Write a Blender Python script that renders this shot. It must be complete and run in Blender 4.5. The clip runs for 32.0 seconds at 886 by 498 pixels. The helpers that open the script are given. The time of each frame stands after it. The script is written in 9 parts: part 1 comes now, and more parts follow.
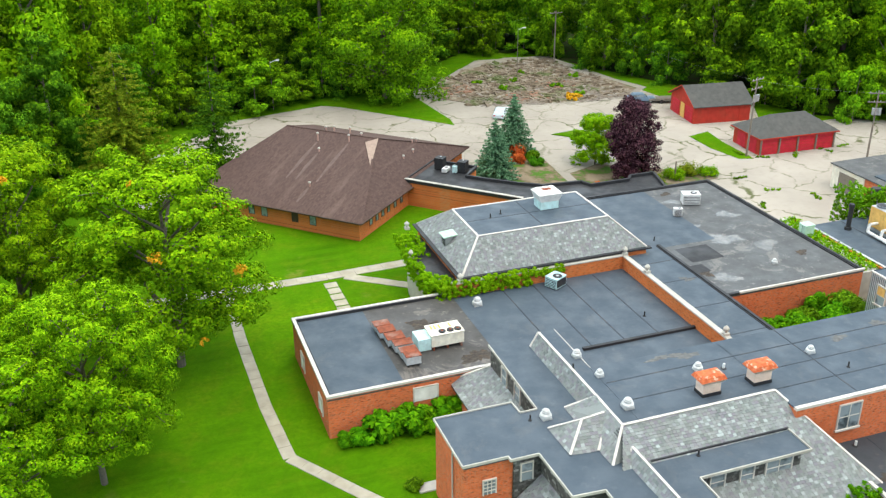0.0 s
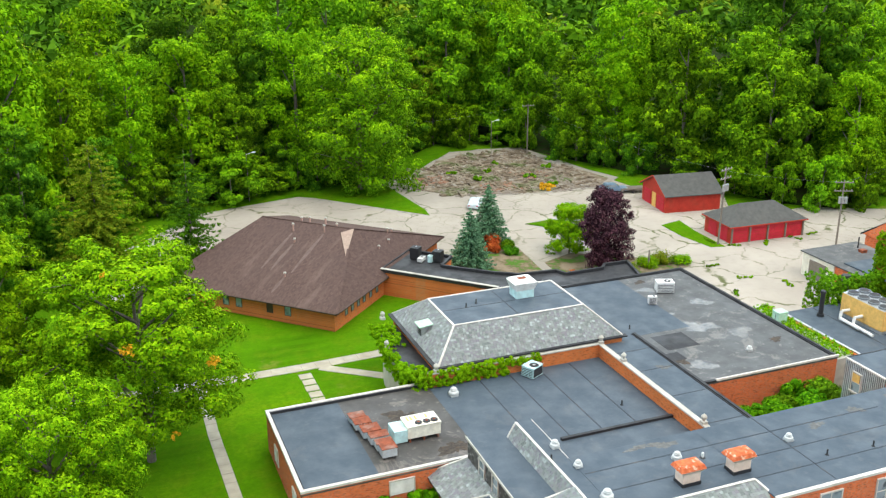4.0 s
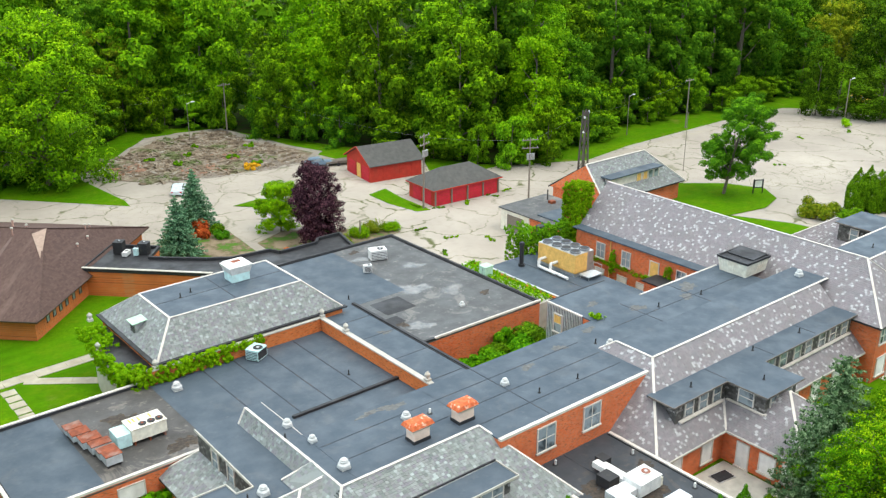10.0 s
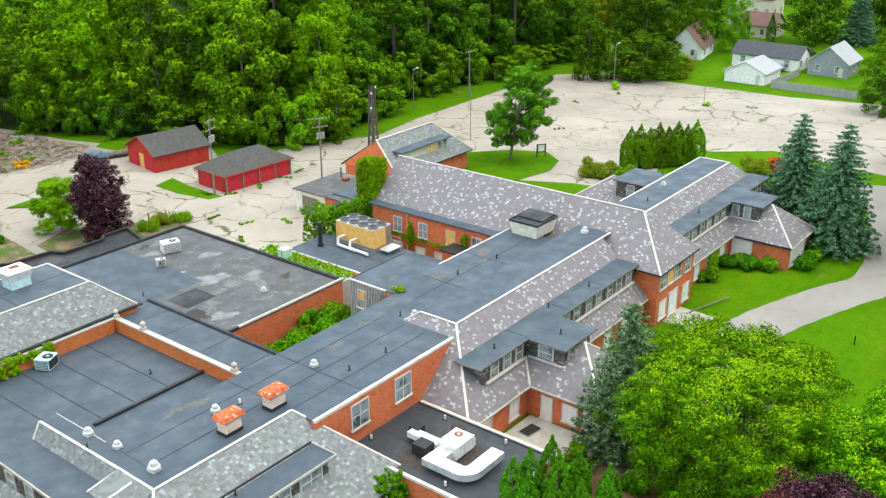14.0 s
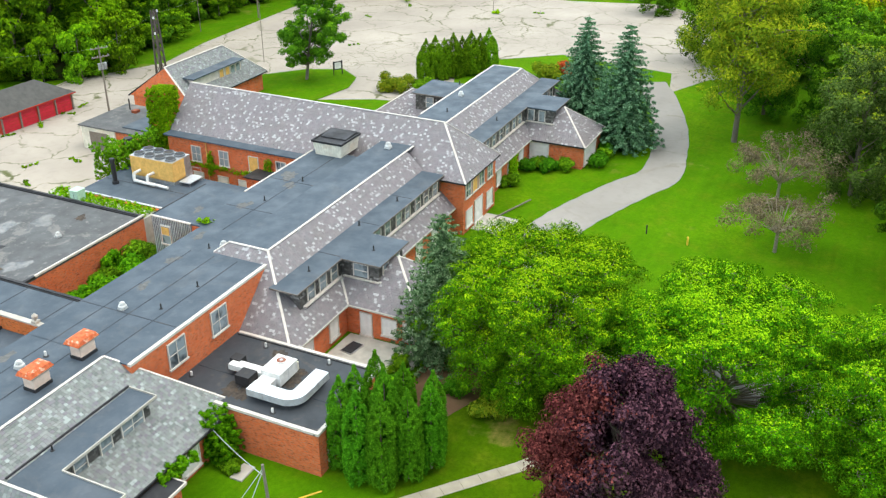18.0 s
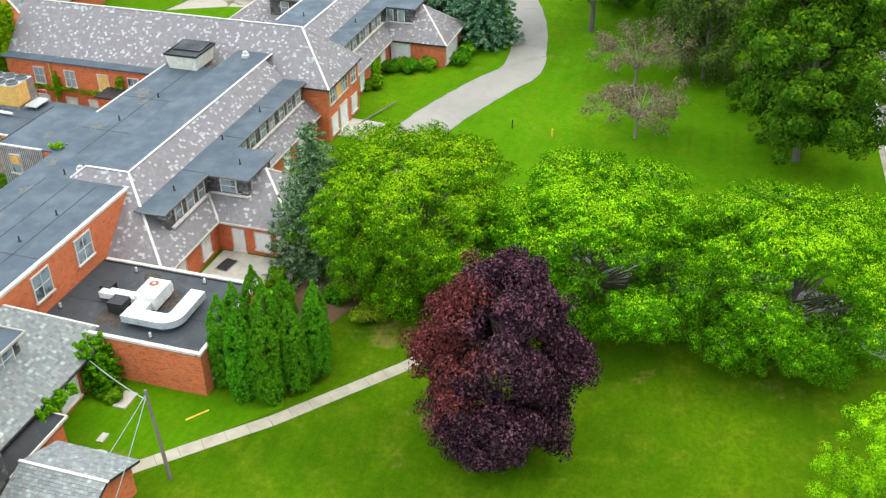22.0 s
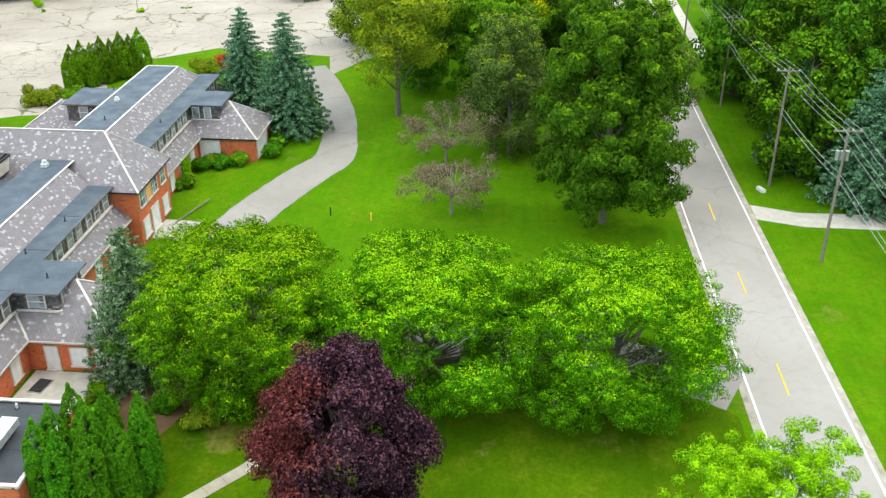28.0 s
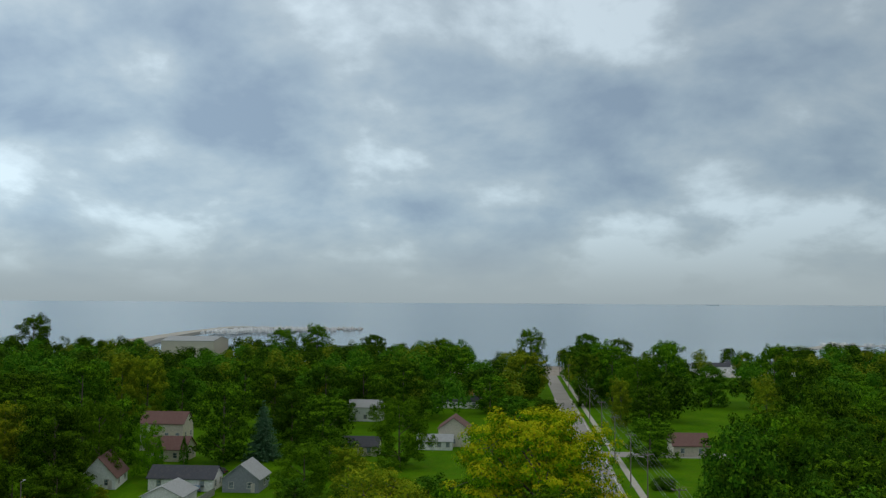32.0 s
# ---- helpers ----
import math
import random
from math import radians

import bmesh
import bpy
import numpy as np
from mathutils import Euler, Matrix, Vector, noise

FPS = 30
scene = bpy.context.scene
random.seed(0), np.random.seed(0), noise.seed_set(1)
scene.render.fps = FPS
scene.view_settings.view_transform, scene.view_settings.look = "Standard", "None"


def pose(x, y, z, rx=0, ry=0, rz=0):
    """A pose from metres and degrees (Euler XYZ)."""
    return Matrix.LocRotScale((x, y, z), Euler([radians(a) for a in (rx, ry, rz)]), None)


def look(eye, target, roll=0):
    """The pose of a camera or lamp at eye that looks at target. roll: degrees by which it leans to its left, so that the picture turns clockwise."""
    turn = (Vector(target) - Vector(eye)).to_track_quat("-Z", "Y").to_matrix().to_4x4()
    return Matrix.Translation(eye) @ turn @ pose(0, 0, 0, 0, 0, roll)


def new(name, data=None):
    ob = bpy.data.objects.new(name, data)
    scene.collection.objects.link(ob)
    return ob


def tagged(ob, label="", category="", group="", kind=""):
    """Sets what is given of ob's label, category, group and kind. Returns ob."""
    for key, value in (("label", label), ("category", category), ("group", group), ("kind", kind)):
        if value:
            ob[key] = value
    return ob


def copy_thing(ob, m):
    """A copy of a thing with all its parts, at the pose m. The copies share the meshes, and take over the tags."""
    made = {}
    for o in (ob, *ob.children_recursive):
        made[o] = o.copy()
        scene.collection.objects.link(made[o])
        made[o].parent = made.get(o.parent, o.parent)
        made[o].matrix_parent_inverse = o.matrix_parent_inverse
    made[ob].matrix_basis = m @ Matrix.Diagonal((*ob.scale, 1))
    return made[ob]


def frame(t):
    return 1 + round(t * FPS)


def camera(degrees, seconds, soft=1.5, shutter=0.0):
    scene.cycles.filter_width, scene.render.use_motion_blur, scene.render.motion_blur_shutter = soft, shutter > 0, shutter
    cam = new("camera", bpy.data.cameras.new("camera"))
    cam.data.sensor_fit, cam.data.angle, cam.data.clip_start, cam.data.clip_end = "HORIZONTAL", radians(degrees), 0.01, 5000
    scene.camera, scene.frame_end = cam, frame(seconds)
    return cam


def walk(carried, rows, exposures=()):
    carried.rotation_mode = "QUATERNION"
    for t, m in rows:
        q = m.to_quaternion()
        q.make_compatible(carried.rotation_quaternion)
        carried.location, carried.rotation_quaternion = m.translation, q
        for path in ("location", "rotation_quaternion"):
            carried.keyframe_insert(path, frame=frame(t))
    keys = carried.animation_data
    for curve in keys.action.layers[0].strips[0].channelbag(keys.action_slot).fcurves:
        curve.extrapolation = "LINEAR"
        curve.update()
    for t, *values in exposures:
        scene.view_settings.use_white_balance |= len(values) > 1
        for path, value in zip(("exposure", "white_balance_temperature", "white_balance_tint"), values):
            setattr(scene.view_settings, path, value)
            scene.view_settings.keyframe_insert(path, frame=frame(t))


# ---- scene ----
# A hovering camera that turns where it is: seconds, heading, tilt and roll in degrees.
EYE = Vector((0.0, 0.0, 43.5))
cam = camera(49.77, 32.0, soft=1.3)
PATH = [
    (0, 70.571, -24.687, -0.522), (0.5, 70.838, -23.76, -0.422), (1, 71.052, -22.867, -0.468),
    (1.5, 71.256, -21.882, -0.437), (2, 71.455, -20.974, -0.378), (2.5, 71.634, -19.955, -0.429),
    (4.5, 67.327, -19.2, -0.21), (5, 65.516, -19.218, -0.124), (5.5, 63.632, -19.223, -0.08),
    (6, 61.83, -19.243, 0.054), (6.5, 59.936, -19.238, 0.099), (7, 58.103, -19.253, 0.057),
    (7.5, 56.222, -19.269, 0.027), (8, 54.841, -19.275, 0.014), (8.5, 53.729, -19.294, 0.056),
    (9, 52.657, -19.328, -0.041), (9.5, 51.625, -19.595, -0.012), (10, 50.779, -20.805, -0.026),
    (10.5, 49.277, -21.04, -0.018), (11, 47.682, -21.058, -0.034), (11.5, 46.007, -21.076, -0.041),
    (12, 44.38, -21.102, -0.042), (12.5, 42.683, -21.141, -0.077), (13, 41.012, -21.166, -0.094),
    (13.5, 39.309, -21.264, -0.094), (14, 37.868, -22.132, -0.144), (14.5, 36.317, -22.937, -0.121),
    (16.5, 30.03, -25.335, -0.163), (17, 28.5, -25.883, -0.165), (17.5, 26.892, -26.478, -0.121),
    (18, 25.36, -27.014, -0.095), (18.5, 23.801, -27.246, -0.088), (19, 22.283, -27.274, -0.044),
    (19.5, 20.708, -27.276, -0.005), (20, 19.249, -27.988, -0.024), (20.5, 17.929, -29.593, -0.01),
    (21, 16.933, -30.825, -0.018), (21.5, 16.626, -31.899, -0.063), (22, 16.591, -32.755, -0.106),
    (22.5, 15.982, -33.343, -0.065), (23, 15.211, -33.697, -0.127), (23.5, 14.388, -33.796, -0.085),
    (24, 13.605, -33.926, -0.104), (24.5, 12.781, -34.054, -0.064), (26.5, 7.327, -34.419, 0.077),
    (27, 5.414, -34.401, 0.088), (27.5, 4.771, -31.5, 0.03), (28, 4.599, -27.672, 0.113),
    (28.5, 4.527, -23.823, 0.158), (29, 4.464, -20.079, 0.179), (29.5, 4.373, -16.141, 0.217),
    (30, 4.311, -12.294, 0.197), (30.5, 4.24, -8.318, 0.167), (31, 4.184, -4.514, 0.165),
    (31.5, 4.138, -0.574, 0.229), (32, 4.104, 3.052, 0.345),
]


def aim(yaw, tilt, roll):
    a, b = radians(yaw), radians(tilt)
    return look(EYE, EYE + 10 * Vector((math.cos(b) * math.cos(a), math.cos(b) * math.sin(a), math.sin(b))), roll)


walk(cam, [(t, aim(a, b, c)) for t, a, b, c in PATH],
     exposures=[(0, -0.24), (7.0, -0.22), (10.0, -0.26), (17.0, -0.25), (20.0, -0.23), (21.5, -0.15), (23.0, -0.13), (27.0, -0.15), (28.0, -0.17), (29.0, -0.15), (29.5, -0.35), (30.0, -0.88), (30.5, -1.36), (31.0, -1.82), (31.5, -2.16), (32.0, -2.28)])

# ---- light ----
SUN_ELEV, SUN_TURN = radians(60), radians(160)
world = bpy.data.worlds.new("sky")
scene.world = world
world.use_nodes = True
W = world.node_tree
W.nodes.clear()


def wn(kind, **values):
    n = W.nodes.new(kind)
    for k, v in values.items():
        n.inputs[k].default_value = v
    return n


def wl(a, b):
    W.links.new(a, b)


w_out = W.nodes.new("ShaderNodeOutputWorld")
w_bg = wn("ShaderNodeBackground", Strength=1.0)
w_sky = W.nodes.new("ShaderNodeTexSky")
w_sky.sky_type, w_sky.sun_disc, w_sky.sun_elevation, w_sky.sun_rotation = "NISHITA", False, SUN_ELEV, SUN_TURN
w_tc = W.nodes.new("ShaderNodeTexCoord")
w_sep = W.nodes.new("ShaderNodeSeparateXYZ")
wl(w_tc.outputs["Generated"], w_sep.inputs[0])


def wmath(op, a, b=0.0, clamp=False):
    n = W.nodes.new("ShaderNodeMath")
    n.operation, n.use_clamp = op, clamp
    for i, v in enumerate((a, b)):
        if isinstance(v, (int, float)):
            n.inputs[i].default_value = v
        else:
            wl(v, n.inputs[i])
    return n.outputs[0]


def wramp(fac, stops):
    n = W.nodes.new("ShaderNodeValToRGB")
    els = n.color_ramp.elements
    while len(els) < len(stops):
        els.new(0.5)
    for e, (p, c) in zip(els, stops):
        e.position, e.color = p, (*c, 1)
    wl(fac, n.inputs[0])
    return n.outputs[0]


# a layer of cloud: the direction is cast on a flat ceiling and drawn with two sizes of noise
w_z = wmath("MAXIMUM", w_sep.outputs[2], 0.0)
w_h = wmath("ADD", w_z, 0.42)
w_comb = W.nodes.new("ShaderNodeCombineXYZ")
wl(wmath("DIVIDE", w_sep.outputs[0], w_h), w_comb.inputs[0])
wl(wmath("DIVIDE", w_sep.outputs[1], w_h), w_comb.inputs[1])
w_n1 = wn("ShaderNodeTexNoise", Scale=3.0, Detail=8.0, Roughness=0.54, Distortion=0.12)
w_n2 = wn("ShaderNodeTexNoise", Scale=1.3, Detail=3.0, Roughness=0.5)
wl(w_comb.outputs[0], w_n1.inputs["Vector"])
wl(w_comb.outputs[0], w_n2.inputs["Vector"])
w_mixn = wmath("ADD", wmath("MULTIPLY", w_n1.outputs[0], 0.62), wmath("MULTIPLY", w_n2.outputs[0], 0.42))
w_cloud = wramp(w_mixn, [(0.42, (0.92, 1.07, 1.27)), (0.49, (1.22, 1.36, 1.49)), (0.54, (1.52, 1.60, 1.65)), (0.60, (2.3, 2.35, 2.36))])
w_hor = wramp(w_z, [(0.0, (0.92, 0.99, 1.03)), (0.10, (1, 1, 1))])
w_hz = W.nodes.new("ShaderNodeMix")
w_hz.data_type = "RGBA"
wl(wramp(w_z, [(0.0, (1, 1, 1)), (0.02, (0.85, 0.85, 0.85)), (0.085, (0, 0, 0))]), w_hz.inputs["Factor"])
w_lift = W.nodes.new("ShaderNodeMix")
w_lift.data_type, w_lift.blend_type = "RGBA", "MULTIPLY"
w_lift.inputs["Factor"].default_value = 1.0
w_tint = W.nodes.new("ShaderNodeMix")
w_tint.data_type, w_tint.blend_type = "RGBA", "MULTIPLY"
w_tint.inputs["Factor"].default_value = 1.0
wl(w_cloud, w_tint.inputs["A"])
wl(wramp(w_z, [(0.0, (0.82, 1.0, 1.11)), (0.35, (0.87, 1.0, 1.10)), (0.8, (1.05, 1.0, 0.90))]), w_tint.inputs["B"])
wl(w_tint.outputs["Result"], w_lift.inputs["A"])
# an overcast sky is brightest overhead, and here brighter towards the north-east
w_side = wmath("ADD", wmath("MULTIPLY", w_sep.outputs[1], 0.5), 1.0)
wl(wmath("MULTIPLY", wmath("ADD", wmath("MULTIPLY", w_z, wmath("SUBTRACT", wmath("MULTIPLY", w_z, 0.78), 0.5)), 1.52), w_side), w_lift.inputs["B"])
wl(w_lift.outputs["Result"], w_hz.inputs["A"])
w_hz.inputs["B"].default_value = (1.52, 1.84, 1.98, 1)
w_blend = W.nodes.new("ShaderNodeMix")
w_blend.data_type, w_blend.blend_type = "RGBA", "ADD"
w_blend.inputs["Factor"].default_value = 0.03
wl(w_hz.outputs["Result"], w_blend.inputs["A"])
wl(w_sky.outputs[0], w_blend.inputs["B"])
wl(w_blend.outputs["Result"], w_bg.inputs["Color"])
wl(w_bg.outputs[0], w_out.inputs[0])

sun = new("sun", bpy.data.lights.new("sun", "SUN"))
sun.data.energy, sun.data.angle, sun.data.color = 1.5, radians(20), (1.0, 0.94, 0.85)
sun.matrix_world = look((0, 0, 0), (-math.cos(SUN_ELEV) * math.cos(radians(-70)), -math.cos(SUN_ELEV) * math.sin(radians(-70)), -math.sin(SUN_ELEV)))

# ---- materials ----


class Mat:
    """A small builder of node materials on world-sized coordinates."""

    def __init__(self, name, rough=0.8, metal=0.0, spec=0.3):
        self.m = bpy.data.materials.new(name)
        self.m.use_nodes = True
        self.t = self.m.node_tree
        self.b = self.t.nodes["Principled BSDF"]
        self.b.inputs["Roughness"].default_value = rough
        self.b.inputs["Metallic"].default_value = metal
        self.b.inputs["Specular IOR Level"].default_value = spec
        self.pos = self.node("ShaderNodeNewGeometry").outputs["Position"]

    def node(self, kind, **values):
        n = self.t.nodes.new(kind)
        for k, v in values.items():
            n.inputs[k].default_value = v
        return n

    def link(self, a, b):
        self.t.links.new(a, b)

    def put(self, socket, v):
        if isinstance(v, (int, float)):
            socket.default_value = v
        elif isinstance(v, tuple):
            socket.default_value = (*v, 1) if len(v) == 3 else v
        else:
            self.link(v, socket)

    def math(self, op, a, b=0.0, clamp=False):
        n = self.node("ShaderNodeMath")
        n.operation, n.use_clamp = op, clamp
        self.put(n.inputs[0], a)
        self.put(n.inputs[1], b)
        return n.outputs[0]

    def scaled(self, x, y, z, turn=0.0, src=None):
        n = self.node("ShaderNodeMapping")
        n.inputs["Scale"].default_value = (x, y, z)
        n.inputs["Rotation"].default_value = (0, 0, turn)
        self.link(src or self.pos, n.inputs["Vector"])
        return n.outputs[0]

    def noise(self, scale, detail=4.0, rough=0.55, vec=None, dist=0.0):
        n = self.node("ShaderNodeTexNoise", Scale=scale, Detail=detail, Roughness=rough, Distortion=dist)
        self.link(vec or self.pos, n.inputs["Vector"])
        return n.outputs[0]

    def ramp(self, fac, *stops):
        n = self.node("ShaderNodeValToRGB")
        els = n.color_ramp.elements
        while len(els) < len(stops):
            els.new(0.5)
        for e, (p, c) in zip(els, stops):
            e.position = p
            e.color = (c, c, c, 1) if isinstance(c, (int, float)) else (*c, 1)
        self.link(fac, n.inputs[0])
        return n.outputs[0]

    def mix(self, fac, a, b, how="MIX"):
        n = self.node("ShaderNodeMix")
        n.data_type, n.blend_type = "RGBA", how
        self.put(n.inputs["Factor"], fac)
        self.put(n.inputs["A"], a)
        self.put(n.inputs["B"], b)
        return n.outputs["Result"]

    def colour(self, c):
        self.put(self.b.inputs["Base Color"], c)
        return self

    def rough(self, v):
        self.put(self.b.inputs["Roughness"], v)
        return self

    def bump(self, h, strength=0.4, dist=0.02):
        n = self.node("ShaderNodeBump", Strength=strength, Distance=dist)
        self.link(h, n.inputs["Height"])
        self.link(n.outputs[0], self.b.inputs["Normal"])
        return self

    def done(self):
        return self.m


def worn(name, base, rough=0.7, metal=0.0, vary=0.16, scale=3.0, stain=(0.25, 0.2, 0.15), stains=0.25):
    """Plain paint, metal or stone with grain and stains at two sizes."""
    k = Mat(name, rough, metal)
    dark, light = tuple(c * (1 - vary) for c in base), tuple(min(1, c * (1 + vary)) for c in base)
    c = k.ramp(k.noise(scale, 6), (0.3, dark), (0.7, light))
    c = k.mix(k.math("MULTIPLY", k.ramp(k.noise(scale * 0.35, 5), (0.52, 0.0), (0.75, 1.0)), stains), c, stain)
    k.colour(c).bump(k.noise(scale * 14, 3), 0.15, 0.01)
    return k.done()


def brick_mat(name, a, b, mortar):
    k = Mat(name, 0.9)
    sep = k.node("ShaderNodeSeparateXYZ")
    k.link(k.pos, sep.inputs[0])
    comb = k.node("ShaderNodeCombineXYZ")
    k.link(k.math("ADD", sep.outputs[0], sep.outputs[1]), comb.inputs[0])
    k.link(sep.outputs[2], comb.inputs[1])
    n = k.node("ShaderNodeTexBrick", Scale=1.0)
    n.inputs["Mortar Size"].default_value = 0.009
    n.inputs["Brick Width"].default_value, n.inputs["Row Height"].default_value = 0.22, 0.078
    n.inputs["Color1"].default_value, n.inputs["Color2"].default_value = (0, 0, 0, 1), (1, 1, 1, 1)
    n.inputs["Mortar"].default_value = (0.5, 0.5, 0.5, 1)
    k.link(comb.outputs[0], n.inputs["Vector"])
    c = k.ramp(n.outputs["Color"], (0.0, a), (0.7, b), (1.0, tuple(x * 0.45 for x in a)))
    c = k.mix(n.outputs["Fac"], c, mortar)
    c = k.mix(k.math("MULTIPLY", k.ramp(k.noise(0.6, 6), (0.45, 0.0), (0.75, 1.0)), 0.35), c, tuple(x * 0.5 for x in b))
    c = k.mix(k.math("MULTIPLY", k.ramp(k.noise(2.5, 4), (0.6, 0.0), (0.8, 1.0)), 0.15), c, (0.55, 0.36, 0.26))
    k.colour(c).bump(n.outputs["Fac"], -0.5, 0.01)
    return k.done()


M_BRICK = brick_mat("red_brick", (0.58, 0.105, 0.026), (0.75, 0.17, 0.048), (0.46, 0.23, 0.14))
M_BRICK_O = brick_mat("orange_brick", (0.54, 0.125, 0.028), (0.66, 0.18, 0.042), (0.50, 0.21, 0.085))


def membrane_mat(name, a, b, stain, amount):
    k = Mat(name, 0.62, 0.0, 0.35)
    c = k.ramp(k.noise(0.8, 9, 0.72), (0.25, a), (0.75, b))
    c = k.mix(k.math("MULTIPLY", k.ramp(k.noise(0.26, 10, 0.72, dist=0.9), (0.55, 0.0), (0.61, 1.0)), amount), c, stain)
    c = k.mix(k.math("MULTIPLY", k.ramp(k.noise(1.4, 6), (0.6, 0.0), (0.72, 1.0)), amount * 0.7), c, tuple(x * 1.5 for x in stain))
    k.colour(c).bump(k.noise(9, 4), 0.25, 0.01)
    k.rough(k.ramp(k.noise(0.5, 5), (0.35, 0.45), (0.65, 0.8)))
    return k.done()


M_ROOF = membrane_mat("rubber_membrane", (0.050, 0.070, 0.093), (0.068, 0.091, 0.116), (0.105, 0.112, 0.12), 0.28)
M_ROOF_K = membrane_mat("newer_dark_membrane", (0.034, 0.040, 0.048), (0.048, 0.056, 0.066), (0.10, 0.085, 0.07), 0.4)
M_ROOF_OLD = membrane_mat("weathered_membrane", (0.066, 0.070, 0.074), (0.105, 0.108, 0.110), (0.21, 0.20, 0.185), 0.6)
M_ROOF_GRIT = membrane_mat("gritty_brown_roofing", (0.050, 0.048, 0.046), (0.085, 0.080, 0.076), (0.20, 0.175, 0.155), 0.6)
M_ROOF_DARK = membrane_mat("dark_membrane", (0.02, 0.021, 0.024), (0.03, 0.031, 0.035), (0.06, 0.055, 0.05), 0.2)


def slate_mat(name, cols, gloss=0.55):
    k = Mat(name, gloss)
    g = k.node("ShaderNodeNewGeometry")
    rnd = g.outputs["Random Per Island"]
    c = k.ramp(rnd, *cols)
    c = k.mix(k.math("MULTIPLY", k.ramp(k.noise(0.5, 5), (0.45, 0.0), (0.8, 1.0)), 0.3), c, (0.16, 0.15, 0.12))
    c = k.mix(k.math("MULTIPLY", k.ramp(k.noise(7, 5), (0.5, 0.0), (0.85, 1.0)), 0.35), c, (0.3, 0.29, 0.3))
    k.colour(c).bump(k.noise(25, 4), 0.3, 0.01)
    return k.done()


M_SLATE_P = slate_mat("purple_slate", [(0.0, (0.19, 0.172, 0.186)), (0.3, (0.225, 0.2, 0.215)), (0.55, (0.195, 0.19, 0.20)), (0.86, (0.25, 0.225, 0.238)), (0.90, (0.36, 0.355, 0.365)), (1.0, (0.46, 0.46, 0.47))])
M_SLATE_G = slate_mat("grey_green_slate", [(0.0, (0.135, 0.155, 0.15)), (0.25, (0.205, 0.235, 0.22)), (0.5, (0.18, 0.17, 0.20)), (0.7, (0.255, 0.29, 0.275)), (0.85, (0.20, 0.205, 0.205)), (1.0, (0.35, 0.40, 0.39))])


def hung_slate_mat():
    k = Mat("hung_wall_slate", 0.75)
    sep = k.node("ShaderNodeSeparateXYZ")
    k.link(k.pos, sep.inputs[0])
    comb = k.node("ShaderNodeCombineXYZ")
    k.link(k.math("ADD", sep.outputs[0], sep.outputs[1]), comb.inputs[0])
    k.link(sep.outputs[2], comb.inputs[1])
    n = k.node("ShaderNodeTexBrick", Scale=1.0)
    n.inputs["Mortar Size"].default_value = 0.01
    n.inputs["Brick Width"].default_value, n.inputs["Row Height"].default_value = 0.27, 0.2
    n.inputs["Color1"].default_value, n.inputs["Color2"].default_value, n.inputs["Mortar"].default_value = (0, 0, 0, 1), (1, 1, 1, 1), (0.1, 0.1, 0.1, 1)
    k.link(comb.outputs[0], n.inputs["Vector"])
    k.colour(k.ramp(n.outputs["Color"], (0.0, (0.05, 0.048, 0.045)), (0.6, (0.10, 0.095, 0.09)), (0.9, (0.15, 0.145, 0.14)), (1.0, (0.30, 0.29, 0.28))))
    k.bump(n.outputs["Color"], 0.4, 0.01)
    return k.done()


M_SLATE_D = hung_slate_mat()
M_WHITE = worn("white_trim_paint", (0.60, 0.56, 0.51), 0.6, stains=0.4, scale=1.6, stain=(0.40, 0.34, 0.28))
M_COPPER = worn("pale_green_metal", (0.42, 0.62, 0.48), 0.5, stains=0.3)
M_BOARD = worn("white_boarding", (0.74, 0.74, 0.72), 0.65, stains=0.2, scale=1.2, stain=(0.5, 0.47, 0.42))
M_PLY = worn("plywood_sheet", (0.70, 0.42, 0.12), 0.7, stains=0.25, scale=2.5, stain=(0.45, 0.25, 0.08))
M_CONC = worn("concrete", (0.46, 0.44, 0.39), 0.9, stains=0.4, scale=1.1, stain=(0.3, 0.27, 0.22))
M_STEEL = worn("galvanised_steel", (0.55, 0.56, 0.57), 0.4, 0.8, stains=0.2)
M_DARK = worn("black_metal", (0.025, 0.025, 0.027), 0.5, stains=0.2)
M_GLASS = Mat("window_glass", 0.06, 0.0, 0.8)
M_GLASS = M_GLASS.colour(M_GLASS.ramp(M_GLASS.noise(0.9, 3), (0.34, (0.05, 0.065, 0.075)), (0.52, (0.26, 0.31, 0.34)))).done()
M_WOOD = worn("weathered_pole_wood", (0.2, 0.17, 0.14), 0.9, stains=0.4, scale=4)


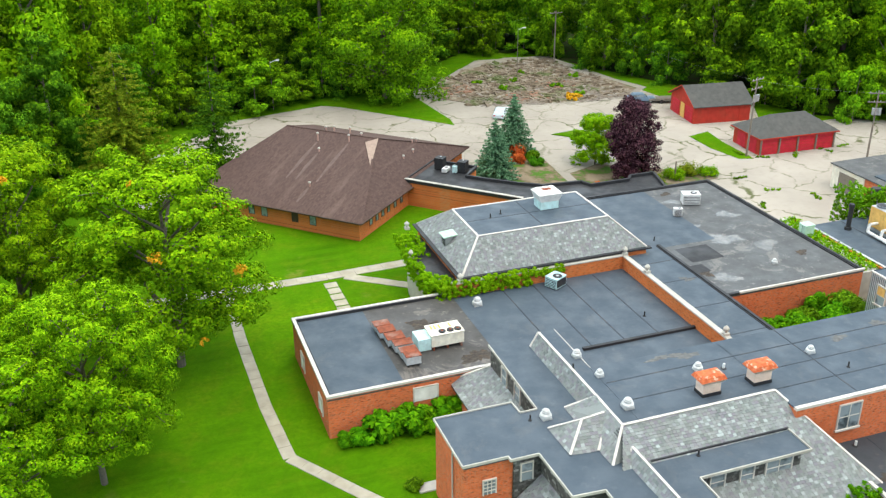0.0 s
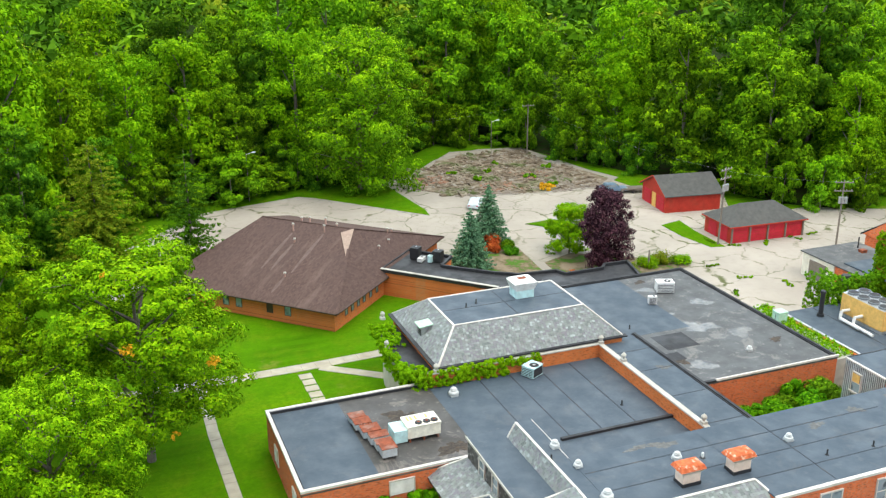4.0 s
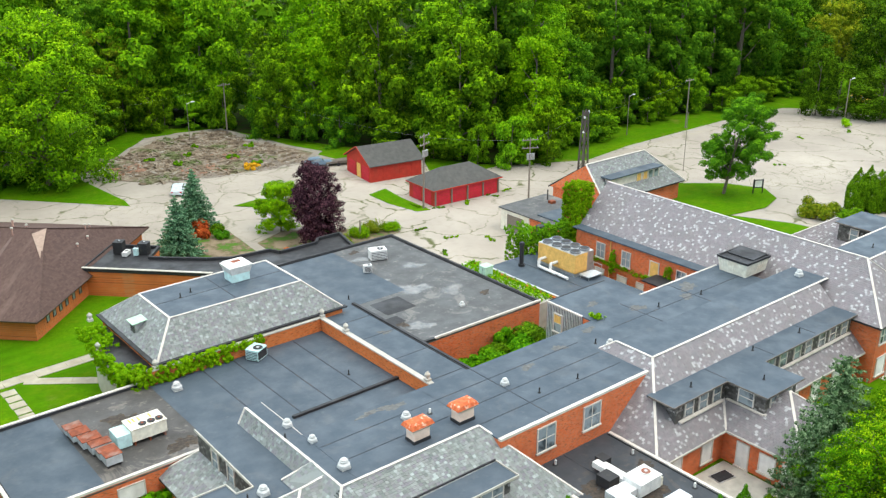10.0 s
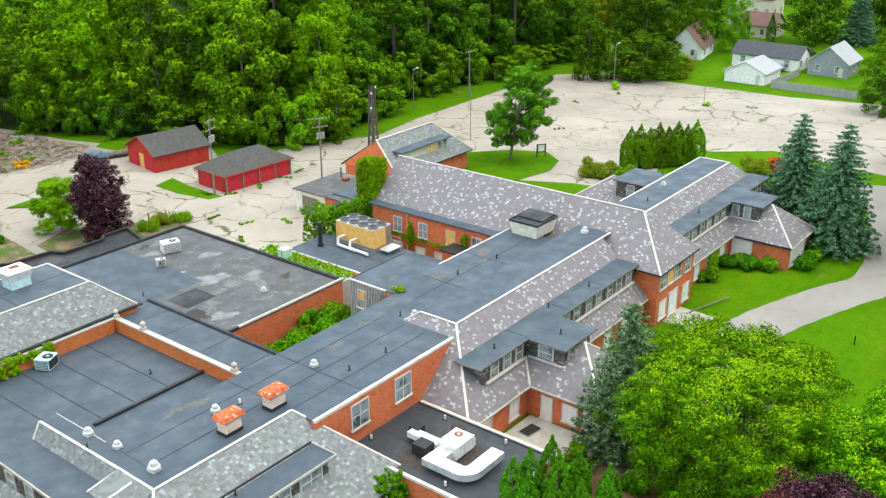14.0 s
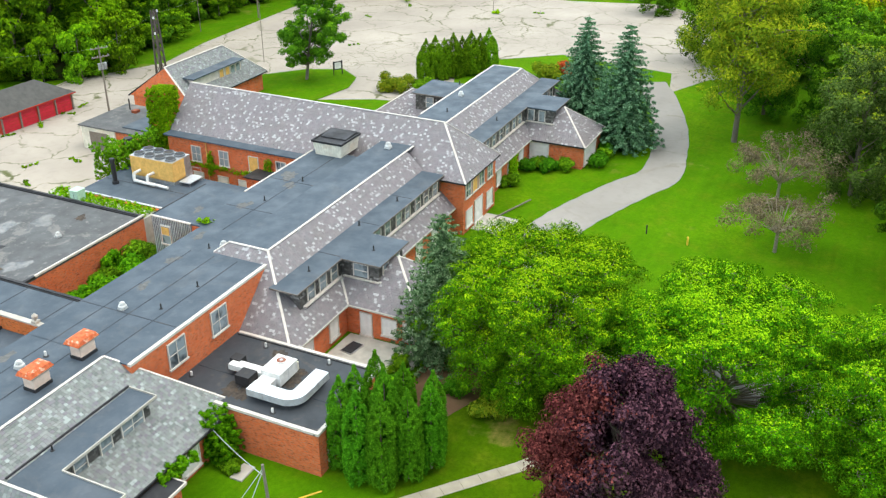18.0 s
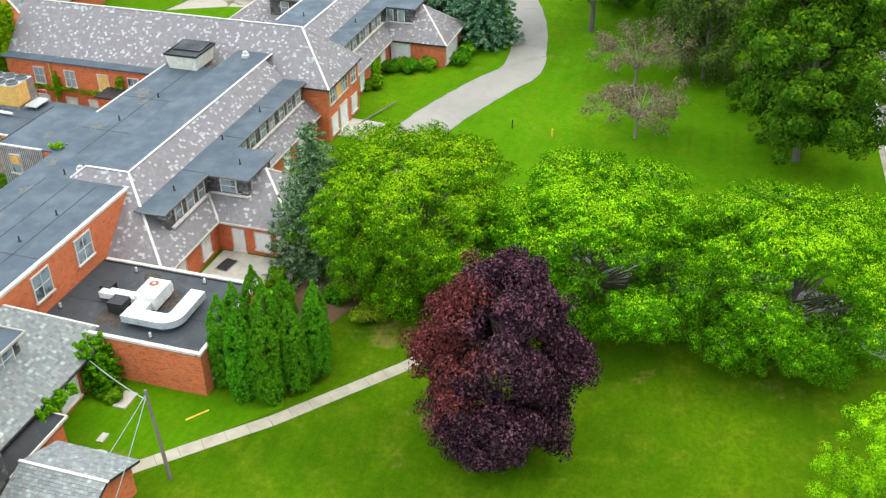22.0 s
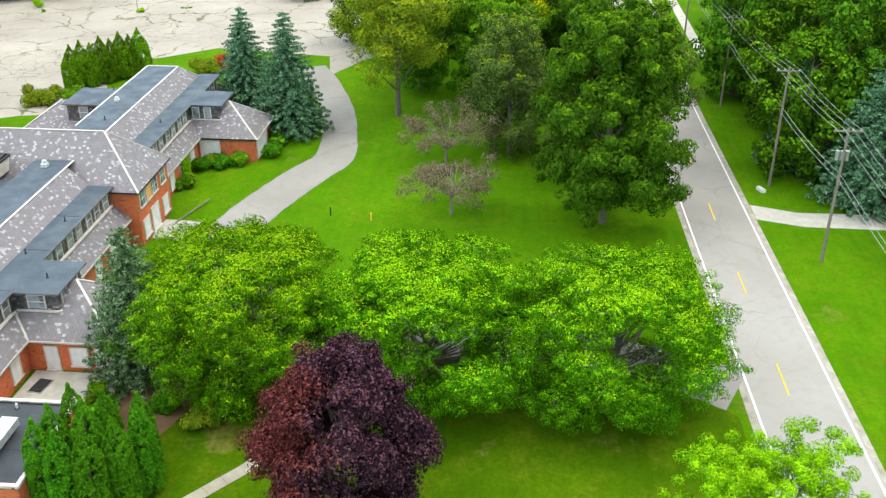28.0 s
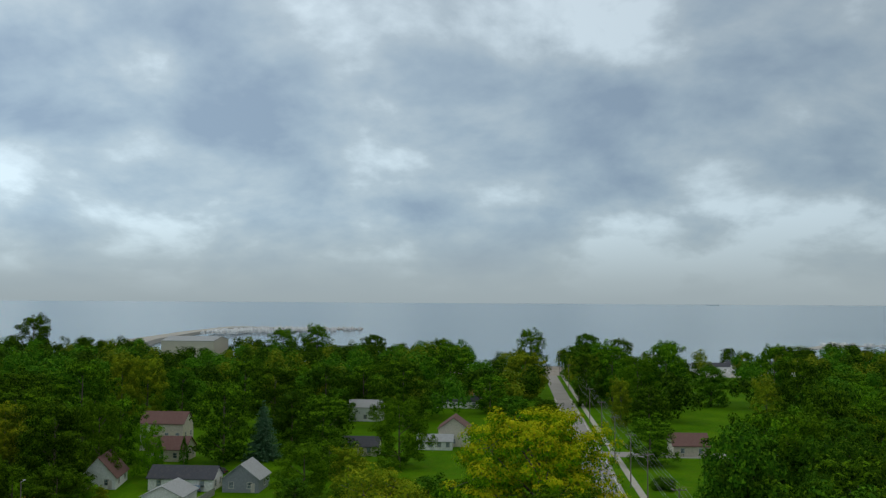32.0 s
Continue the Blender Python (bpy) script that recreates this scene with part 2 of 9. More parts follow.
def ground_grass(name, lo, mid, hi, dry, blotch, turn):
    """Mown lawn: broad tone, mowing stripes, dry blotches and a fine tufted grain."""
    k = Mat(name, 0.95, 0.0, 0.02)
    c = k.ramp(k.noise(0.07, 6, 0.6), (0.32, lo), (0.5, mid), (0.68, hi))
    stripe = k.noise(0.11, 2, vec=k.scaled(0.25, 10.0, 1, turn), dist=0.2)
    c = k.mix(k.math("MULTIPLY", k.ramp(stripe, (0.44, 0.0), (0.56, 1.0)), 0.42), c, tuple(x * 1.12 for x in mid))
    c = k.mix(k.math("MULTIPLY", k.ramp(k.noise(0.4, 8, 0.6), (0.48, 0.0), (0.66, 1.0)), dry), c, (0.135, 0.175, 0.008))
    c = k.mix(k.math("MULTIPLY", k.ramp(k.noise(0.16, 8, 0.6), (0.62, 0.0), (0.70, 1.0)), blotch), c, (0.27, 0.20, 0.06))
    c = k.mix(k.ramp(k.noise(0.85, 6, 0.65), (0.45, 0.0), (0.70, 0.5)), c, lo)
    c = k.mix(k.ramp(k.noise(2.6, 8, 0.7), (0.40, 0.0), (0.72, 0.7)), c, lo)
    c = k.mix(k.ramp(k.noise(11, 4, 0.7), (0.45, 0.0), (0.75, 0.5)), c, hi)
    k.colour(c).bump(k.noise(14, 5), 0.8, 0.06)
    return k.done()


def cracked_pavement(name, a, b, crack, scale=0.16, wide=0.02):
    k = Mat(name, 0.92)
    c = k.ramp(k.noise(0.08, 7), (0.3, a), (0.7, b))
    c = k.mix(k.math("MULTIPLY", k.ramp(k.noise(0.9, 6), (0.5, 0.0), (0.8, 1.0)), 0.35), c, tuple(x * 0.75 for x in a))
    warp = k.node("ShaderNodeMix")
    warp.data_type = "VECTOR"
    warp.inputs["Factor"].default_value = 0.5
    nz = k.node("ShaderNodeTexNoise", Scale=0.25, Detail=5.0)
    k.link(k.pos, nz.inputs["Vector"])
    add = k.node("ShaderNodeVectorMath")
    add.operation = "MULTIPLY_ADD"
    k.link(nz.outputs["Color"], add.inputs[0])
    add.inputs[1].default_value = (5, 5, 0)
    k.link(k.pos, add.inputs[2])
    v = k.node("ShaderNodeTexVoronoi", Scale=scale)
    v.feature = "DISTANCE_TO_EDGE"
    k.link(add.outputs[0], v.inputs["Vector"])
    gate = k.math("MULTIPLY", k.ramp(k.noise(0.05, 4), (0.36, 0.2), (0.58, 1.0)), k.ramp(k.noise(0.6, 4, 0.6), (0.40, 0.15), (0.55, 1.0)))
    line = k.math("MULTIPLY", k.ramp(v.outputs["Distance"], (0.0, 1.0), (wide * 0.6, 0.85), (wide, 0.0)), gate)
    c = k.mix(line, c, crack)
    v2 = k.node("ShaderNodeTexVoronoi", Scale=scale * 2.7)
    v2.feature = "DISTANCE_TO_EDGE"
    k.link(add.outputs[0], v2.inputs["Vector"])
    patchy = k.ramp(k.noise(0.035, 3), (0.50, 0.0), (0.60, 0.75))
    c = k.mix(k.math("MULTIPLY", k.ramp(v2.outputs["Distance"], (0.0, 1.0), (wide, 0.0)), patchy), c, crack)
    c = k.mix(k.math("MULTIPLY", k.ramp(k.noise(0.03, 6, 0.6), (0.52, 0.0), (0.68, 1.0)), 0.4), c, tuple(x * 0.7 for x in a))
    k.colour(c).bump(k.noise(5, 5), 0.3, 0.02)
    return k.done()


M_GRASS = ground_grass("lush_mown_grass", (0.034, 0.118, 0.0014), (0.070, 0.190, 0.0022), (0.132, 0.262, 0.004), 0.45, 0.5, 0.85)
M_LAWN = ground_grass("worn_mown_grass", (0.027, 0.078, 0.0012), (0.054, 0.126, 0.0016), (0.102, 0.184, 0.003), 0.6, 0.8, 0.35)
M_LOT = cracked_pavement("cracked_pale_pavement", (0.312, 0.28, 0.238), (0.418, 0.378, 0.325), (0.085, 0.10, 0.03), 0.13, 0.022)
M_ROAD = cracked_pavement("road_asphalt", (0.31, 0.295, 0.27), (0.37, 0.355, 0.33), (0.26, 0.245, 0.225), 0.07, 0.012)
M_DRIVE = cracked_pavement("driveway_asphalt", (0.245, 0.232, 0.212), (0.315, 0.30, 0.275), (0.24, 0.225, 0.19), 0.06)


def water_mat():
    k = Mat("lake_water", 0.18, 0.0, 0.5)
    k.colour(k.ramp(k.noise(0.004, 4, vec=k.scaled(1, 0.25, 1)), (0.35, (0.10, 0.17, 0.21)), (0.65, (0.17, 0.24, 0.28))))
    k.bump(k.noise(0.12, 5), 0.5, 0.6)
    return k.done()


M_WATER = water_mat()

# ---- building blocks of the script ----


def part(name, bm, material, parent, label=""):
    """One mesh object under a thing or a part."""
    me = bpy.data.meshes.new(name)
    bm.to_mesh(me)
    bm.free()
    me.materials.append(material)
    ob = new(name, me)
    ob.parent = parent
    if label:
        ob["label"] = label
    return ob


def thing(name, label, category, group="", kind="", at=(0, 0, 0), turn=0.0):
    ob = new(name)
    ob.empty_display_size = 0.2
    ob.matrix_basis = pose(*at, 0, 0, turn)
    return tagged(ob, label, category, group, kind)


def alone(name, bm, material, label, category="", group="", kind="", smooth=False):
    ob = part(name, bm, material, None)
    if smooth:
        for p in ob.data.polygons:
            p.use_smooth = True
    return tagged(ob, label, category, group, kind)


def hexa(bm, v):
    """A solid from eight corners: four below, four above, both anticlockwise."""
    q = [bm.verts.new(p) for p in v]
    for f in ((3, 2, 1, 0), (4, 5, 6, 7), (0, 1, 5, 4), (1, 2, 6, 5), (2, 3, 7, 6), (3, 0, 4, 7)):
        bm.faces.new([q[i] for i in f])


def box(bm, x0, x1, y0, y1, z0, z1):
    hexa(bm, [(x0, y0, z0), (x1, y0, z0), (x1, y1, z0), (x0, y1, z0), (x0, y0, z1), (x1, y0, z1), (x1, y1, z1), (x0, y1, z1)])
    return bm


def prism(bm, pts, z0, z1):
    lo, hi = [bm.verts.new((x, y, z0)) for x, y in pts], [bm.verts.new((x, y, z1)) for x, y in pts]
    n = len(pts)
    bm.faces.new(hi)
    bm.faces.new(lo[::-1])
    for i in range(n):
        bm.faces.new((lo[i], lo[(i + 1) % n], hi[(i + 1) % n], hi[i]))
    return bm


def B():
    return bmesh.new()


def cyl(bm, x, y, z0, z1, r0, r1=None, n=12, cap=True):
    r1 = r0 if r1 is None else r1
    lo = [bm.verts.new((x + r0 * math.cos(2 * math.pi * i / n), y + r0 * math.sin(2 * math.pi * i / n), z0)) for i in range(n)]
    hi = [bm.verts.new((x + r1 * math.cos(2 * math.pi * i / n), y + r1 * math.sin(2 * math.pi * i / n), z1)) for i in range(n)]
    for i in range(n):
        bm.faces.new((lo[i], lo[(i + 1) % n], hi[(i + 1) % n], hi[i]))
    if cap:
        bm.faces.new(hi)
        bm.faces.new(lo[::-1])
    return bm


def tube(bm, a, b, r0, r1=None, n=6):
    """A round bar from a to b."""
    a, b = Vector(a), Vector(b)
    r1 = r0 if r1 is None else r1
    q = (b - a).to_track_quat("Z", "Y")
    ring = [[bm.verts.new(p + q @ Vector((r * math.cos(2 * math.pi * i / n), r * math.sin(2 * math.pi * i / n), 0))) for i in range(n)] for p, r in ((a, r0), (b, r1))]
    for i in range(n):
        bm.faces.new((ring[0][i], ring[0][(i + 1) % n], ring[1][(i + 1) % n], ring[1][i]))
    bm.faces.new(ring[1])
    bm.faces.new(ring[0][::-1])
    return bm


def slab(bm, pts, thick):
    """A sloping sheet with thickness below it; pts anticlockwise from above."""
    top = [bm.verts.new(p) for p in pts]
    low = [bm.verts.new(Vector(p) - Vector((0, 0, thick))) for p in pts]
    n = len(pts)
    bm.faces.new(top)
    bm.faces.new(low[::-1])
    for i in range(n):
        bm.faces.new((low[i], low[(i + 1) % n], top[(i + 1) % n], top[i]))
    return bm

# ---- ground ----


def patch(name, pts, z, material, label, category, kind="structure", thick=0.05):
    bm = B()
    prism(bm, pts, z - thick, z)
    return alone(name, bm, material, label, category, kind=kind)


bm = B()
prism(bm, [(-900, -3500), (560, -3500), (600, -225), (640, -180), (690, -120), (702, 0), (690, 150), (705, 262), (640, 340), (630, 3500), (-900, 3500)], -1.5, 0.0)
alone("ground", bm, M_GRASS, "mown green lawn with paler worn patches", "lawn", kind="structure")
bm = B()
slab(bm, [(540, -3600, -0.6), (4900, -3600, 28.5), (4900, 3600, 28.5), (540, 3600, -0.6)], 1.0)
alone("lake", bm, M_WATER, "wide calm grey-blue lake reaching the horizon", "lake", kind="structure")

patch("front_lawn", [(-40, -17.4), (58, -17.2), (62.5, -12), (63, 6), (62, 16), (57, 22), (50, 27), (43, 24), (35, 31), (20, 43), (8, 52), (-40, 52)], 0.012, M_LAWN, "worn front lawn with mowing stripes and dry patches", "lawn")
patch("parking_lot", [(170, 12), (193.6, 42.5), (189, 60), (187, 100), (180, 108), (160, 109), (131, 108), (118, 106), (104, 113), (90, 112), (98, 126), (86, 131), (84, 142), (79, 167), (66, 168), (52, 153), (34, 149), (16, 145), (4, 132), (-4, 118), (2, 112), (9, 124), (20, 131), (33, 128), (40, 108), (54, 96), (66, 90), (66, 74), (84, 74), (92, 76), (92, 90), (112, 74), (116, 66), (118, 55), (131, 60), (143, 57.4), (150, 49), (147, 30), (137, 28), (146, 24), (151, 13)], 0.03, M_LOT, "wide pale concrete car park crossed by weedy cracks", "car park")


def road_y(x):
    """The road's middle line: straight past the building, then a slight bend towards the shore."""
    if x < 130:
        return -21.85 + 0.014 * (x - 60)
    f = min(1.0, (x - 130) / 180)
    return -20.87 - 1.95 * f * f * (3 - 2 * f)


def along_road(bm, x0, x1, side, half, z0, z1):
    n = max(1, int((x1 - x0) / 14))
    xs = [x0 + (x1 - x0) * i / n for i in range(n + 1)]
    for a, b in zip(xs, xs[1:]):
        prism(bm, [(a, road_y(a) + side - half), (b, road_y(b) + side - half), (b, road_y(b) + side + half), (a, road_y(a) + side + half)], z0, z1)
    bmesh.ops.remove_doubles(bm, verts=bm.verts[:], dist=0.001)
    return bm


M_SHOULDER = worn("gravel_shoulder", (0.36, 0.33, 0.28), 0.95, vary=0.3, stains=0.6, scale=1.2, stain=(0.14, 0.2, 0.03))
alone("road_shoulder", along_road(B(), -60, 430, 0, 4.0, -0.03, 0.02), M_SHOULDER, "pale crumbling gravel shoulder along the road", "road", kind="structure")
alone("road", along_road(B(), -60, 700, 0, 3.55, -0.02, 0.03), M_ROAD, "two-lane grey asphalt road with worn verges", "road", kind="structure")
M_LINE = worn("road_line_white", (0.75, 0.75, 0.73), 0.7, stains=0.3)
M_YELLOW = worn("road_line_yellow", (0.72, 0.48, 0.05), 0.7, stains=0.2)
markings = thing("road_markings", "white edge lines and yellow centre dashes painted on the road", "road markings", kind="structure")
for side in (-3.25, 3.25):
    part("edge_line", along_road(B(), -60, 430, side, 0.09, 0.034, 0.05), M_LINE, markings)
for i in range(-5, 20):
    bm = B()
    x = 61.0 + 15.24 * i
    prism(bm, [(x + a, road_y(x) + 0.35 + b) for a, b in ((0, -0.07), (4.2, -0.07), (4.2, 0.07), (0, 0.07))], 0.034, 0.05)
    part("centre_dash", bm, M_YELLOW, markings, "yellow dash")

# ---- buildings ----
M_FASCIA = worn("brown_grey_fascia", (0.15, 0.13, 0.115), 0.7, stains=0.4, scale=2, stain=(0.4, 0.38, 0.35))


def bar(bm, a, b, w, h):
    """A square-edged board from a to b, w wide and h high, lying on the line between them."""
    a, b = Vector(a), Vector(b)
    d = (b - a).normalized()
    s = d.cross(Vector((0, 0, 1))).normalized() * (w / 2)
    u = s.cross(d).normalized() * h
    hexa(bm, [a - s, b - s, b + s, a + s, a - s + u, b - s + u, b + s + u, a + s + u])
    return bm


def slates(name, corners, material, parent, label="", w=0.27, e=0.22, rng=random.Random(5)):
    """Overlapping slates laid in courses over a flat convex slope whose first edge is the eave."""
    p = [Vector(c) for c in corners]
    o, ex = p[0], (p[1] - p[0]).normalized()
    nrm = Vector((0, 0, 0))
    for i in range(1, len(p) - 1):
        nrm += (p[i] - o).cross(p[i + 1] - o)
    nrm.normalize()
    if nrm.z < 0:
        nrm = -nrm
    ey = nrm.cross(ex)
    flat = [((q - o).dot(ex), (q - o).dot(ey)) for q in p]
    if max(v for u, v in flat) < 0.1:
        ey = -ey
        flat = [(u, -v) for u, v in flat]
    vmax = max(v for u, v in flat)
    verts, faces = [], []
    row = 0
    v = 0.0
    while v < vmax - 0.03:
        vm, us = min(v + e * 0.5, vmax - 0.01), []
        for (u0, v0), (u1, v1) in zip(flat, flat[1:] + flat[:1]):
            if (v0 - vm) * (v1 - vm) < 0:
                us.append(u0 + (u1 - u0) * (vm - v0) / (v1 - v0))
        if len(us) >= 2:
            lo, hi = min(us), max(us)
            u = lo - (row % 2) * w * 0.5 - rng.random() * 0.05
            while u < hi:
                a, b = max(u, lo), min(u + w * (0.94 + 0.05 * rng.random()), hi)
                if b - a > 0.05:
                    lift = 0.03 + 0.012 * rng.random()
                    t = min(v + e * 1.08, vmax)
                    base = o + ey * (v + rng.uniform(-0.012, 0.012))
                    top = o + ey * t
                    k = len(verts)
                    verts += [base + ex * a + nrm * lift, base + ex * b + nrm * lift, top + ex * b + nrm * 0.012, top + ex * a + nrm * 0.012, base + ex * a, base + ex * b]
                    faces += [(k, k + 1, k + 2, k + 3), (k + 4, k + 5, k + 1, k)]
                u += w
        v += e
        row += 1
    me = bpy.data.meshes.new(name)
    me.from_pydata([tuple(q) for q in verts], [], faces)
    me.materials.append(material)
    ob = new(name, me)
    ob.parent = parent
    tagged(ob, label, kind="stuff")
    bm = B()
    slab(bm, [q - nrm * 0.01 for q in p], 0.18)
    part("roof_deck", bm, M_ROOF_DARK, parent)
    return ob


def flat_block(parent, x0, x1, y0, y1, z, wall=M_BRICK, roof=M_ROOF, z0=0.0, coping=M_WHITE, rim=0.22, edges="NSEW", overhang=0.06):
    """Brick walls under a flat roof with a raised coping along the named edges."""
    part("wall", box(B(), x0, x1, y0, y1, z0, z - 0.12), wall, parent)
    part("roof", box(B(), x0 - 0.02, x1 + 0.02, y0 - 0.02, y1 + 0.02, z - 0.12, z), roof, parent)
    o = overhang
    for c, (a, b, cc, d) in dict(S=(x0 - o, x1 + o, y0 - o, y0 + 0.22), N=(x0 - o, x1 + o, y1 - 0.22, y1 + o), W=(x0 - o, x0 + 0.22, y0 + 0.22, y1 - 0.22), E=(x1 - 0.22, x1 + o, y0 + 0.22, y1 - 0.22)).items():
        if c in edges:
            cap = min(rim + 0.14, 0.2)
            part("coping", box(B(), a, b, cc, d, z + rim - cap, z + rim), coping, parent)
            if rim > 0.1:
                part("parapet", box(B(), a + 0.05, b - 0.05, cc + 0.05, d - 0.03, z - 0.14, z + rim - cap), wall, parent)
                inner = dict(S=(a, b, d - 0.03, d + 0.12), N=(a, b, cc - 0.12, cc + 0.03), W=(b - 0.03, b + 0.12, cc, d), E=(a - 0.12, a + 0.03, cc, d))[c]
                part("upstand", box(B(), *inner, z - 0.05, z + rim - 0.09), M_ROOF_DARK, parent, "black roofing turned up the parapet")


def window(parent, at, turn, w, h, bars=(1, 2), board=None, sill=True):
    """A sash window standing proud of its wall: at is the middle of its foot, turn 0 faces -y."""
    m = pose(*at, 0, 0, turn)

    def add(name, x0, x1, y0, y1, z0, z1, mat, up, label=""):
        bm = box(B(), x0, x1, y0, y1, z0, z1)
        bm.transform(m)
        return part(name, bm, mat, up, label)
    f = 0.09
    win = add("window", -w / 2, w / 2, -0.03, 0.05, 0, h, board or M_GLASS, parent, "boarded window" if board else "")
    for x0, x1, z0, z1 in ((-w / 2 - f, -w / 2, 0, h), (w / 2, w / 2 + f, 0, h), (-w / 2 - f, w / 2 + f, h, h + f)):
        add("frame", x0, x1, -0.09, 0.05, z0, z1, M_WHITE, win)
    if sill:
        add("sill", -w / 2 - 0.16, w / 2 + 0.16, -0.16, 0.05, -0.13, 0, M_WHITE, win)
    if not board:
        for i in range(1, bars[0] + 1):
            x = -w / 2 + w * i / (bars[0] + 1)
            add("mullion", x - 0.03, x + 0.03, -0.065, -0.02, 0, h, M_WHITE, win)
        for i in range(1, bars[1]):
            z = h * i / bars[1]
            add("glazing_bar", -w / 2, w / 2, -0.06, -0.02, z - 0.03, z + 0.03, M_WHITE, win)
    return win


# The two mansard wings are mirror images about the middle of the entrance block.
def mansard_wing(side):
    mx = (lambda x: x) if side < 0 else (lambda x: 170.0 - x)
    hall = thing("mansard_wing", "brick wing with mottled purple slate mansard and flat dormer roofs", "building", "mansard wings")

    def flip(pts):
        q = [(mx(x), y, z) for x, y, z in pts]
        return q if side < 0 else [q[1], q[0]] + q[2:][::-1]

    def mbox(x0, x1, y0, y1, z0, z1):
        a, b = sorted((mx(x0), mx(x1)))
        return box(B(), a, b, y0, y1, z0, z1)
    E = 2.95
    part("wall", mbox(51.1, 80.5, 37.3, 46.2, 0, E), M_BRICK, hall)
    part("wall", mbox(59.6, 67.0, 30.5, 37.3, 0, E), M_BRICK, hall)
    # flat top
    part("roof", mbox(56.4, 83.0 if side < 0 else 83.0, 42.5, 46.3, 7.9, 8.1), M_ROOF, hall)
    slates("slate_slope", flip([(50.7, 36.9, E), (81.0, 36.9, E), (81.0, 42.5, 8.1), (56.4, 42.5, 8.1)]), M_SLATE_P, hall, "mottled purple-grey slate slope with pale slates")
    slates("slate_slope", [(mx(50.7), 47.4, E), (mx(50.7), 36.9, E), (mx(56.4), 42.5, 8.1), (mx(56.4), 46.3, 8.1), (mx(55.6), 47.4, 7.3)] if side < 0 else
           [(mx(50.7), 36.9, E), (mx(50.7), 52.0, E), (mx(56.4), 46.3, 8.1), (mx(56.4), 42.5, 8.1)], M_SLATE_P, hall)
    # projecting hipped bay
    slates("slate_slope", [(mx(59.2), 41.0, E), (mx(59.2), 30.1, E), (mx(63.3), 34.2, 6.2), (mx(63.3), 41.0, 6.2)], M_SLATE_P, hall)
    slates("slate_slope", [(mx(67.4), 30.1, E), (mx(67.4), 41.0, E), (mx(63.3), 41.0, 6.2), (mx(63.3), 34.2, 6.2)], M_SLATE_P, hall)
    slates("slate_slope", [(mx(59.2), 30.1, E), (mx(67.4), 30.1, E), (mx(63.3), 34.2, 6.2)], M_SLATE_P, hall)
    for a, b in (((50.7, 36.9, E), (56.4, 42.5, 8.1)), ((56.4, 42.5, 8.1), (82.6, 42.5, 8.1)), ((56.4, 42.5, 8.1), (56.4, 46.3, 8.1)), ((56.4, 46.3, 8.1), (55.6, 47.4, 7.3)),
                 ((59.2, 30.1, E), (63.3, 34.2, 6.2)), ((67.4, 30.1, E), (63.3, 34.2, 6.2)), ((59.2, 36.9, E), (61.0, 38.6, 4.55))):
        part("ridge_flashing", bar(B(), (mx(a[0]), a[1], a[2]), (mx(b[0]), b[1], b[2]), 0.2, 0.06), M_WHITE, hall, "white ridge flashing")
    for a, b in (((50.7, 36.85), (59.2, 36.85)), ((67.4, 36.85), (80.7, 36.85)), ((59.15, 30.05), (59.15, 36.85)), ((59.15, 30.05), (67.45, 30.05))):
        part("gutter", bar(B(), (mx(a[0]), a[1], E - 0.12), (mx(b[0]), b[1], E - 0.12), 0.14, 0.14), M_CONC, hall)
    # dormer running along the slope, with its arm over the bay
    Z = 6.4
    for x0, x1, y0, y1, zz in ((53.9, 80.6, 38.3, 40.75, Z), (60.7, 65.7, 34.6, 38.35, Z + 0.02)):
        part("dormer_roof", mbox(x0 - 0.15, x1 + 0.1, y0 - 0.15, y1, zz - 0.14, zz), M_ROOF, hall)
    for a, b in (((53.75, 38.1), (60.65, 38.1)), ((60.55, 38.2), (60.55, 34.4)), ((60.55, 34.45), (65.8, 34.45)), ((65.75, 34.45), (65.75, 38.1)), ((65.8, 38.1), (80.7, 38.1)), ((53.75, 38.1), (53.75, 40.6))):
        part("fascia", bar(B(), (mx(a[0]), a[1], Z - 0.13), (mx(b[0]), b[1], Z - 0.13), 0.06, 0.14), M_FASCIA, hall)
    part("dormer_wall", mbox(54.6, 80.4, 38.5, 41.0, 4.3, Z - 0.14), M_SLATE_D, hall, "dark slate-hung dormer wall")
    part("dormer_wall", mbox(61.1, 65.4, 34.9, 38.5, 4.2, Z - 0.14), M_SLATE_D, hall)
    for x0, x1 in ((55.0, 60.6), (66.0, 80.2)):
        part("sill_board", mbox(x0, x1, 38.2, 38.5, 4.5, 4.62), M_WHITE, hall)
    part("sill_board", mbox(60.9, 61.1, 34.9, 38.3, 4.5, 4.62), M_WHITE, hall)
    part("sill_board", mbox(61.0, 65.5, 34.7, 34.9, 4.5, 4.62), M_WHITE, hall)
    for x in (56.2, 58.0, 59.8, 67.4, 69.2, 71.4, 73.2, 75.4, 77.2, 79.2):
        window(hall, (mx(x), 38.48, 4.75), 0, 0.95, 1.25, (0, 2), sill=False)
    if side < 0:
        window(hall, (61.08, 36.6, 4.75), -90, 1.3, 1.2, (0, 2), sill=False)
        for x in (62.2, 64.2):
            window(hall, (x, 34.88, 4.75), 0, 0.8, 1.2, (0, 2), sill=False)
    else:
        for y in (37.7, 36.3):
            window(hall, (104.58, y, 4.7), -90, 0.7, 1.3, (0, 1), sill=False)
        part("sill_board", box(B(), 104.4, 104.6, 34.9, 38.3, 4.5, 4.62), M_WHITE, hall)
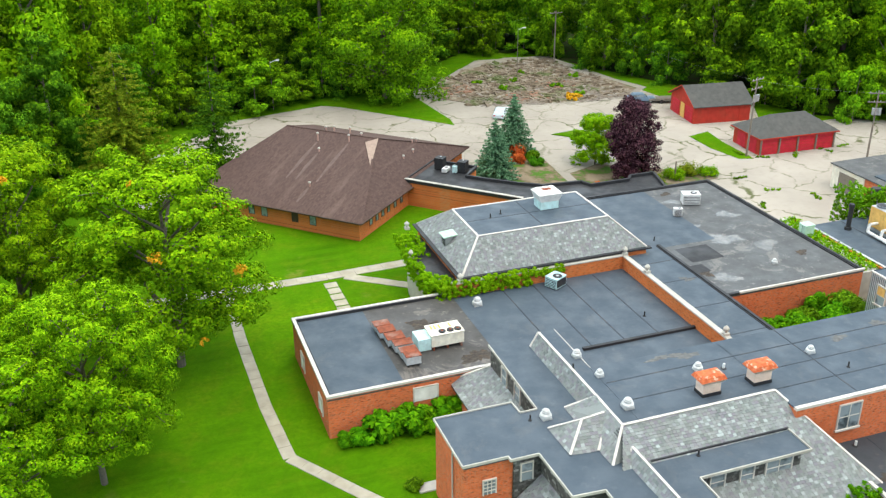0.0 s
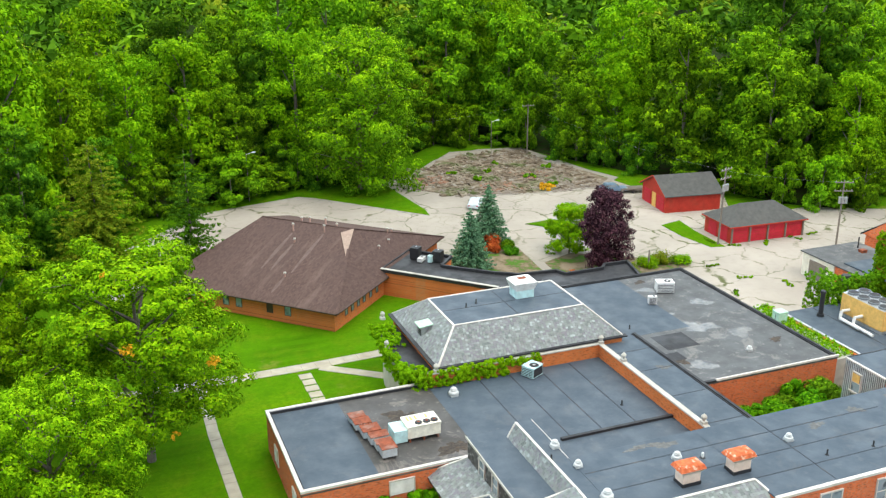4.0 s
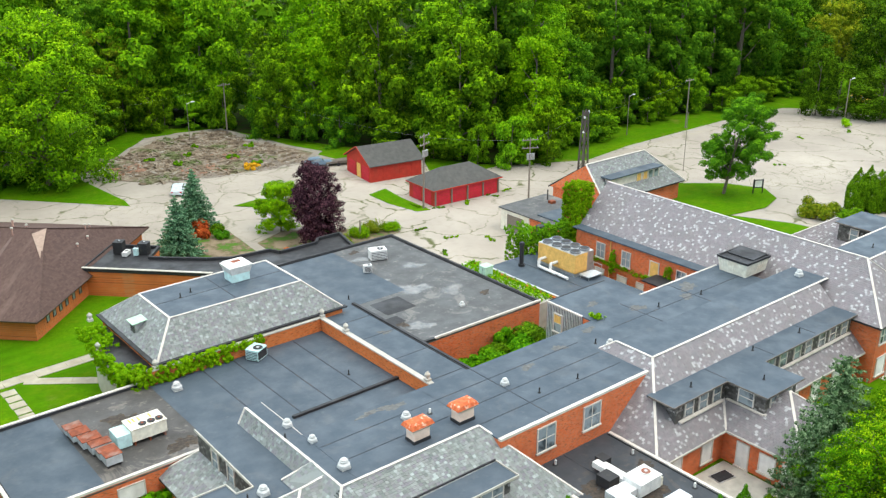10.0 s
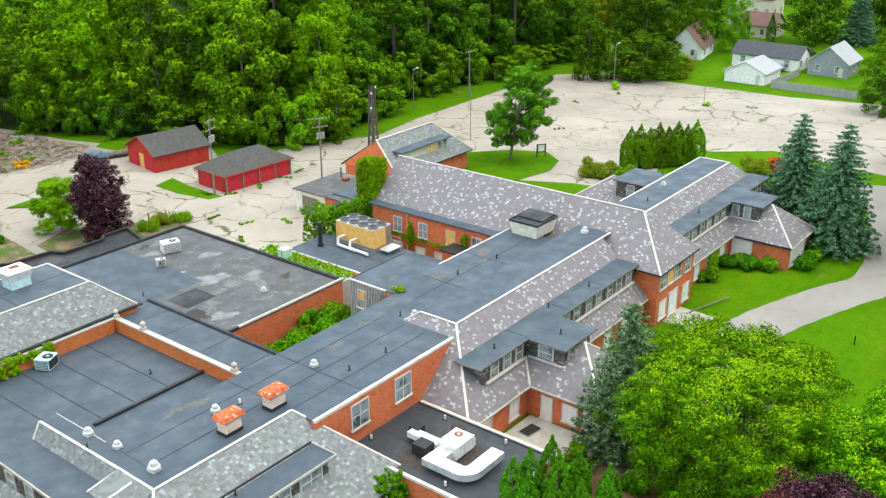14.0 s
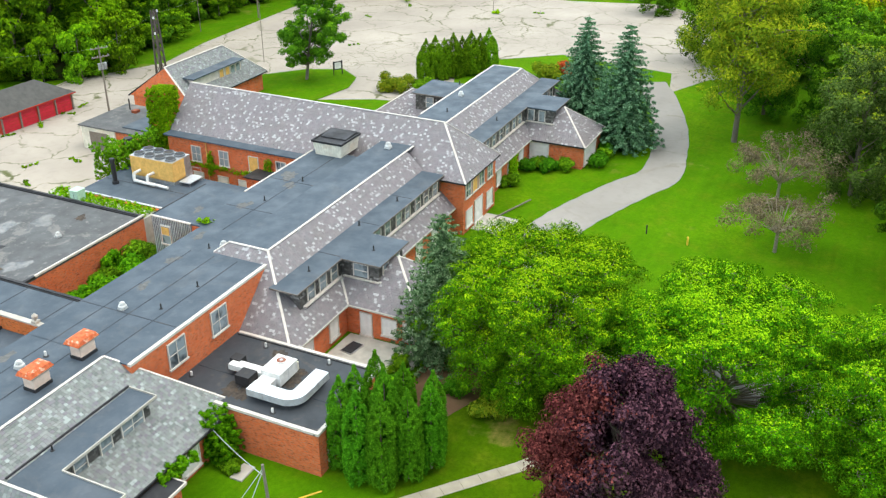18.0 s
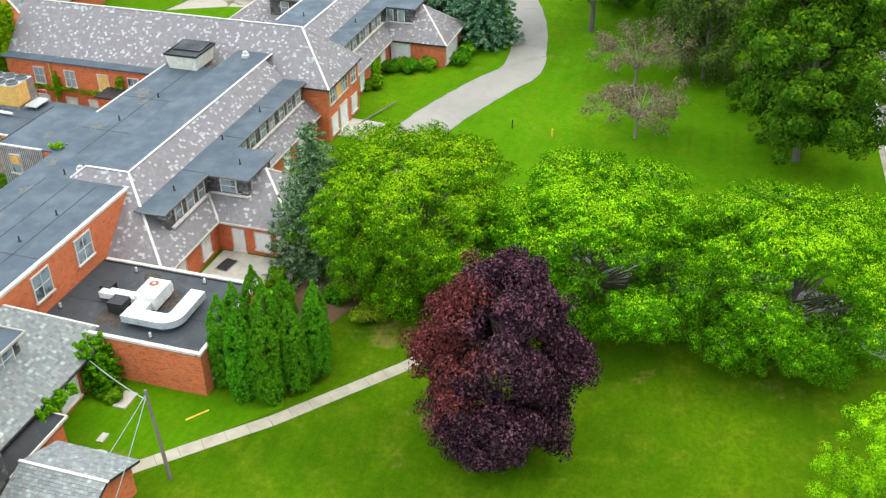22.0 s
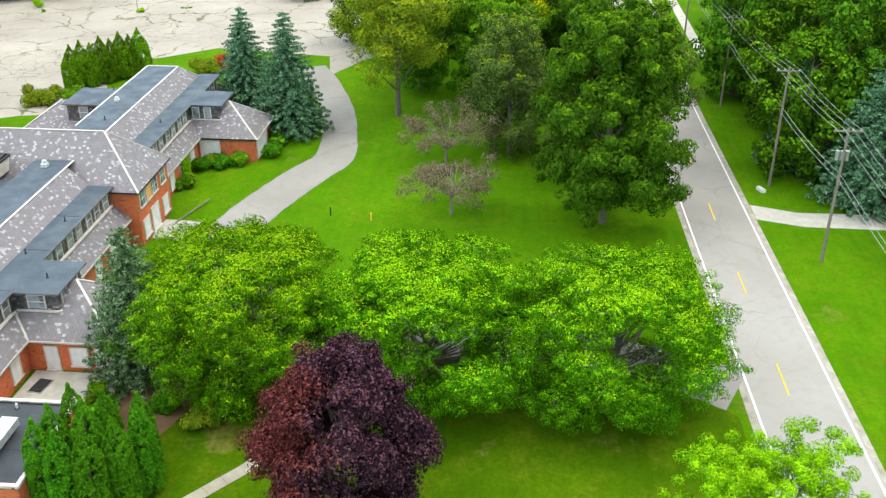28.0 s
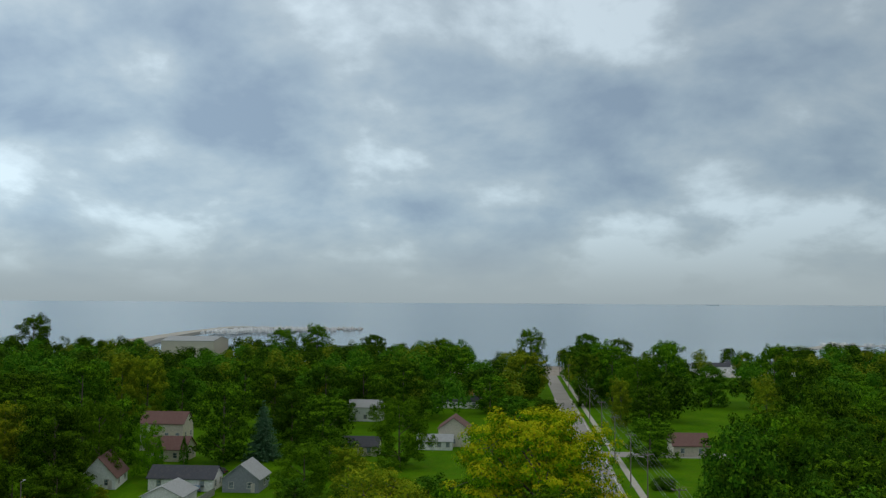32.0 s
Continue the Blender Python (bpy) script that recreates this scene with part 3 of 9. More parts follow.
    if side > 0:
        part("wall", box(B(), 95.0, 118.0, 46.2, 51.4, 0, E), M_BRICK, hall)
        slates("slate_slope", [(119.3, 52.0, E), (92.0, 52.0, E), (92.0, 46.4, 8.05), (113.6, 46.4, 8.05)], M_SLATE_P, hall)
        part("dormer_roof", box(B(), 103.4, 109.4, 46.4, 53.3, Z - 0.14, Z + 0.02), M_ROOF, hall)
        part("dormer_wall", box(B(), 103.8, 109.0, 47.0, 53.0, 3.0, Z - 0.14), M_SLATE_D, hall)
        part("fascia", bar(B(), (103.35, 46.6, Z - 0.13), (103.35, 53.35, Z - 0.13), 0.06, 0.14), M_FASCIA, hall)
        window(hall, (103.78, 51.0, 4.6), -90, 0.9, 1.3, (0, 2), sill=False)
        slates("slate_slope", [(102.0, 59.0, E), (102.0, 47.0, E), (106.4, 47.0, 5.9), (106.4, 54.6, 5.9)], M_SLATE_P, hall)
        part("wall", box(B(), 102.4, 110.4, 51.4, 58.4, 0, E), M_BRICK, hall)
        slates("slate_slope", [(110.8, 59.0, E), (102.0, 59.0, E), (106.4, 54.6, 5.9)], M_SLATE_P, hall)
        for a, b in (((92.0, 46.4, 8.08), (113.6, 46.4, 8.08)), ((102.0, 59.0, E), (106.4, 54.6, 5.95))):
            part("ridge_flashing", bar(B(), a, b, 0.2, 0.06), M_WHITE, hall)
    # ground floor, boarded up
    if side < 0:
        for y, w in ((35.4, 1.0), (33.2, 1.3), (31.4, 0.9)):
            window(hall, (59.58, y, 0.15 if y == 35.4 else 0.6), -90, w, 2.1 if y == 35.4 else 1.6, board=M_BOARD)
    else:
        window(hall, (102.98, 35.9, 0.15), -90, 2.3, 2.4, board=M_BOARD)
    for x in (53.5, 57.4, 69.6, 73.2, 76.6):
        window(hall, (mx(x), 37.28, 0.6), 0, 1.3, 1.75, board=M_BOARD)
    for x, w in ((61.4, 1.3), (64.8, 1.3)) if side < 0 else ((64.0, 4.6),):
        window(hall, (mx(x), 30.48, 0.3 if w > 2 else 0.6), 0, w, 2.2 if w > 2 else 1.75, board=M_BOARD)
    return hall


mansard_wing(-1)
mansard_wing(1)

# entrance block with the high ridge
ent = thing("entrance_block", "two-storey brick entrance block under a tall slate roof", "building")
part("wall", box(B(), 80.8, 89.2, 36.0, 72.3, 0, 5.95), M_BRICK, ent)
Rz, Re = 10.3, 5.9
slates("slate_slope", [(80.4, 72.8, Re), (80.4, 35.6, Re), (85.0, 40.1, Rz), (85.0, 72.8, Rz)], M_SLATE_P, ent, "mottled purple-grey slate slope with pale slates")
slates("slate_slope", [(89.6, 35.6, Re), (89.6, 72.8, Re), (85.0, 72.8, Rz), (85.0, 40.1, Rz)], M_SLATE_P, ent)
slates("slate_slope", [(80.4, 35.6, Re), (89.6, 35.6, Re), (85.0, 40.1, Rz)], M_SLATE_P, ent)
for a, b in (((85, 40.1, Rz), (85, 72.8, Rz)), ((80.4, 35.6, Re), (85, 40.1, Rz)), ((89.6, 35.6, Re), (85, 40.1, Rz))):
    part("ridge_flashing", bar(B(), a, b, 0.2, 0.06), M_WHITE, ent, "white ridge flashing")
bm = B()
vs = [bm.verts.new(p) for p in ((80.8, 72.6, 5.9), (89.2, 72.6, 5.9), (85.0, 72.6, 10.1), (80.8, 72.3, 5.9), (89.2, 72.3, 5.9), (85.0, 72.3, 10.1))]
for f in ((0, 2, 1), (3, 4, 5), (0, 1, 4, 3), (1, 2, 5, 4), (2, 0, 3, 5)):
    bm.faces.new([vs[i] for i in f])
part("gable_wall", bm, M_BRICK, ent)
for x, bd in ((81.9, None), (83.6, M_PLY), (85.3, None), (87.6, None)):
    window(ent, (x, 35.98, 3.95), 0, 1.2, 1.5, board=bd)
for x, w, h, bd in ((82.2, 1.5, 1.8, M_BOARD), (84.6, 1.9, 2.5, M_BOARD), (87.6, 1.5, 1.8, M_BOARD)):
    window(ent, (x, 35.98, 0.2 if h > 2 else 0.6), 0, w, h, board=bd)
# flat apron and brick face to the service yard
part("apron_roof", box(B(), 79.0, 81.3, 52.6, 72.6, 5.85, 6.0), M_ROOF, ent)
part("wall", box(B(), 79.4, 80.8, 52.6, 72.3, 0, 5.85), M_BRICK, ent)
for y, bd in ((54.2, M_BOARD), (57.0, None), (60.6, M_PLY), (64.6, None), (68.4, None)):
    window(ent, (79.38, y, 3.3), -90, 1.15, 1.7, board=bd)

M_CLAD = worn("grey_metal_cladding", (0.17, 0.20, 0.225), 0.5, 0.3, stains=0.25, scale=2)
# two-storey corridor and its neighbours
cor = thing("corridor_block", "two-storey brick corridor block under a dark flat roof", "building")
flat_block(cor, 39.6, 59.2, 42.12, 51.5, 7.3, edges="S", rim=0.06)
flat_block(cor, 29.2, 39.6, 43.98, 51.5, 7.3, edges="")
flat_block(cor, 59.2, 79.4, 46.0, 52.6, 7.26, edges="")
part("coping", box(B(), 67.0, 79.0, 52.5, 52.66, 7.2, 7.33), M_WHITE, cor)
flat_block(cor, 59.2, 67.0, 52.6, 57.1, 7.255, wall=M_CLAD, edges="", rim=0.08)
part("coping", box(B(), 59.12, 59.3, 52.7, 57.2, 7.16, 7.3), M_WHITE, cor)
part("coping", box(B(), 59.3, 67.0, 57.05, 57.17, 7.16, 7.29), M_ROOF_DARK, cor)
flat_block(cor, 27.86, 29.2, 44.5, 57.4, 7.28, edges="", rim=0.08)
part("coping", box(B(), 29.19, 29.24, 51.5, 57.4, 7.2, 7.3), M_WHITE, cor)
part("dormer_wall", box(B(), 24.4, 27.9, 49.6, 58.4, 3.2, 6.05), M_SLATE_D, cor, "dark slate-hung dormer wall")
slates("slate_slope", [(27.2, 57.3, 6.2), (27.2, 48.6, 6.2), (27.86, 48.0, 7.36), (27.86, 57.3, 7.36)], M_SLATE_G, cor, "narrow mottled slate strip")
part("ridge_flashing", bar(B(), (27.86, 57.3, 7.33), (27.86, 47.8, 7.36), 0.19, 0.06), M_WHITE, cor)
part("ridge_flashing", bar(B(), (27.2, 57.3, 6.23), (27.86, 57.3, 7.36), 0.17, 0.06), M_WHITE, cor)
slates("slate_slope", [(21.6, 60.2, 2.7), (21.6, 50.9, 2.7), (24.4, 50.9, 4.5), (24.4, 58.4, 4.5)], M_SLATE_G, cor, "grey slate skirt roof")
part("ridge_flashing", bar(B(), (21.6, 60.2, 2.7), (24.4, 58.4, 4.5), 0.17, 0.06), M_WHITE, cor)
part("wall", box(B(), 22.0, 27.3, 50.8, 59.6, 0, 2.7), M_BRICK, cor)
for y in (55.6, 53.2):
    window(cor, (24.38, y, 4.45), -90, 0.9, 1.35, (0, 2), sill=False)
# small slate hip where the strip meets the front slope
T1, T2, T3, T4 = (27.86, 48.0, 7.38), (27.7, 45.95, 7.55), (27.5, 43.9, 7.8), (25.6, 45.8, 7.45)
slates("slate_slope", [(26.0, 49.0, 6.22), (26.0, 45.5, 6.22), (27.72, 45.5, 7.57), (27.84, 48.0, 7.40)], M_SLATE_G, cor, "mottled slate hip")
slates("slate_slope", [(23.9, 47.2, 6.2), (24.0, 44.1, 6.2), T4], M_SLATE_G, cor)
slates("slate_slope", [(24.0, 44.1, 6.2), (25.9, 43.9, 6.2), T2, T4], M_SLATE_G, cor)
slates("slate_slope", [(25.95, 44.4, 6.2), (26.0, 42.2, 6.2), T3, T2], M_SLATE_G, cor)
bm = B()
for body in (((26.0, 49.0, 6.2), (26.0, 42.2, 6.2), (27.9, 49.0, 6.2), (27.9, 42.6, 6.2), T1, T2, T3), ((23.9, 47.2, 6.2), (24.0, 44.1, 6.2), (26.2, 43.9, 6.2), (26.2, 47.4, 6.2), T4, T2)):
    bmesh.ops.convex_hull(bm, input=[bm.verts.new((x, y, z - 0.01)) for x, y, z in body])
part("hip_boarding", bm, M_SLATE_G, cor)
for a, b in ((T1, (26.0, 49.0, 6.25)), (T1, T2), (T2, T3), ((23.9, 47.2, 6.25), T4), (T4, T2), (T4, (24.0, 44.1, 6.25)), (T2, (25.9, 43.9, 6.25))):
    part("ridge_flashing", bar(B(), a, b, 0.17, 0.06), M_WHITE, cor)
for x in (44.1, 49.0):
    window(cor, (x, 42.1, 4.75), 0, 1.75, 1.95, (1, 2))

near = thing("kitchen_extension", "single-storey red brick extension under a dark flat roof with white coping", "building")
flat_block(near, 42.55, 51.05, 29.4, 42.1, 3.5, roof=M_ROOF_K, edges="SWE", rim=0.16)
court = thing("court_block", "single-storey brick block with wide dark rubber roof and white coping", "building")
flat_block(court, 11.75, 26.2, 59.6, 72.6, 3.5, roof=M_ROOF_GRIT, edges="SWN", rim=0.3)
part("wall", box(B(), 26.2, 43.6, 51.4, 72.0, 0, 3.4), M_BRICK, court)
part("roof", box(B(), 26.2, 43.6, 51.4, 72.0, 3.4, 3.5), M_ROOF, court)
part("parapet_wall", box(B(), 26.2, 43.6, 71.8, 72.15, 3.5, 4.8), M_BRICK_O, court)
part("parapet_wall", box(B(), 43.5, 43.85, 51.5, 72.15, 3.5, 4.75), M_BRICK_O, court)
for b in (box(B(), 26.2, 43.9, 71.72, 72.2, 4.8, 4.92), box(B(), 43.42, 43.92, 51.5, 72.2, 4.75, 4.88)):
    part("coping", b, M_CONC, court)
strip = thing("link_strip", "long narrow flat-roofed link beside the parapet", "building")
flat_block(strip, 43.85, 48.3, 51.5, 73.5, 4.5, edges="E", coping=M_ROOF_DARK, rim=0.15)
kit = thing("service_block", "single-storey brick block with stained grey flat roof", "building")
flat_block(kit, 48.3, 64.4, 63.2, 88.9, 3.6, roof=M_ROOF_OLD, coping=M_ROOF_DARK, edges="NSE", rim=0.22)
part("coping", box(B(), 50.6, 64.5, 63.1, 63.28, 3.7, 3.9), M_WHITE, kit)
chil = thing("plant_block", "single-storey block with a flat roof carrying the chiller", "building")
flat_block(chil, 66.9, 75.0, 57.1, 74.0, 3.5, edges="W", coping=M_STEEL, rim=0.06)

# slate-roofed hall with a flat top
hall = thing("chapel_hall", "brick hall with steep grey slate sides and a flat dark top", "building")
part("wall", box(B(), 27.4, 46.2, 72.2, 85.4, 0, 5.1), M_BRICK_O, hall)
g0, g1 = (27.3, 46.3, 72.3, 85.5, 5.15), (29.9, 43.4, 75.0, 81.9, 7.7)
c0 = [(g0[0], g0[2], g0[4]), (g0[1], g0[2], g0[4]), (g0[1], g0[3], g0[4]), (g0[0], g0[3], g0[4])]
c1 = [(g1[0], g1[2], g1[4]), (g1[1], g1[2], g1[4]), (g1[1], g1[3], g1[4]), (g1[0], g1[3], g1[4])]
for i in range(4):
    j = (i + 1) % 4
    slates("slate_slope", [c0[i], c0[j], c1[j], c1[i]], M_SLATE_G, hall, "grey slate slope")
    part("ridge_flashing", bar(B(), c0[i], c1[i], 0.19, 0.06), M_WHITE, hall)
    part("ridge_flashing", bar(B(), c1[i], c1[j], 0.19, 0.06), M_WHITE, hall)
part("roof", box(B(), g1[0], g1[1], g1[2], g1[3], g1[4] - 0.3, g1[4]), M_ROOF, hall)

# front building with slate hip and tower
fro = thing("front_block", "brick front block with grey slate roof and square tower", "building")
part("wall", box(B(), 27.0, 42.5, 37.4, 44.0, 0, 3.0), M_BRICK, fro)
slates("slate_slope", [(24.0, 36.9, 2.9), (44.0, 36.9, 2.9), (39.1, 43.9, 7.8), (27.5, 43.9, 7.8)], M_SLATE_G, fro, "grey-green slate slope")
part("ridge_flashing", bar(B(), (44.0, 36.9, 2.9), (39.1, 43.9, 7.8), 0.19, 0.06), M_WHITE, fro)
part("ridge_flashing", bar(B(), (27.5, 43.9, 7.8), (39.1, 43.9, 7.8), 0.19, 0.06), M_WHITE, fro)
part("dormer_wall", box(B(), 30.3, 38.3, 39.7, 42.0, 4.2, 6.06), M_SLATE_D, fro)
for x, w in ((32.0, 1.0), (34.2, 0.9), (36.6, 1.9)):
    window(fro, (x, 39.68, 4.6), 0, w, 1.25, (1 if w > 1.5 else 0, 2))
flat_block(fro, 17.25, 22.8, 45.4, 50.75, 6.05, edges="")
# one flat roof runs from the tower past the hip to both dormers
DECK = [(17.15, 45.3), (20.25, 45.3), (20.25, 44.9), (22.2, 44.9), (22.3, 40.4), (24.45, 40.25), (24.45, 34.5), (30.4, 34.5), (30.4, 39.3), (38.7, 39.3), (38.7, 41.75), (28.2, 42.0), (28.2, 58.6), (24.3, 58.6), (24.15, 49.5), (22.9, 49.5), (22.85, 50.85), (17.15, 50.85)]
part("roof", prism(B(), DECK, 6.06, 6.2), M_ROOF, fro)
part("dormer_wall", prism(B(), [(20.6, 45.35), (20.6, 45.2), (22.5, 45.2), (22.6, 40.7), (24.75, 40.55), (24.75, 34.8), (30.1, 34.8), (30.1, 45.3)], 2.8, 6.06), M_SLATE_D, fro, "dark slate-hung wall")
for i, (a, b) in enumerate(zip(DECK, DECK[1:] + DECK[:1])):
    if i not in (10, 11, 12):
        part("fascia", bar(B(), (*a, 6.11), (*b, 6.11), 0.08, 0.2), M_CONC, fro)
window(fro, (21.5, 45.18, 4.2), 0, 0.75, 1.35, (0, 2), sill=False)
window(fro, (19.0, 45.38, 3.6), 0, 0.8, 1.1, (2, 4), sill=False)
slates("slate_slope", [(20.6, 45.0, 2.9), (20.6, 40.2, 2.9), (22.6, 40.2, 4.6), (22.6, 45.0, 4.6)], M_SLATE_G, fro)
part("ridge_flashing", bar(B(), (26.0, 42.2, 6.25), (27.5, 43.9, 7.8), 0.17, 0.06), M_WHITE, fro)
slates("slate_slope", [(27.0, 42.1, 6.2), (27.2, 35.0, 6.2), (27.65, 35.0, 6.95), (27.55, 42.6, 6.95)], M_SLATE_G, fro, "narrow mottled slate strip")
slates("slate_slope", [(28.1, 35.0, 6.2), (28.0, 42.4, 6.2), (27.55, 42.6, 6.95), (27.65, 35.0, 6.95)], M_SLATE_G, fro)
for a, b in (((27.55, 42.6, 6.97), (27.65, 35.0, 6.97)), ((27.0, 42.1, 6.25), (27.55, 42.6, 6.97)), ((27.55, 42.6, 6.97), (28.4, 42.3, 6.3))):
    part("ridge_flashing", bar(B(), a, b, 0.17, 0.06), M_WHITE, fro)
part("upstand", bar(B(), (28.4, 41.72, 6.24), (38.7, 41.68, 6.24), 0.12, 0.12), M_ROOF_DARK, fro)
part("sill_board", box(B(), 30.4, 38.4, 39.45, 39.7, 4.3, 4.42), M_WHITE, fro)
part("downpipe", cyl(B(), 17.15, 47.2, 0.1, 6.0, 0.06, n=8), M_CONC, fro)
part("gutter", bar(B(), (24.0, 36.85, 2.8), (44.0, 36.85, 2.8), 0.14, 0.14), M_DARK, fro)
window(fro, (38.8, 37.38, 0.5), 0, 1.9, 2.0, board=M_BOARD)
part("low_roof", box(B(), 29.5, 35.8, 35.2, 36.9, 2.5, 2.64), M_ROOF_DARK, fro)
part("fascia", box(B(), 29.5, 35.9, 35.1, 35.2, 2.48, 2.68), M_WHITE, fro)
part("fascia", box(B(), 35.8, 35.9, 35.2, 36.9, 2.48, 2.68), M_WHITE, fro)
part("low_wall", box(B(), 29.7, 35.6, 35.4, 36.9, 0, 2.5), M_BRICK, fro)
slates("slate_slope", [(26.6, 34.6, 1.9), (26.6, 28.9, 1.9), (31.0, 28.9, 3.6), (31.0, 34.6, 3.6)], M_SLATE_G, fro)
slates("slate_slope", [(34.0, 28.9, 2.4), (34.0, 34.6, 2.4), (31.0, 34.6, 3.6), (31.0, 28.9, 3.6)], M_SLATE_G, fro)
part("ridge_flashing", bar(B(), (31.0, 28.8, 3.6), (31.0, 34.7, 3.6), 0.19, 0.06), M_WHITE, fro)
part("low_wall", box(B(), 27.2, 33.6, 29.3, 34.6, 0, 1.9), M_BRICK, fro)
bm = B()
bmesh.ops.convex_hull(bm, input=[bm.verts.new(p) for p in ((27.2, 29.3, 1.9), (33.6, 29.3, 1.9), (33.6, 29.3, 2.3), (31.0, 29.3, 3.4), (27.2, 29.3, 2.0), (27.2, 29.5, 1.9), (33.6, 29.5, 1.9), (31.0, 29.5, 3.4))])
part("gable_wall", bm, M_BRICK, fro)

M_TAN = worn("tan_boarding", (0.34, 0.25, 0.2), 0.9, stains=0.3)
M_PINK = worn("pink_vent_paint", (0.45, 0.27, 0.22), 0.8, stains=0.2)
M_BROWN = worn("dark_brown_frame", (0.06, 0.035, 0.025), 0.6, stains=0.2)


def dark_window(parent, at, turn, w, h, boarded=False):
    """A small window with a thin brown frame."""
    o = new("window")
    o.parent, o.matrix_basis = parent, pose(*at, 0, 0, turn)
    part("pane", box(B(), -w / 2, w / 2, -0.02, 0.05, 0, h), M_BROWN if boarded else M_GLASS, o)
    for x in (-w / 2, w / 2 - 0.05):
        part("frame", box(B(), x, x + 0.05, -0.05, 0.04, 0, h), M_BROWN, o)
    for z in (0.0, h - 0.05):
        part("frame", box(B(), -w / 2, w / 2, -0.045, 0.035, z, z + 0.05), M_BROWN, o)


# brown-roofed annexe, turned from the rest
ann = thing("annexe", "low orange brick annexe under a broad brown shingled hip roof", "building", at=(23.5, 94.4, 0), turn=45)


def shingle_mat():
    """Brown asphalt shingles: courses, single tabs and pale streaks that run down the slope."""
    k = Mat("brown_shingle", 0.92)
    tc = k.node("ShaderNodeTexCoord").outputs["Object"]
    n = k.node("ShaderNodeTexBrick", Scale=1.0)
    n.inputs["Mortar Size"].default_value = 0.012
    n.inputs["Brick Width"].default_value, n.inputs["Row Height"].default_value = 0.34, 0.2
    n.inputs["Color1"].default_value, n.inputs["Color2"].default_value, n.inputs["Mortar"].default_value = (0, 0, 0, 1), (1, 1, 1, 1), (0.2, 0.2, 0.2, 1)
    k.link(tc, n.inputs["Vector"])
    c = k.ramp(n.outputs["Color"], (0.0, (0.074, 0.045, 0.038)), (1.0, (0.108, 0.067, 0.056)))
    streak = k.noise(1.0, 4, vec=k.scaled(0.08, 0.9, 0.5, src=tc), dist=0.3)
    c = k.mix(k.math("MULTIPLY", k.ramp(streak, (0.55, 0.0), (0.72, 1.0)), 0.4), c, (0.20, 0.14, 0.115))
    c = k.mix(k.math("MULTIPLY", k.ramp(k.noise(0.25, 6), (0.45, 0.0), (0.75, 1.0)), 0.35), c, (0.08, 0.052, 0.046))
    k.colour(c).bump(n.outputs["Color"], 0.4, 0.01)
    return k.done()


M_SHINGLE = shingle_mat()
part("wall", box(B(), 0, 27.5, 0, 23.1, 0, 2.6), M_BRICK_O, ann)
e, zr, ze = 0.7, 7.2, 2.5
fr, bk = (13.75, 5.2, zr), (13.75, 18.2, zr)
for pts in ([(-e, -e, ze), (27.5 + e, -e, ze), fr], [(27.5 + e, -e, ze), (27.5 + e, 23.1 + e, ze), bk, fr],
            [(27.5 + e, 23.1 + e, ze), (-e, 23.1 + e, ze), bk], [(-e, 23.1 + e, ze), (-e, -e, ze), fr, bk]):
    part("roof_slope", slab(B(), pts, 0.16), M_SHINGLE, ann)
for a, b in (((-e, -e, ze), fr), ((27.5 + e, -e, ze), fr), (fr, bk)):
    part("ridge_cap", bar(B(), a, b, 0.3, 0.05), M_SHINGLE, ann)
for a, b in (((-e, -e), (27.5 + e, -e)), ((-e, -e), (-e, 23.1 + e))):
    part("gutter", bar(B(), (a[0] - 0.04, a[1] - 0.04, ze - 0.14), (b[0] - 0.04, b[1] - 0.04, ze - 0.14), 0.12, 0.12), M_BROWN, ann)
for x in (2.6, 4.0, 5.4, 6.8, 8.4, 10.0):
    dark_window(ann, (x, -0.02, 1.0), 0, 0.62, 1.15)
for y in (6.0, 8.4, 12.6, 14.4, 19.0, 21.0):
    dark_window(ann, (-0.02, y, 0.9), -90, 0.85, 1.2, y == 8.4)
part("gable_vent", slab(B(), [(8.4, 3.1, 5.5), (13.7, 4.9, 7.26), (12.4, 6.0, 7.0)], 0.12), M_TAN, ann, "pale triangular patch of bare boarding")
M_STREAK = worn("pale_washed_shingle", (0.135, 0.095, 0.082), 0.95, stains=0.6, scale=2.0, stain=(0.09, 0.06, 0.05))
slope = (zr - ze) / (13.75 + e)
for x, y, length in ((11.4, 12.3, 7.0), (12.0, 8.2, 7.5), (9.4, 11.0, 5.0), (3.4, 8.6, 2.6)):
    pts = [(x, y - 0.12), (x, y + 0.12), (x - 0.5 * length, y + 0.32), (x - length, y + 0.12), (x - length, y - 0.06), (x - 0.5 * length, y - 0.22)]
    part("wash_streak", slab(B(), [(u, v, ze + slope * (u + e) + 0.012) for u, v in pts[::-1]], 0.008), M_STREAK, ann, "pale washed streak below a vent")
for u, v, zz, hv in ((11.8, 12.4, 6.55, 0.9), (12.4, 8.3, 6.75, 0.8), (9.8, 11.0, 5.9, 0.4), (3.7, 8.6, 3.95, 0.4), (14.6, 12.9, 6.9, 0.5), (14.3, 11.5, 7.0, 0.7), (14.1, 9.1, 7.05, 0.9), (14.6, 7.8, 6.9, 0.3), (20.6, 3.3, 4.9, 0.4), (18.9, 3.0, 5.4, 0.5), (14.8, 2.1, 4.7, 0.3), (17.4, 2.1, 4.7, 0.3)):
    pv = part("vent_pipe", cyl(B(), u, v, zz - 0.25, zz + hv, 0.11, n=8), M_PINK, ann, "pinkish painted roof vent")
    part("vent_hood", cyl(B(), u, v, zz + hv, zz + hv + 0.14, 0.18, 0.14, n=8), M_CONC, pv)

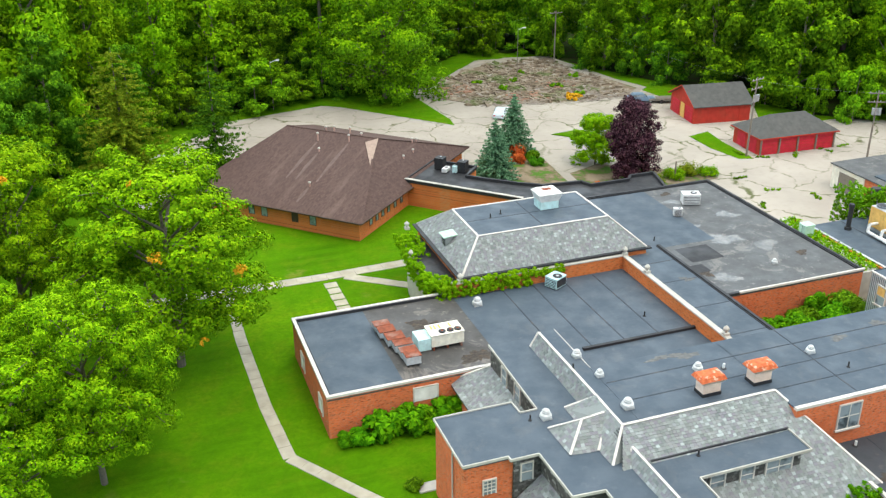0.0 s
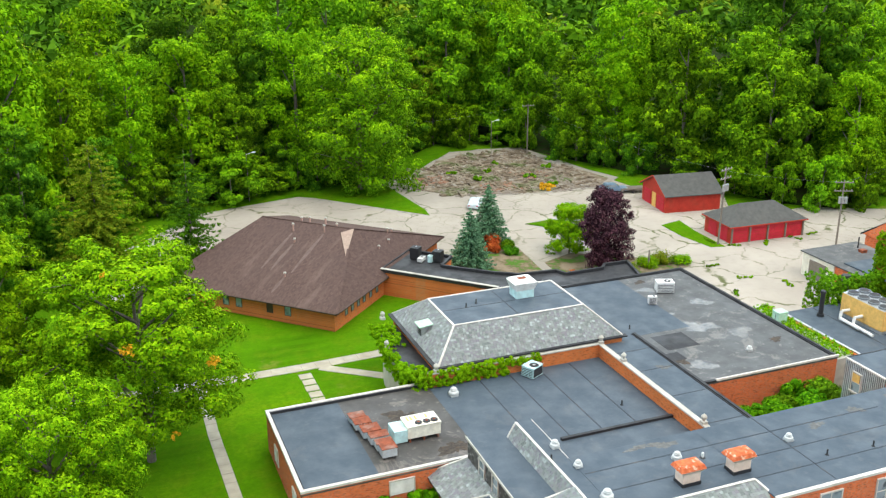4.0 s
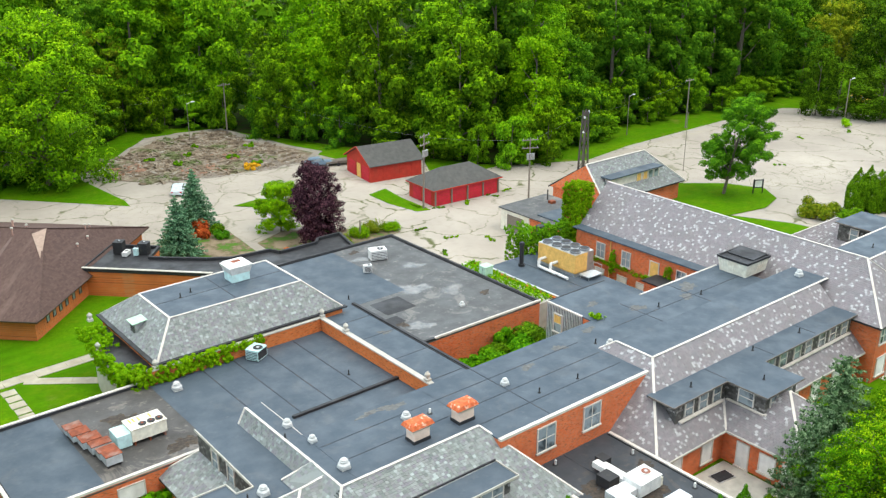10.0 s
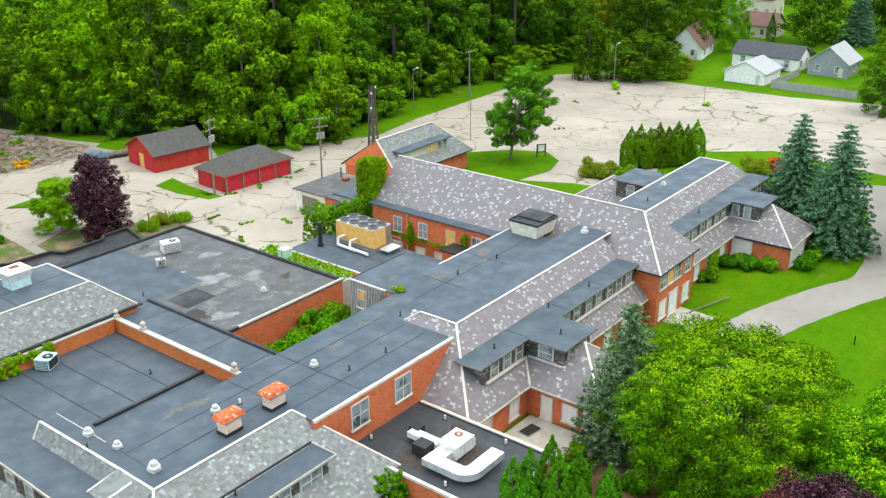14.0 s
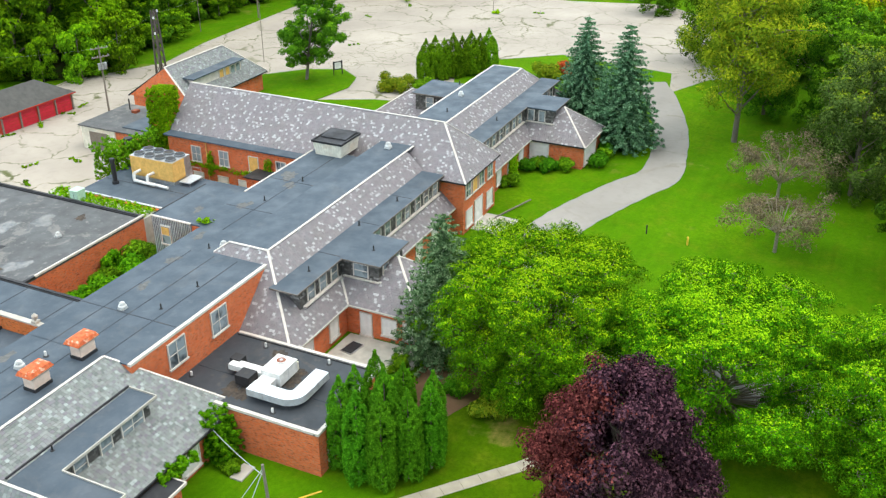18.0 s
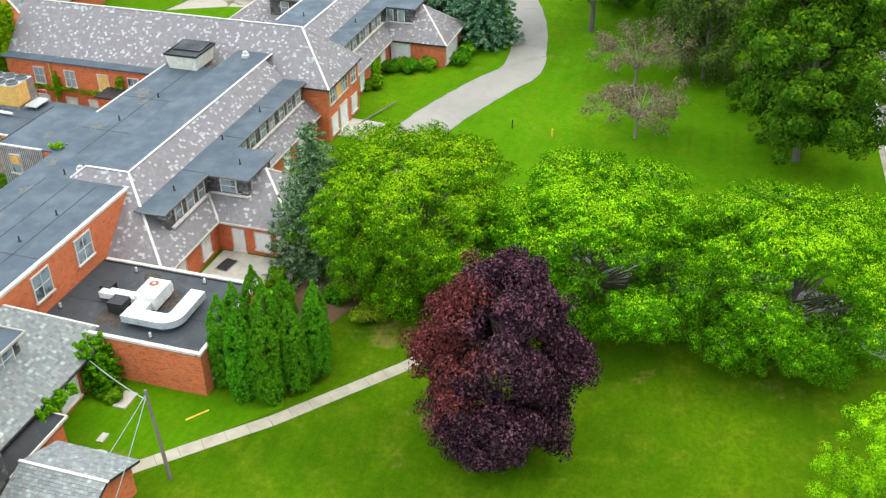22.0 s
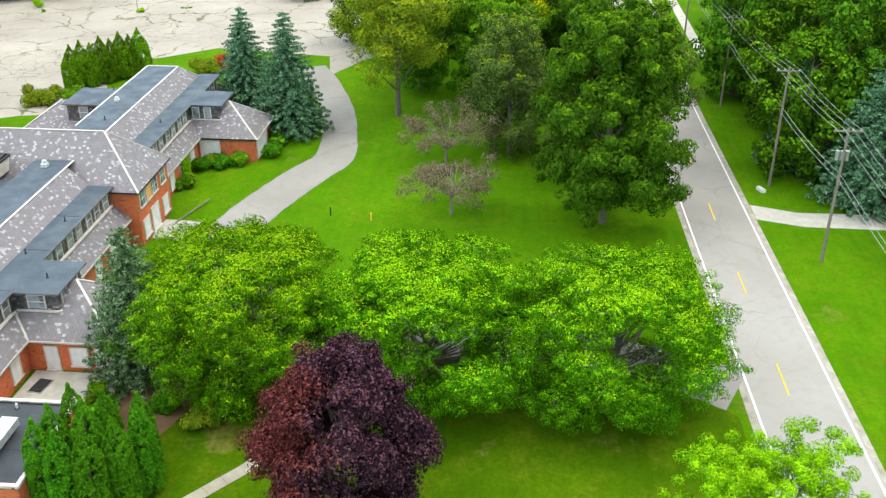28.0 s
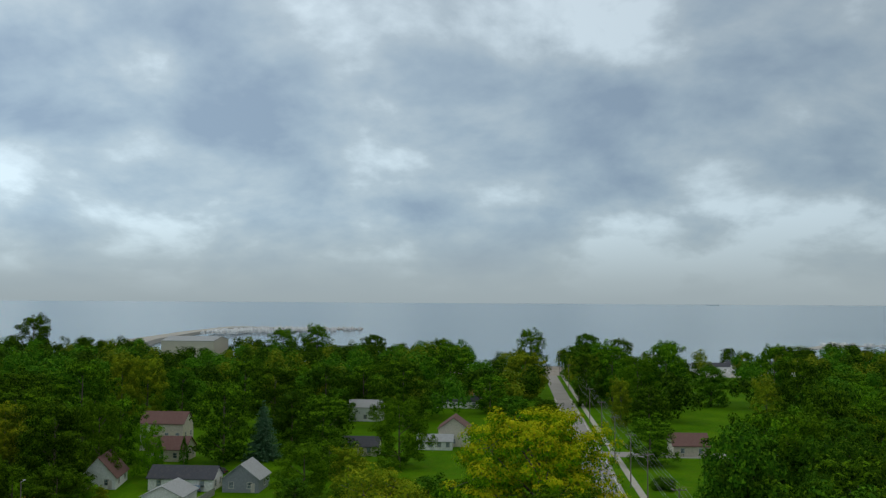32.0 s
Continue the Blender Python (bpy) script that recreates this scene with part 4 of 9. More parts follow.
# flat-roofed link between the annexe and the hall
lnk = thing("annexe_link", "orange brick link building under a sunken dark flat roof", "building")
foot = [(31.6, 103.0), (42.2, 92.2), (46.4, 89.0), (59.2, 89.0), (60.6, 94.6), (57.4, 94.6), (56.6, 93.6), (51.6, 93.6), (51.0, 95.0), (46.2, 95.4), (45.2, 96.2), (43.9, 97.0), (40.4, 100.1), (38.9, 101.6), (41.2, 104.2), (37.0, 108.4)]
part("wall", prism(B(), foot, 0, 2.9), M_BRICK_O, lnk)
part("roof", prism(B(), foot, 2.9, 3.0), M_ROOF_DARK, lnk)
for p, q in zip(foot, foot[1:] + foot[:1]):
    part("parapet", bar(B(), (*p, 3.0), (*q, 3.0), 0.3, 0.35), M_ROOF_DARK, lnk)
part("coping", bar(B(), (31.6, 103.0, 3.36), (42.2, 92.2, 3.36), 0.4, 0.07), M_CONC, lnk)
part("wall", box(B(), 42.2, 48.3, 85.3, 92.3, 0, 3.2), M_BRICK_O, lnk)
part("roof", box(B(), 42.0, 48.3, 85.5, 92.0, 3.2, 3.3), M_ROOF, lnk)

# red garages
M_RED = worn("red_painted_board", (0.42, 0.035, 0.02), 0.7, stains=0.4, scale=1.4, stain=(0.25, 0.06, 0.03))


def garage(x, y, turn, w, d, h, ridge, gable, label):
    g = thing("garage", label, "garage", "red garages", at=(x, y, 0), turn=turn)
    part("wall", box(B(), 0, w, 0, d, 0, h), M_RED, g)
    e = 0.4
    if gable:
        part("roof_slope", slab(B(), [(-e, -e, h - 0.1), (w + e, -e, h - 0.1), (w + e, d / 2, ridge), (-e, d / 2, ridge)], 0.12), M_GSHING, g)
        part("roof_slope", slab(B(), [(w + e, d + e, h - 0.1), (-e, d + e, h - 0.1), (-e, d / 2, ridge), (w + e, d / 2, ridge)], 0.12), M_GSHING, g)
        for x0 in (0.0, w - 0.12):
            bm = B()
            v = [bm.verts.new(p) for p in ((x0, 0, h), (x0, d, h), (x0, d / 2, ridge - 0.15), (x0 + 0.12, 0, h), (x0 + 0.12, d, h), (x0 + 0.12, d / 2, ridge - 0.15))]
            for f in ((0, 2, 1), (3, 4, 5), (0, 1, 4, 3), (1, 2, 5, 4), (2, 0, 3, 5)):
                bm.faces.new([v[i] for i in f])
            part("gable_wall", bm, M_RED, g)
        for a, b in (((-e, -e), (-e, d / 2)), ((-e, d + e), (-e, d / 2))):
            part("barge_board", bar(B(), (a[0], a[1], h - 0.2), (b[0], b[1], ridge - 0.1), 0.06, 0.16), M_RED, g)
        for y0, y1, m, l in ((0.5, 2.9, M_DOOR, "red panel door"), (3.3, 4.6, M_PLY, "plywood sheet over a doorway"), (5.2, 7.6, M_DOOR, "red panel door")):
            dr = part("garage_door", box(B(), -0.06, 0.02, y0, y1, 0.05, 2.3), m, g, l)
            if m is M_DOOR:
                for k in range(1, 5):
                    part("panel_rail", box(B(), -0.09, -0.05, y0, y1, 0.45 * k, 0.45 * k + 0.05), M_RED, dr)
        for x0 in (2.4, 5.2, 7.4):
            part("board_batten", box(B(), x0, x0 + 0.1, -0.05, 0, 0.05, h - 0.2), M_RED, g)
    else:
        i = d / 2
        for pts in ([(-e, -e, h - 0.1), (w + e, -e, h - 0.1), (w - i, d / 2, ridge), (i, d / 2, ridge)], [(w + e, d + e, h - 0.1), (-e, d + e, h - 0.1), (i, d / 2, ridge), (w - i, d / 2, ridge)],
                    [(-e, d + e, h - 0.1), (-e, -e, h - 0.1), (i, d / 2, ridge)], [(w + e, -e, h - 0.1), (w + e, d + e, h - 0.1), (w - i, d / 2, ridge)]):
            part("roof_slope", slab(B(), pts, 0.12), M_GSHING, g)
        part("eave_board", box(B(), -e, w + e, -e - 0.03, -e, h - 0.26, h - 0.08), M_RED, g)
        part("eave_board", box(B(), -e - 0.03, -e, -e, d + e, h - 0.26, h - 0.08), M_RED, g)
        for k in range(4):
            x0 = 0.35 + k * (w - 0.3) / 4
            dr = part("garage_door", box(B(), x0, x0 + 2.35, -0.06, 0.02, 0.05, 2.25), M_DOOR, g, "red panel door")
            for q in range(1, 5):
                part("panel_rail", box(B(), x0, x0 + 2.35, -0.09, -0.05, 0.45 * q, 0.45 * q + 0.05), M_RED, dr)
        for k in range(5):
            x0 = 0.05 + k * (w - 0.3) / 4
            part("pier", box(B(), x0, x0 + 0.22, -0.16, 0.0, 0, h - 0.15), M_WOOD, g, "weathered timber pier")
        for y0 in (0.8, 3.4):
            part("side_panel", box(B(), -0.05, 0.0, y0, y0 + 2.0, 0.1, 2.3), M_DOOR, g)
    return g


M_DOOR = worn("bright_red_door", (0.50, 0.02, 0.04), 0.6, stains=0.25, scale=1.5, stain=(0.32, 0.03, 0.03))
M_GSHING = worn("grey_shingle", (0.085, 0.085, 0.08), 0.92, stains=0.35, scale=1.6, stain=(0.14, 0.135, 0.12))
garage(82.3, 102.8, -3, 12.0, 6.4, 2.6, 4.7, False, "red four-door garage with a grey hip roof")
garage(82.0, 118.4, -8, 9.2, 8.3, 2.8, 5.0, True, "red gabled garage with one doorway boarded in plywood")

# ---- trees ----


def leaf_mat(name, a, b, c, spread=0.35):
    k = Mat(name, 0.85, 0.0, 0.03)
    g = k.node("ShaderNodeNewGeometry")
    o = k.node("ShaderNodeObjectInfo")
    col = k.ramp(g.outputs["Random Per Island"], (0.0, a), (0.55, b), (1.0, c))
    hsv = k.node("ShaderNodeHueSaturation")
    k.link(col, hsv.inputs["Color"])
    k.link(k.math("ADD", k.math("MULTIPLY", o.outputs["Random"], 0.014), 0.486), hsv.inputs["Hue"])
    boughs = k.math("ADD", k.math("MULTIPLY", k.noise(0.45, 3, 0.6), 0.9), 0.6)
    k.link(k.math("MULTIPLY", k.math("ADD", k.math("MULTIPLY", o.outputs["Random"], spread), 1.0 - spread * 0.5), boughs), hsv.inputs["Value"])
    k.colour(hsv.outputs[0])
    tr = k.node("ShaderNodeBsdfTranslucent")
    k.link(hsv.outputs[0], tr.inputs["Color"])
    mx = k.node("ShaderNodeMixShader")
    mx.inputs[0].default_value = 0.12
    k.link(k.b.outputs[0], mx.inputs[1])
    k.link(tr.outputs[0], mx.inputs[2])
    out = [n for n in k.t.nodes if n.type == "OUTPUT_MATERIAL"][0]
    k.link(mx.outputs[0], out.inputs[0])
    return k.done()


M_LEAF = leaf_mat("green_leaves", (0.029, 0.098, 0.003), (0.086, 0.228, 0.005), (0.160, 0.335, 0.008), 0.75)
# Darkened to stand for shade inside the crowns of the farther trees.
M_LEAF_H = leaf_mat("shaded_green_leaves", (0.010, 0.040, 0.002), (0.034, 0.102, 0.004), (0.105, 0.225, 0.007), 0.6)
M_LEAF_K = leaf_mat("fresh_green_leaves", (0.075, 0.24, 0.002), (0.15, 0.355, 0.003), (0.255, 0.45, 0.006), 0.2)
M_LEAF_D = leaf_mat("dark_green_leaves", (0.022, 0.082, 0.004), (0.048, 0.148, 0.006), (0.09, 0.22, 0.009), 0.7)
M_LEAF_Y = leaf_mat("yellow_green_leaves", (0.052, 0.165, 0.002), (0.135, 0.33, 0.003), (0.24, 0.44, 0.005), 0.2)
M_LEAF_V = leaf_mat("vivid_green_leaves", (0.022, 0.125, 0.002), (0.056, 0.230, 0.003), (0.125, 0.36, 0.004), 0.15)
M_LEAF_W = leaf_mat("sombre_green_leaves", (0.040, 0.130, 0.002), (0.090, 0.220, 0.003), (0.165, 0.31, 0.004), 0.15)
M_LEAF_E = leaf_mat("grey_green_leaves", (0.030, 0.062, 0.010), (0.070, 0.125, 0.022), (0.14, 0.21, 0.045), 0.2)
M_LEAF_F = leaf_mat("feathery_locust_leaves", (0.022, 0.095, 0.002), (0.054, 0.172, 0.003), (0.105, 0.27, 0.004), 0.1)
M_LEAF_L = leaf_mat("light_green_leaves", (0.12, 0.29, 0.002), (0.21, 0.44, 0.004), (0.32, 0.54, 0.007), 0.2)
M_LEAF_T = leaf_mat("young_yellow_leaves", (0.26, 0.43, 0.004), (0.36, 0.52, 0.007), (0.48, 0.55, 0.011), 0.2)
M_LEAF_G = leaf_mat("golden_yellow_leaves", (0.24, 0.35, 0.004), (0.35, 0.41, 0.006), (0.52, 0.46, 0.01), 0.2)
M_LEAF_P = leaf_mat("purple_leaves", (0.010, 0.005, 0.009), (0.036, 0.015, 0.022), (0.165, 0.072, 0.090), 0.2)
M_LEAF_R = leaf_mat("red_purple_leaves", (0.032, 0.010, 0.009), (0.100, 0.028, 0.022), (0.23, 0.075, 0.055), 0.2)
M_LEAF_B = leaf_mat("blue_green_needles", (0.038, 0.105, 0.050), (0.085, 0.195, 0.098), (0.215, 0.37, 0.22), 0.2)
M_LEAF_N = leaf_mat("green_needles", (0.020, 0.105, 0.003), (0.042, 0.18, 0.005), (0.085, 0.28, 0.009), 0.2)
M_LEAF_C = leaf_mat("pale_grey_green_needles", (0.032, 0.084, 0.030), (0.09, 0.175, 0.072), (0.24, 0.35, 0.185), 0.2)
M_LEAF_O = leaf_mat("olive_leaves", (0.076, 0.153, 0.0068), (0.145, 0.238, 0.0102), (0.255, 0.289, 0.0136), 0.3)
M_LEAF_A = leaf_mat("orange_yellow_leaves", (0.45, 0.22, 0.01), (0.6, 0.32, 0.015), (0.7, 0.42, 0.03), 0.2)
M_LEAF_A2 = leaf_mat("golden_olive_leaves", (0.13, 0.22, 0.006), (0.22, 0.31, 0.009), (0.34, 0.36, 0.014), 0.2)
M_LEAF_S = leaf_mat("rust_red_leaves", (0.30, 0.06, 0.015), (0.42, 0.10, 0.02), (0.5, 0.16, 0.03), 0.2)
M_TWIG = leaf_mat("dead_brown_leaves", (0.09, 0.075, 0.04), (0.15, 0.125, 0.07), (0.25, 0.20, 0.12), 0.2)
M_TWIG_BARK = worn("dry_twig_bark", (0.24, 0.20, 0.155), 0.95, stains=0.4, scale=5)
M_BARK = worn("bark", (0.15, 0.125, 0.10), 0.95, stains=0.4, scale=5)


def leaf_mesh(name, centres, count, size, material, parent, seed, squash=0.8, narrow=0.6, up=0.35, shell=0.5, hubs=None, tips=None, tip_share=0.0):
    """Small pointed leaf sprays scattered through the outer shell of each clump, as one mesh.
    With hubs the sprays face away from the middle of their bough; tips gives high, upward sprays another material, for
    new growth and for lit tops put into the colour."""
    r = np.random.default_rng(seed)
    C = np.array([tuple(c) for c, q in centres])
    Rr = np.array([q for c, q in centres])
    k = np.maximum(3, (count * Rr ** 2 / (Rr ** 2).sum()).astype(int))
    idx = np.repeat(np.arange(len(C)), k)
    n = len(idx)
    d = r.normal(size=(n, 3)) + np.array([0, 0, 0.25])
    d /= np.linalg.norm(d, axis=1)[:, None]
    p = C[idx] + d * np.array([1, 1, squash]) * (Rr[idx] * (shell + (1.08 - shell) * r.random(n) ** 0.6))[:, None]
    nn = d * 0.9 + r.uniform(-1, 1, (n, 3)) * 0.5 + np.array([0, 0, up])
    if hubs is not None:
        out = p - np.array([tuple(h) for h in hubs])[idx]
        out /= np.linalg.norm(out, axis=1)[:, None] + 1e-6
        nn = d * 0.75 + out * 0.55 + r.uniform(-1, 1, (n, 3)) * 0.42 + np.array([0, 0, up * 0.5])
    nn /= np.linalg.norm(nn, axis=1)[:, None]
    a = np.cross(nn, r.normal(size=(n, 3)))
    a /= np.linalg.norm(a, axis=1)[:, None]
    b = np.cross(nn, a)
    s = (size * (0.6 + 0.8 * r.random(n)))[:, None]
    v = np.stack([p - a * s, p + a * s * 0.7 - b * s * narrow, p + a * s * 0.7 + b * s * narrow], 1).reshape(-1, 3)
    me = bpy.data.meshes.new(name)
    me.vertices.add(len(v))
    me.vertices.foreach_set("co", v.ravel())
    me.loops.add(n * 3)
    me.loops.foreach_set("vertex_index", np.arange(n * 3, dtype=np.int32))
    me.polygons.add(n)
    me.polygons.foreach_set("loop_start", np.arange(0, n * 3, 3, dtype=np.int32))
    me.update(calc_edges=True)
    me.validate()
    me.materials.append(material)
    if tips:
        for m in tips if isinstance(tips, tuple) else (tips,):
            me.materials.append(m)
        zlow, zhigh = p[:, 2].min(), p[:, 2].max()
        # High upward sprays rank first; their colour paints lit tops besides new growth.
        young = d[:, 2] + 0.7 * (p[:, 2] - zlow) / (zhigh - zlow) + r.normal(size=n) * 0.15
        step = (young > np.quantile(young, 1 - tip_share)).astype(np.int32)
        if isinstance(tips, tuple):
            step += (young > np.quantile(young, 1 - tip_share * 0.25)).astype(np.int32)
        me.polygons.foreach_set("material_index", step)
    ob = new(name, me)
    ob.parent = parent
    return ob


def broadleaf(label, h, r, material, seed, count, size, lobes=10, low=0.22, group="", twigs=10, squash=0.75, tips=None, tip_share=0.12, spread=1.0, clump=0.36, wood=True, lobe=(0.30, 0.50), core=0.55, fill=0, name="tree", kind="tree"):
    """A tapered trunk, limbs that reach out to uneven lobes, and clumps of leaves round their ends."""
    rg = random.Random(seed)
    t = thing(name, label, kind, group)
    bm = B()
    z0 = h * low
    tube(bm, (0, 0, -0.1), (0.1, 0, h * 0.38), h * 0.017, h * 0.012, 8)
    tube(bm, (0.1, 0, h * 0.38), (0, 0.1, h * 0.85), h * 0.014, h * 0.003, 6)
    cs, hubs = [], []
    for i in range(lobes):
        f = (i + rg.uniform(0.2, 0.8)) / lobes
        prof = math.sin(math.pi * (0.2 + 0.72 * f)) ** 0.7
        a = i * 2.399 + rg.uniform(-0.5, 0.5)
        rr = r * prof * rg.uniform(0.42, 0.74) * spread
        lr = r * rg.uniform(*lobe) * (0.7 + 0.4 * prof)
        zc = z0 + (h - z0) * f
        zc = min(zc, h - lr * 0.6)
        c = Vector((rr * math.cos(a), rr * math.sin(a), zc))
        s = Vector((0.05, 0, max(h * 0.16, zc - rr * 0.8 - 0.06 * h)))
        mid = (s + c) / 2 + Vector((0, 0, -0.05 * rr))
        if wood or i % 3 == 0:
            tube(bm, s, mid, h * 0.008, h * 0.005, 5 if wood else 3)
            tube(bm, mid, c, h * 0.005, h * 0.002, 5 if wood else 3)
        hub = c.lerp(Vector((0, 0, zc * 0.8)), 0.3)
        cs.append((c, lr * core))
        hubs.append(hub)
        for j in range(twigs):
            e = Vector((rg.gauss(0, 1), rg.gauss(0, 1), rg.gauss(0.2, 0.8))).normalized()
            q = c + Vector((e.x, e.y, e.z * squash)) * lr * rg.uniform(0.6, 1.02)
            cr = lr * clump * rg.uniform(0.6, 1.1)
            cs.append((q, cr))
            hubs.append(hub)
            if wood and j < 4:
                tube(bm, c, q, h * 0.0025, h * 0.001, 3)
    for i in range(fill):
        a, q = i * 2.399, r * 0.5 * math.sqrt((i + 0.5) / fill)
        cs.append((Vector((q * math.cos(a), q * math.sin(a), h * rg.uniform(0.74, 0.9))), r * rg.uniform(0.07, 0.12)))
        hubs.append(Vector((0, 0, h * 0.5)))
    part("trunk", bm, M_BARK, t)
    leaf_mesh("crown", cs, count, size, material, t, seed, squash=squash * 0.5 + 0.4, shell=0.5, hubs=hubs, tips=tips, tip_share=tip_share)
    return t


def conifer(label, h, r, material, seed, count, size, group="", low=0.03, name="conifer", power=0.85, every=1.7, full=8, tips=None):
    """A straight stem with whorls of drooping boughs that narrow to a tip."""
    t = thing(name, label, "tree", group)
    part("trunk", tube(B(), (0, 0, -0.1), (0, 0, h * 0.96), h * 0.016, 0.02, 6), M_BARK, t)
    cs, ts = [], []
    rg = random.Random(seed)
    rows = int(h * every)
    for i in range(rows):
        f = i / rows
        reach = r * (1 - f) ** power + 0.06
        n = max(5, int(5 + full * (1 - f)))
        for b in range(n):
            a = 6.283 * (b + rg.uniform(0.1, 0.9)) / n + i * 0.7
            L = reach * rg.uniform(0.8, 1.06)
            z = h * (low + (0.97 - low) * f) + rg.uniform(-0.22, 0.22)
            for s in range(5):
                q = (s + 0.8) / 5.0
                p = Vector((math.cos(a) * L * q, math.sin(a) * L * q, z - 0.30 * L * q + 0.18 * L * q * q))
                cs.append((p, (0.16 + 0.07 * L) * (1.15 - 0.5 * q)))
            ts.append((p, 0.2 + 0.06 * L))
    leaf_mesh("needles", cs, count, size, material, t, seed, squash=0.45, narrow=0.4, up=0.6, shell=0.2)
    if tips:
        leaf_mesh("new_needles", ts, count // 4, size, tips, t, seed + 3, squash=0.5, narrow=0.4, up=0.6, shell=0.2)
    return t


def column(label, h, r, material, seed, count, size, group, point=0.62):
    """A dense clipped evergreen column with an uneven skin and a tapering top."""
    rg = random.Random(seed)
    t = thing("arborvitae", label, "tree", group)
    part("trunk", tube(B(), (0, 0, -0.1), (0, 0, h * 0.9), 0.1, 0.03, 6), M_BARK, t)
    cs = []
    for i in range(int(h * 60)):
        f = rg.random() ** 0.9
        w = r * (0.86 + 0.14 * math.sin(math.pi * min(1, f + 0.25))) * (1.0 if f < point else max(0.06, 1 - ((f - point) / (1 - point)) ** 1.5))
        a = rg.random() * 6.28
        cr = max(0.1, w * 0.17)
        cs.append((Vector((math.cos(a) * (w - cr), math.sin(a) * (w - cr), 0.25 + f * (h - 0.4))), cr))
    leaf_mesh("needles", cs, count, size, material, t, seed, squash=2.0, narrow=0.4, up=0.5, hubs=[Vector((0, 0, c.z - 0.2)) for c, q in cs])
    return t


def place(t, x, y, s=1.0, turn=0.0, z=0.0):
    t.matrix_basis = pose(x, y, z, 0, 0, turn) @ Matrix.Scale(s, 4)
    return t


def again(t, x, y, s=1.0, turn=0.0, sz=None, label=""):
    o = copy_thing(t, Matrix.Identity(4))
    o.matrix_basis = pose(x, y, 0, 0, 0, turn) @ Matrix.Diagonal((s, s, sz or s, 1))
    return tagged(o, label)


def shrub(label, x, y, r, h, material, seed, count=900, size=0.16, name="shrub", group="", z=0.0, clumps=9):
    """A low bush: clumps of leaves on short stems, one mesh with its stems a part."""
    rg = random.Random(seed)
    t = thing(name, label, "shrub", group, at=(x, y, z))
    cs = []
    bm = B()
    for i in range(clumps):
        a, q = rg.random() * 6.28, rg.random() ** 0.5
        cr = min(r, h) * rg.uniform(0.32, 0.5)
        c = Vector((math.cos(a) * (r - cr) * q, math.sin(a) * (r - cr) * q, rg.uniform(cr * 0.6, max(cr * 0.65, h - cr * 0.8))))
        cs.append((c, cr))
        tube(bm, (c.x * 0.3, c.y * 0.3, 0), c, 0.03, 0.012, 4)
    part("stems", bm, M_BARK, t)
    leaf_mesh("foliage", cs, int(count * 1.6), size * 0.95, material, t, seed, squash=0.85, shell=0.3)
    return t


rng = random.Random(11)
# woods behind the car park
# Lighter upper sprays put lit tops into the colour of these crowns.
WOOD = []
for i, (m, h, r, lb, tp) in enumerate(((M_LEAF, 20, 6.2, 15, M_LEAF_Y), (M_LEAF_D, 22, 6.6, 16, M_LEAF), (M_LEAF, 19, 6.8, 14, M_LEAF_Y), (M_LEAF_D, 23, 5.8, 16, M_LEAF), (M_LEAF_O, 19, 5.8, 14, M_LEAF_Y), (M_LEAF_Y, 24, 7.0, 17, M_LEAF_Y))):
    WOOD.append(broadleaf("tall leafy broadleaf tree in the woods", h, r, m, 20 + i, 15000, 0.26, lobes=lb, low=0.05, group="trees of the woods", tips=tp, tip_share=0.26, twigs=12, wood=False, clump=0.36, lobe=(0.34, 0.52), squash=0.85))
    place(WOOD[-1], 14 + i * 13, 182 + (i % 2) * 4, 1.0)


BRUSH = [broadleaf("bushy young tree at the edge of the woods", 7.5, 4.0, m, 30 + i, 6000, 0.21, lobes=10, low=0.0, group="woodland edge", tips=M_LEAF_Y, tip_share=0.25, twigs=6, wood=False, clump=0.5, name="woodland_bush", kind="bush") for i, m in enumerate((M_LEAF, M_LEAF_D, M_LEAF))]
for i, w in enumerate(BRUSH):
    place(w, 20 + i * 12, 156 + i)


def wood_edge(x):
    """How far north the open ground reaches at each x."""
    pts = [(-140, 92), (-40, 106), (-12, 124), (8, 144), (36, 152), (50, 158), (64, 172), (78, 168), (86, 147), (97, 126), (102, 112), (110, 106.5), (120, 110), (138, 116.5), (160, 114.5), (182, 112), (200, 114), (300, 128)]
    for (a, b), (c, d) in zip(pts, pts[1:]):
        if a <= x <= c:
            return b + (d - b) * (x - a) / (c - a)
    return 130


k = Mat("woodland_floor", 0.97, 0.0, 0.02)
M_FLOOR = k.colour(k.ramp(k.noise(0.5, 6), (0.4, (0.030, 0.034, 0.012)), (0.6, (0.022, 0.055, 0.006)))).bump(k.noise(4, 5), 0.8, 0.1).done()
edge = [(x, wood_edge(x) + 3.0 + 1.2 * math.sin(x * 0.7)) for x in range(-138, 300, 6)]
patch("woodland_floor", edge + [(298, 420), (-138, 420)], 0.035, M_FLOOR, "dark leaf-strewn floor of the woods", "ground")
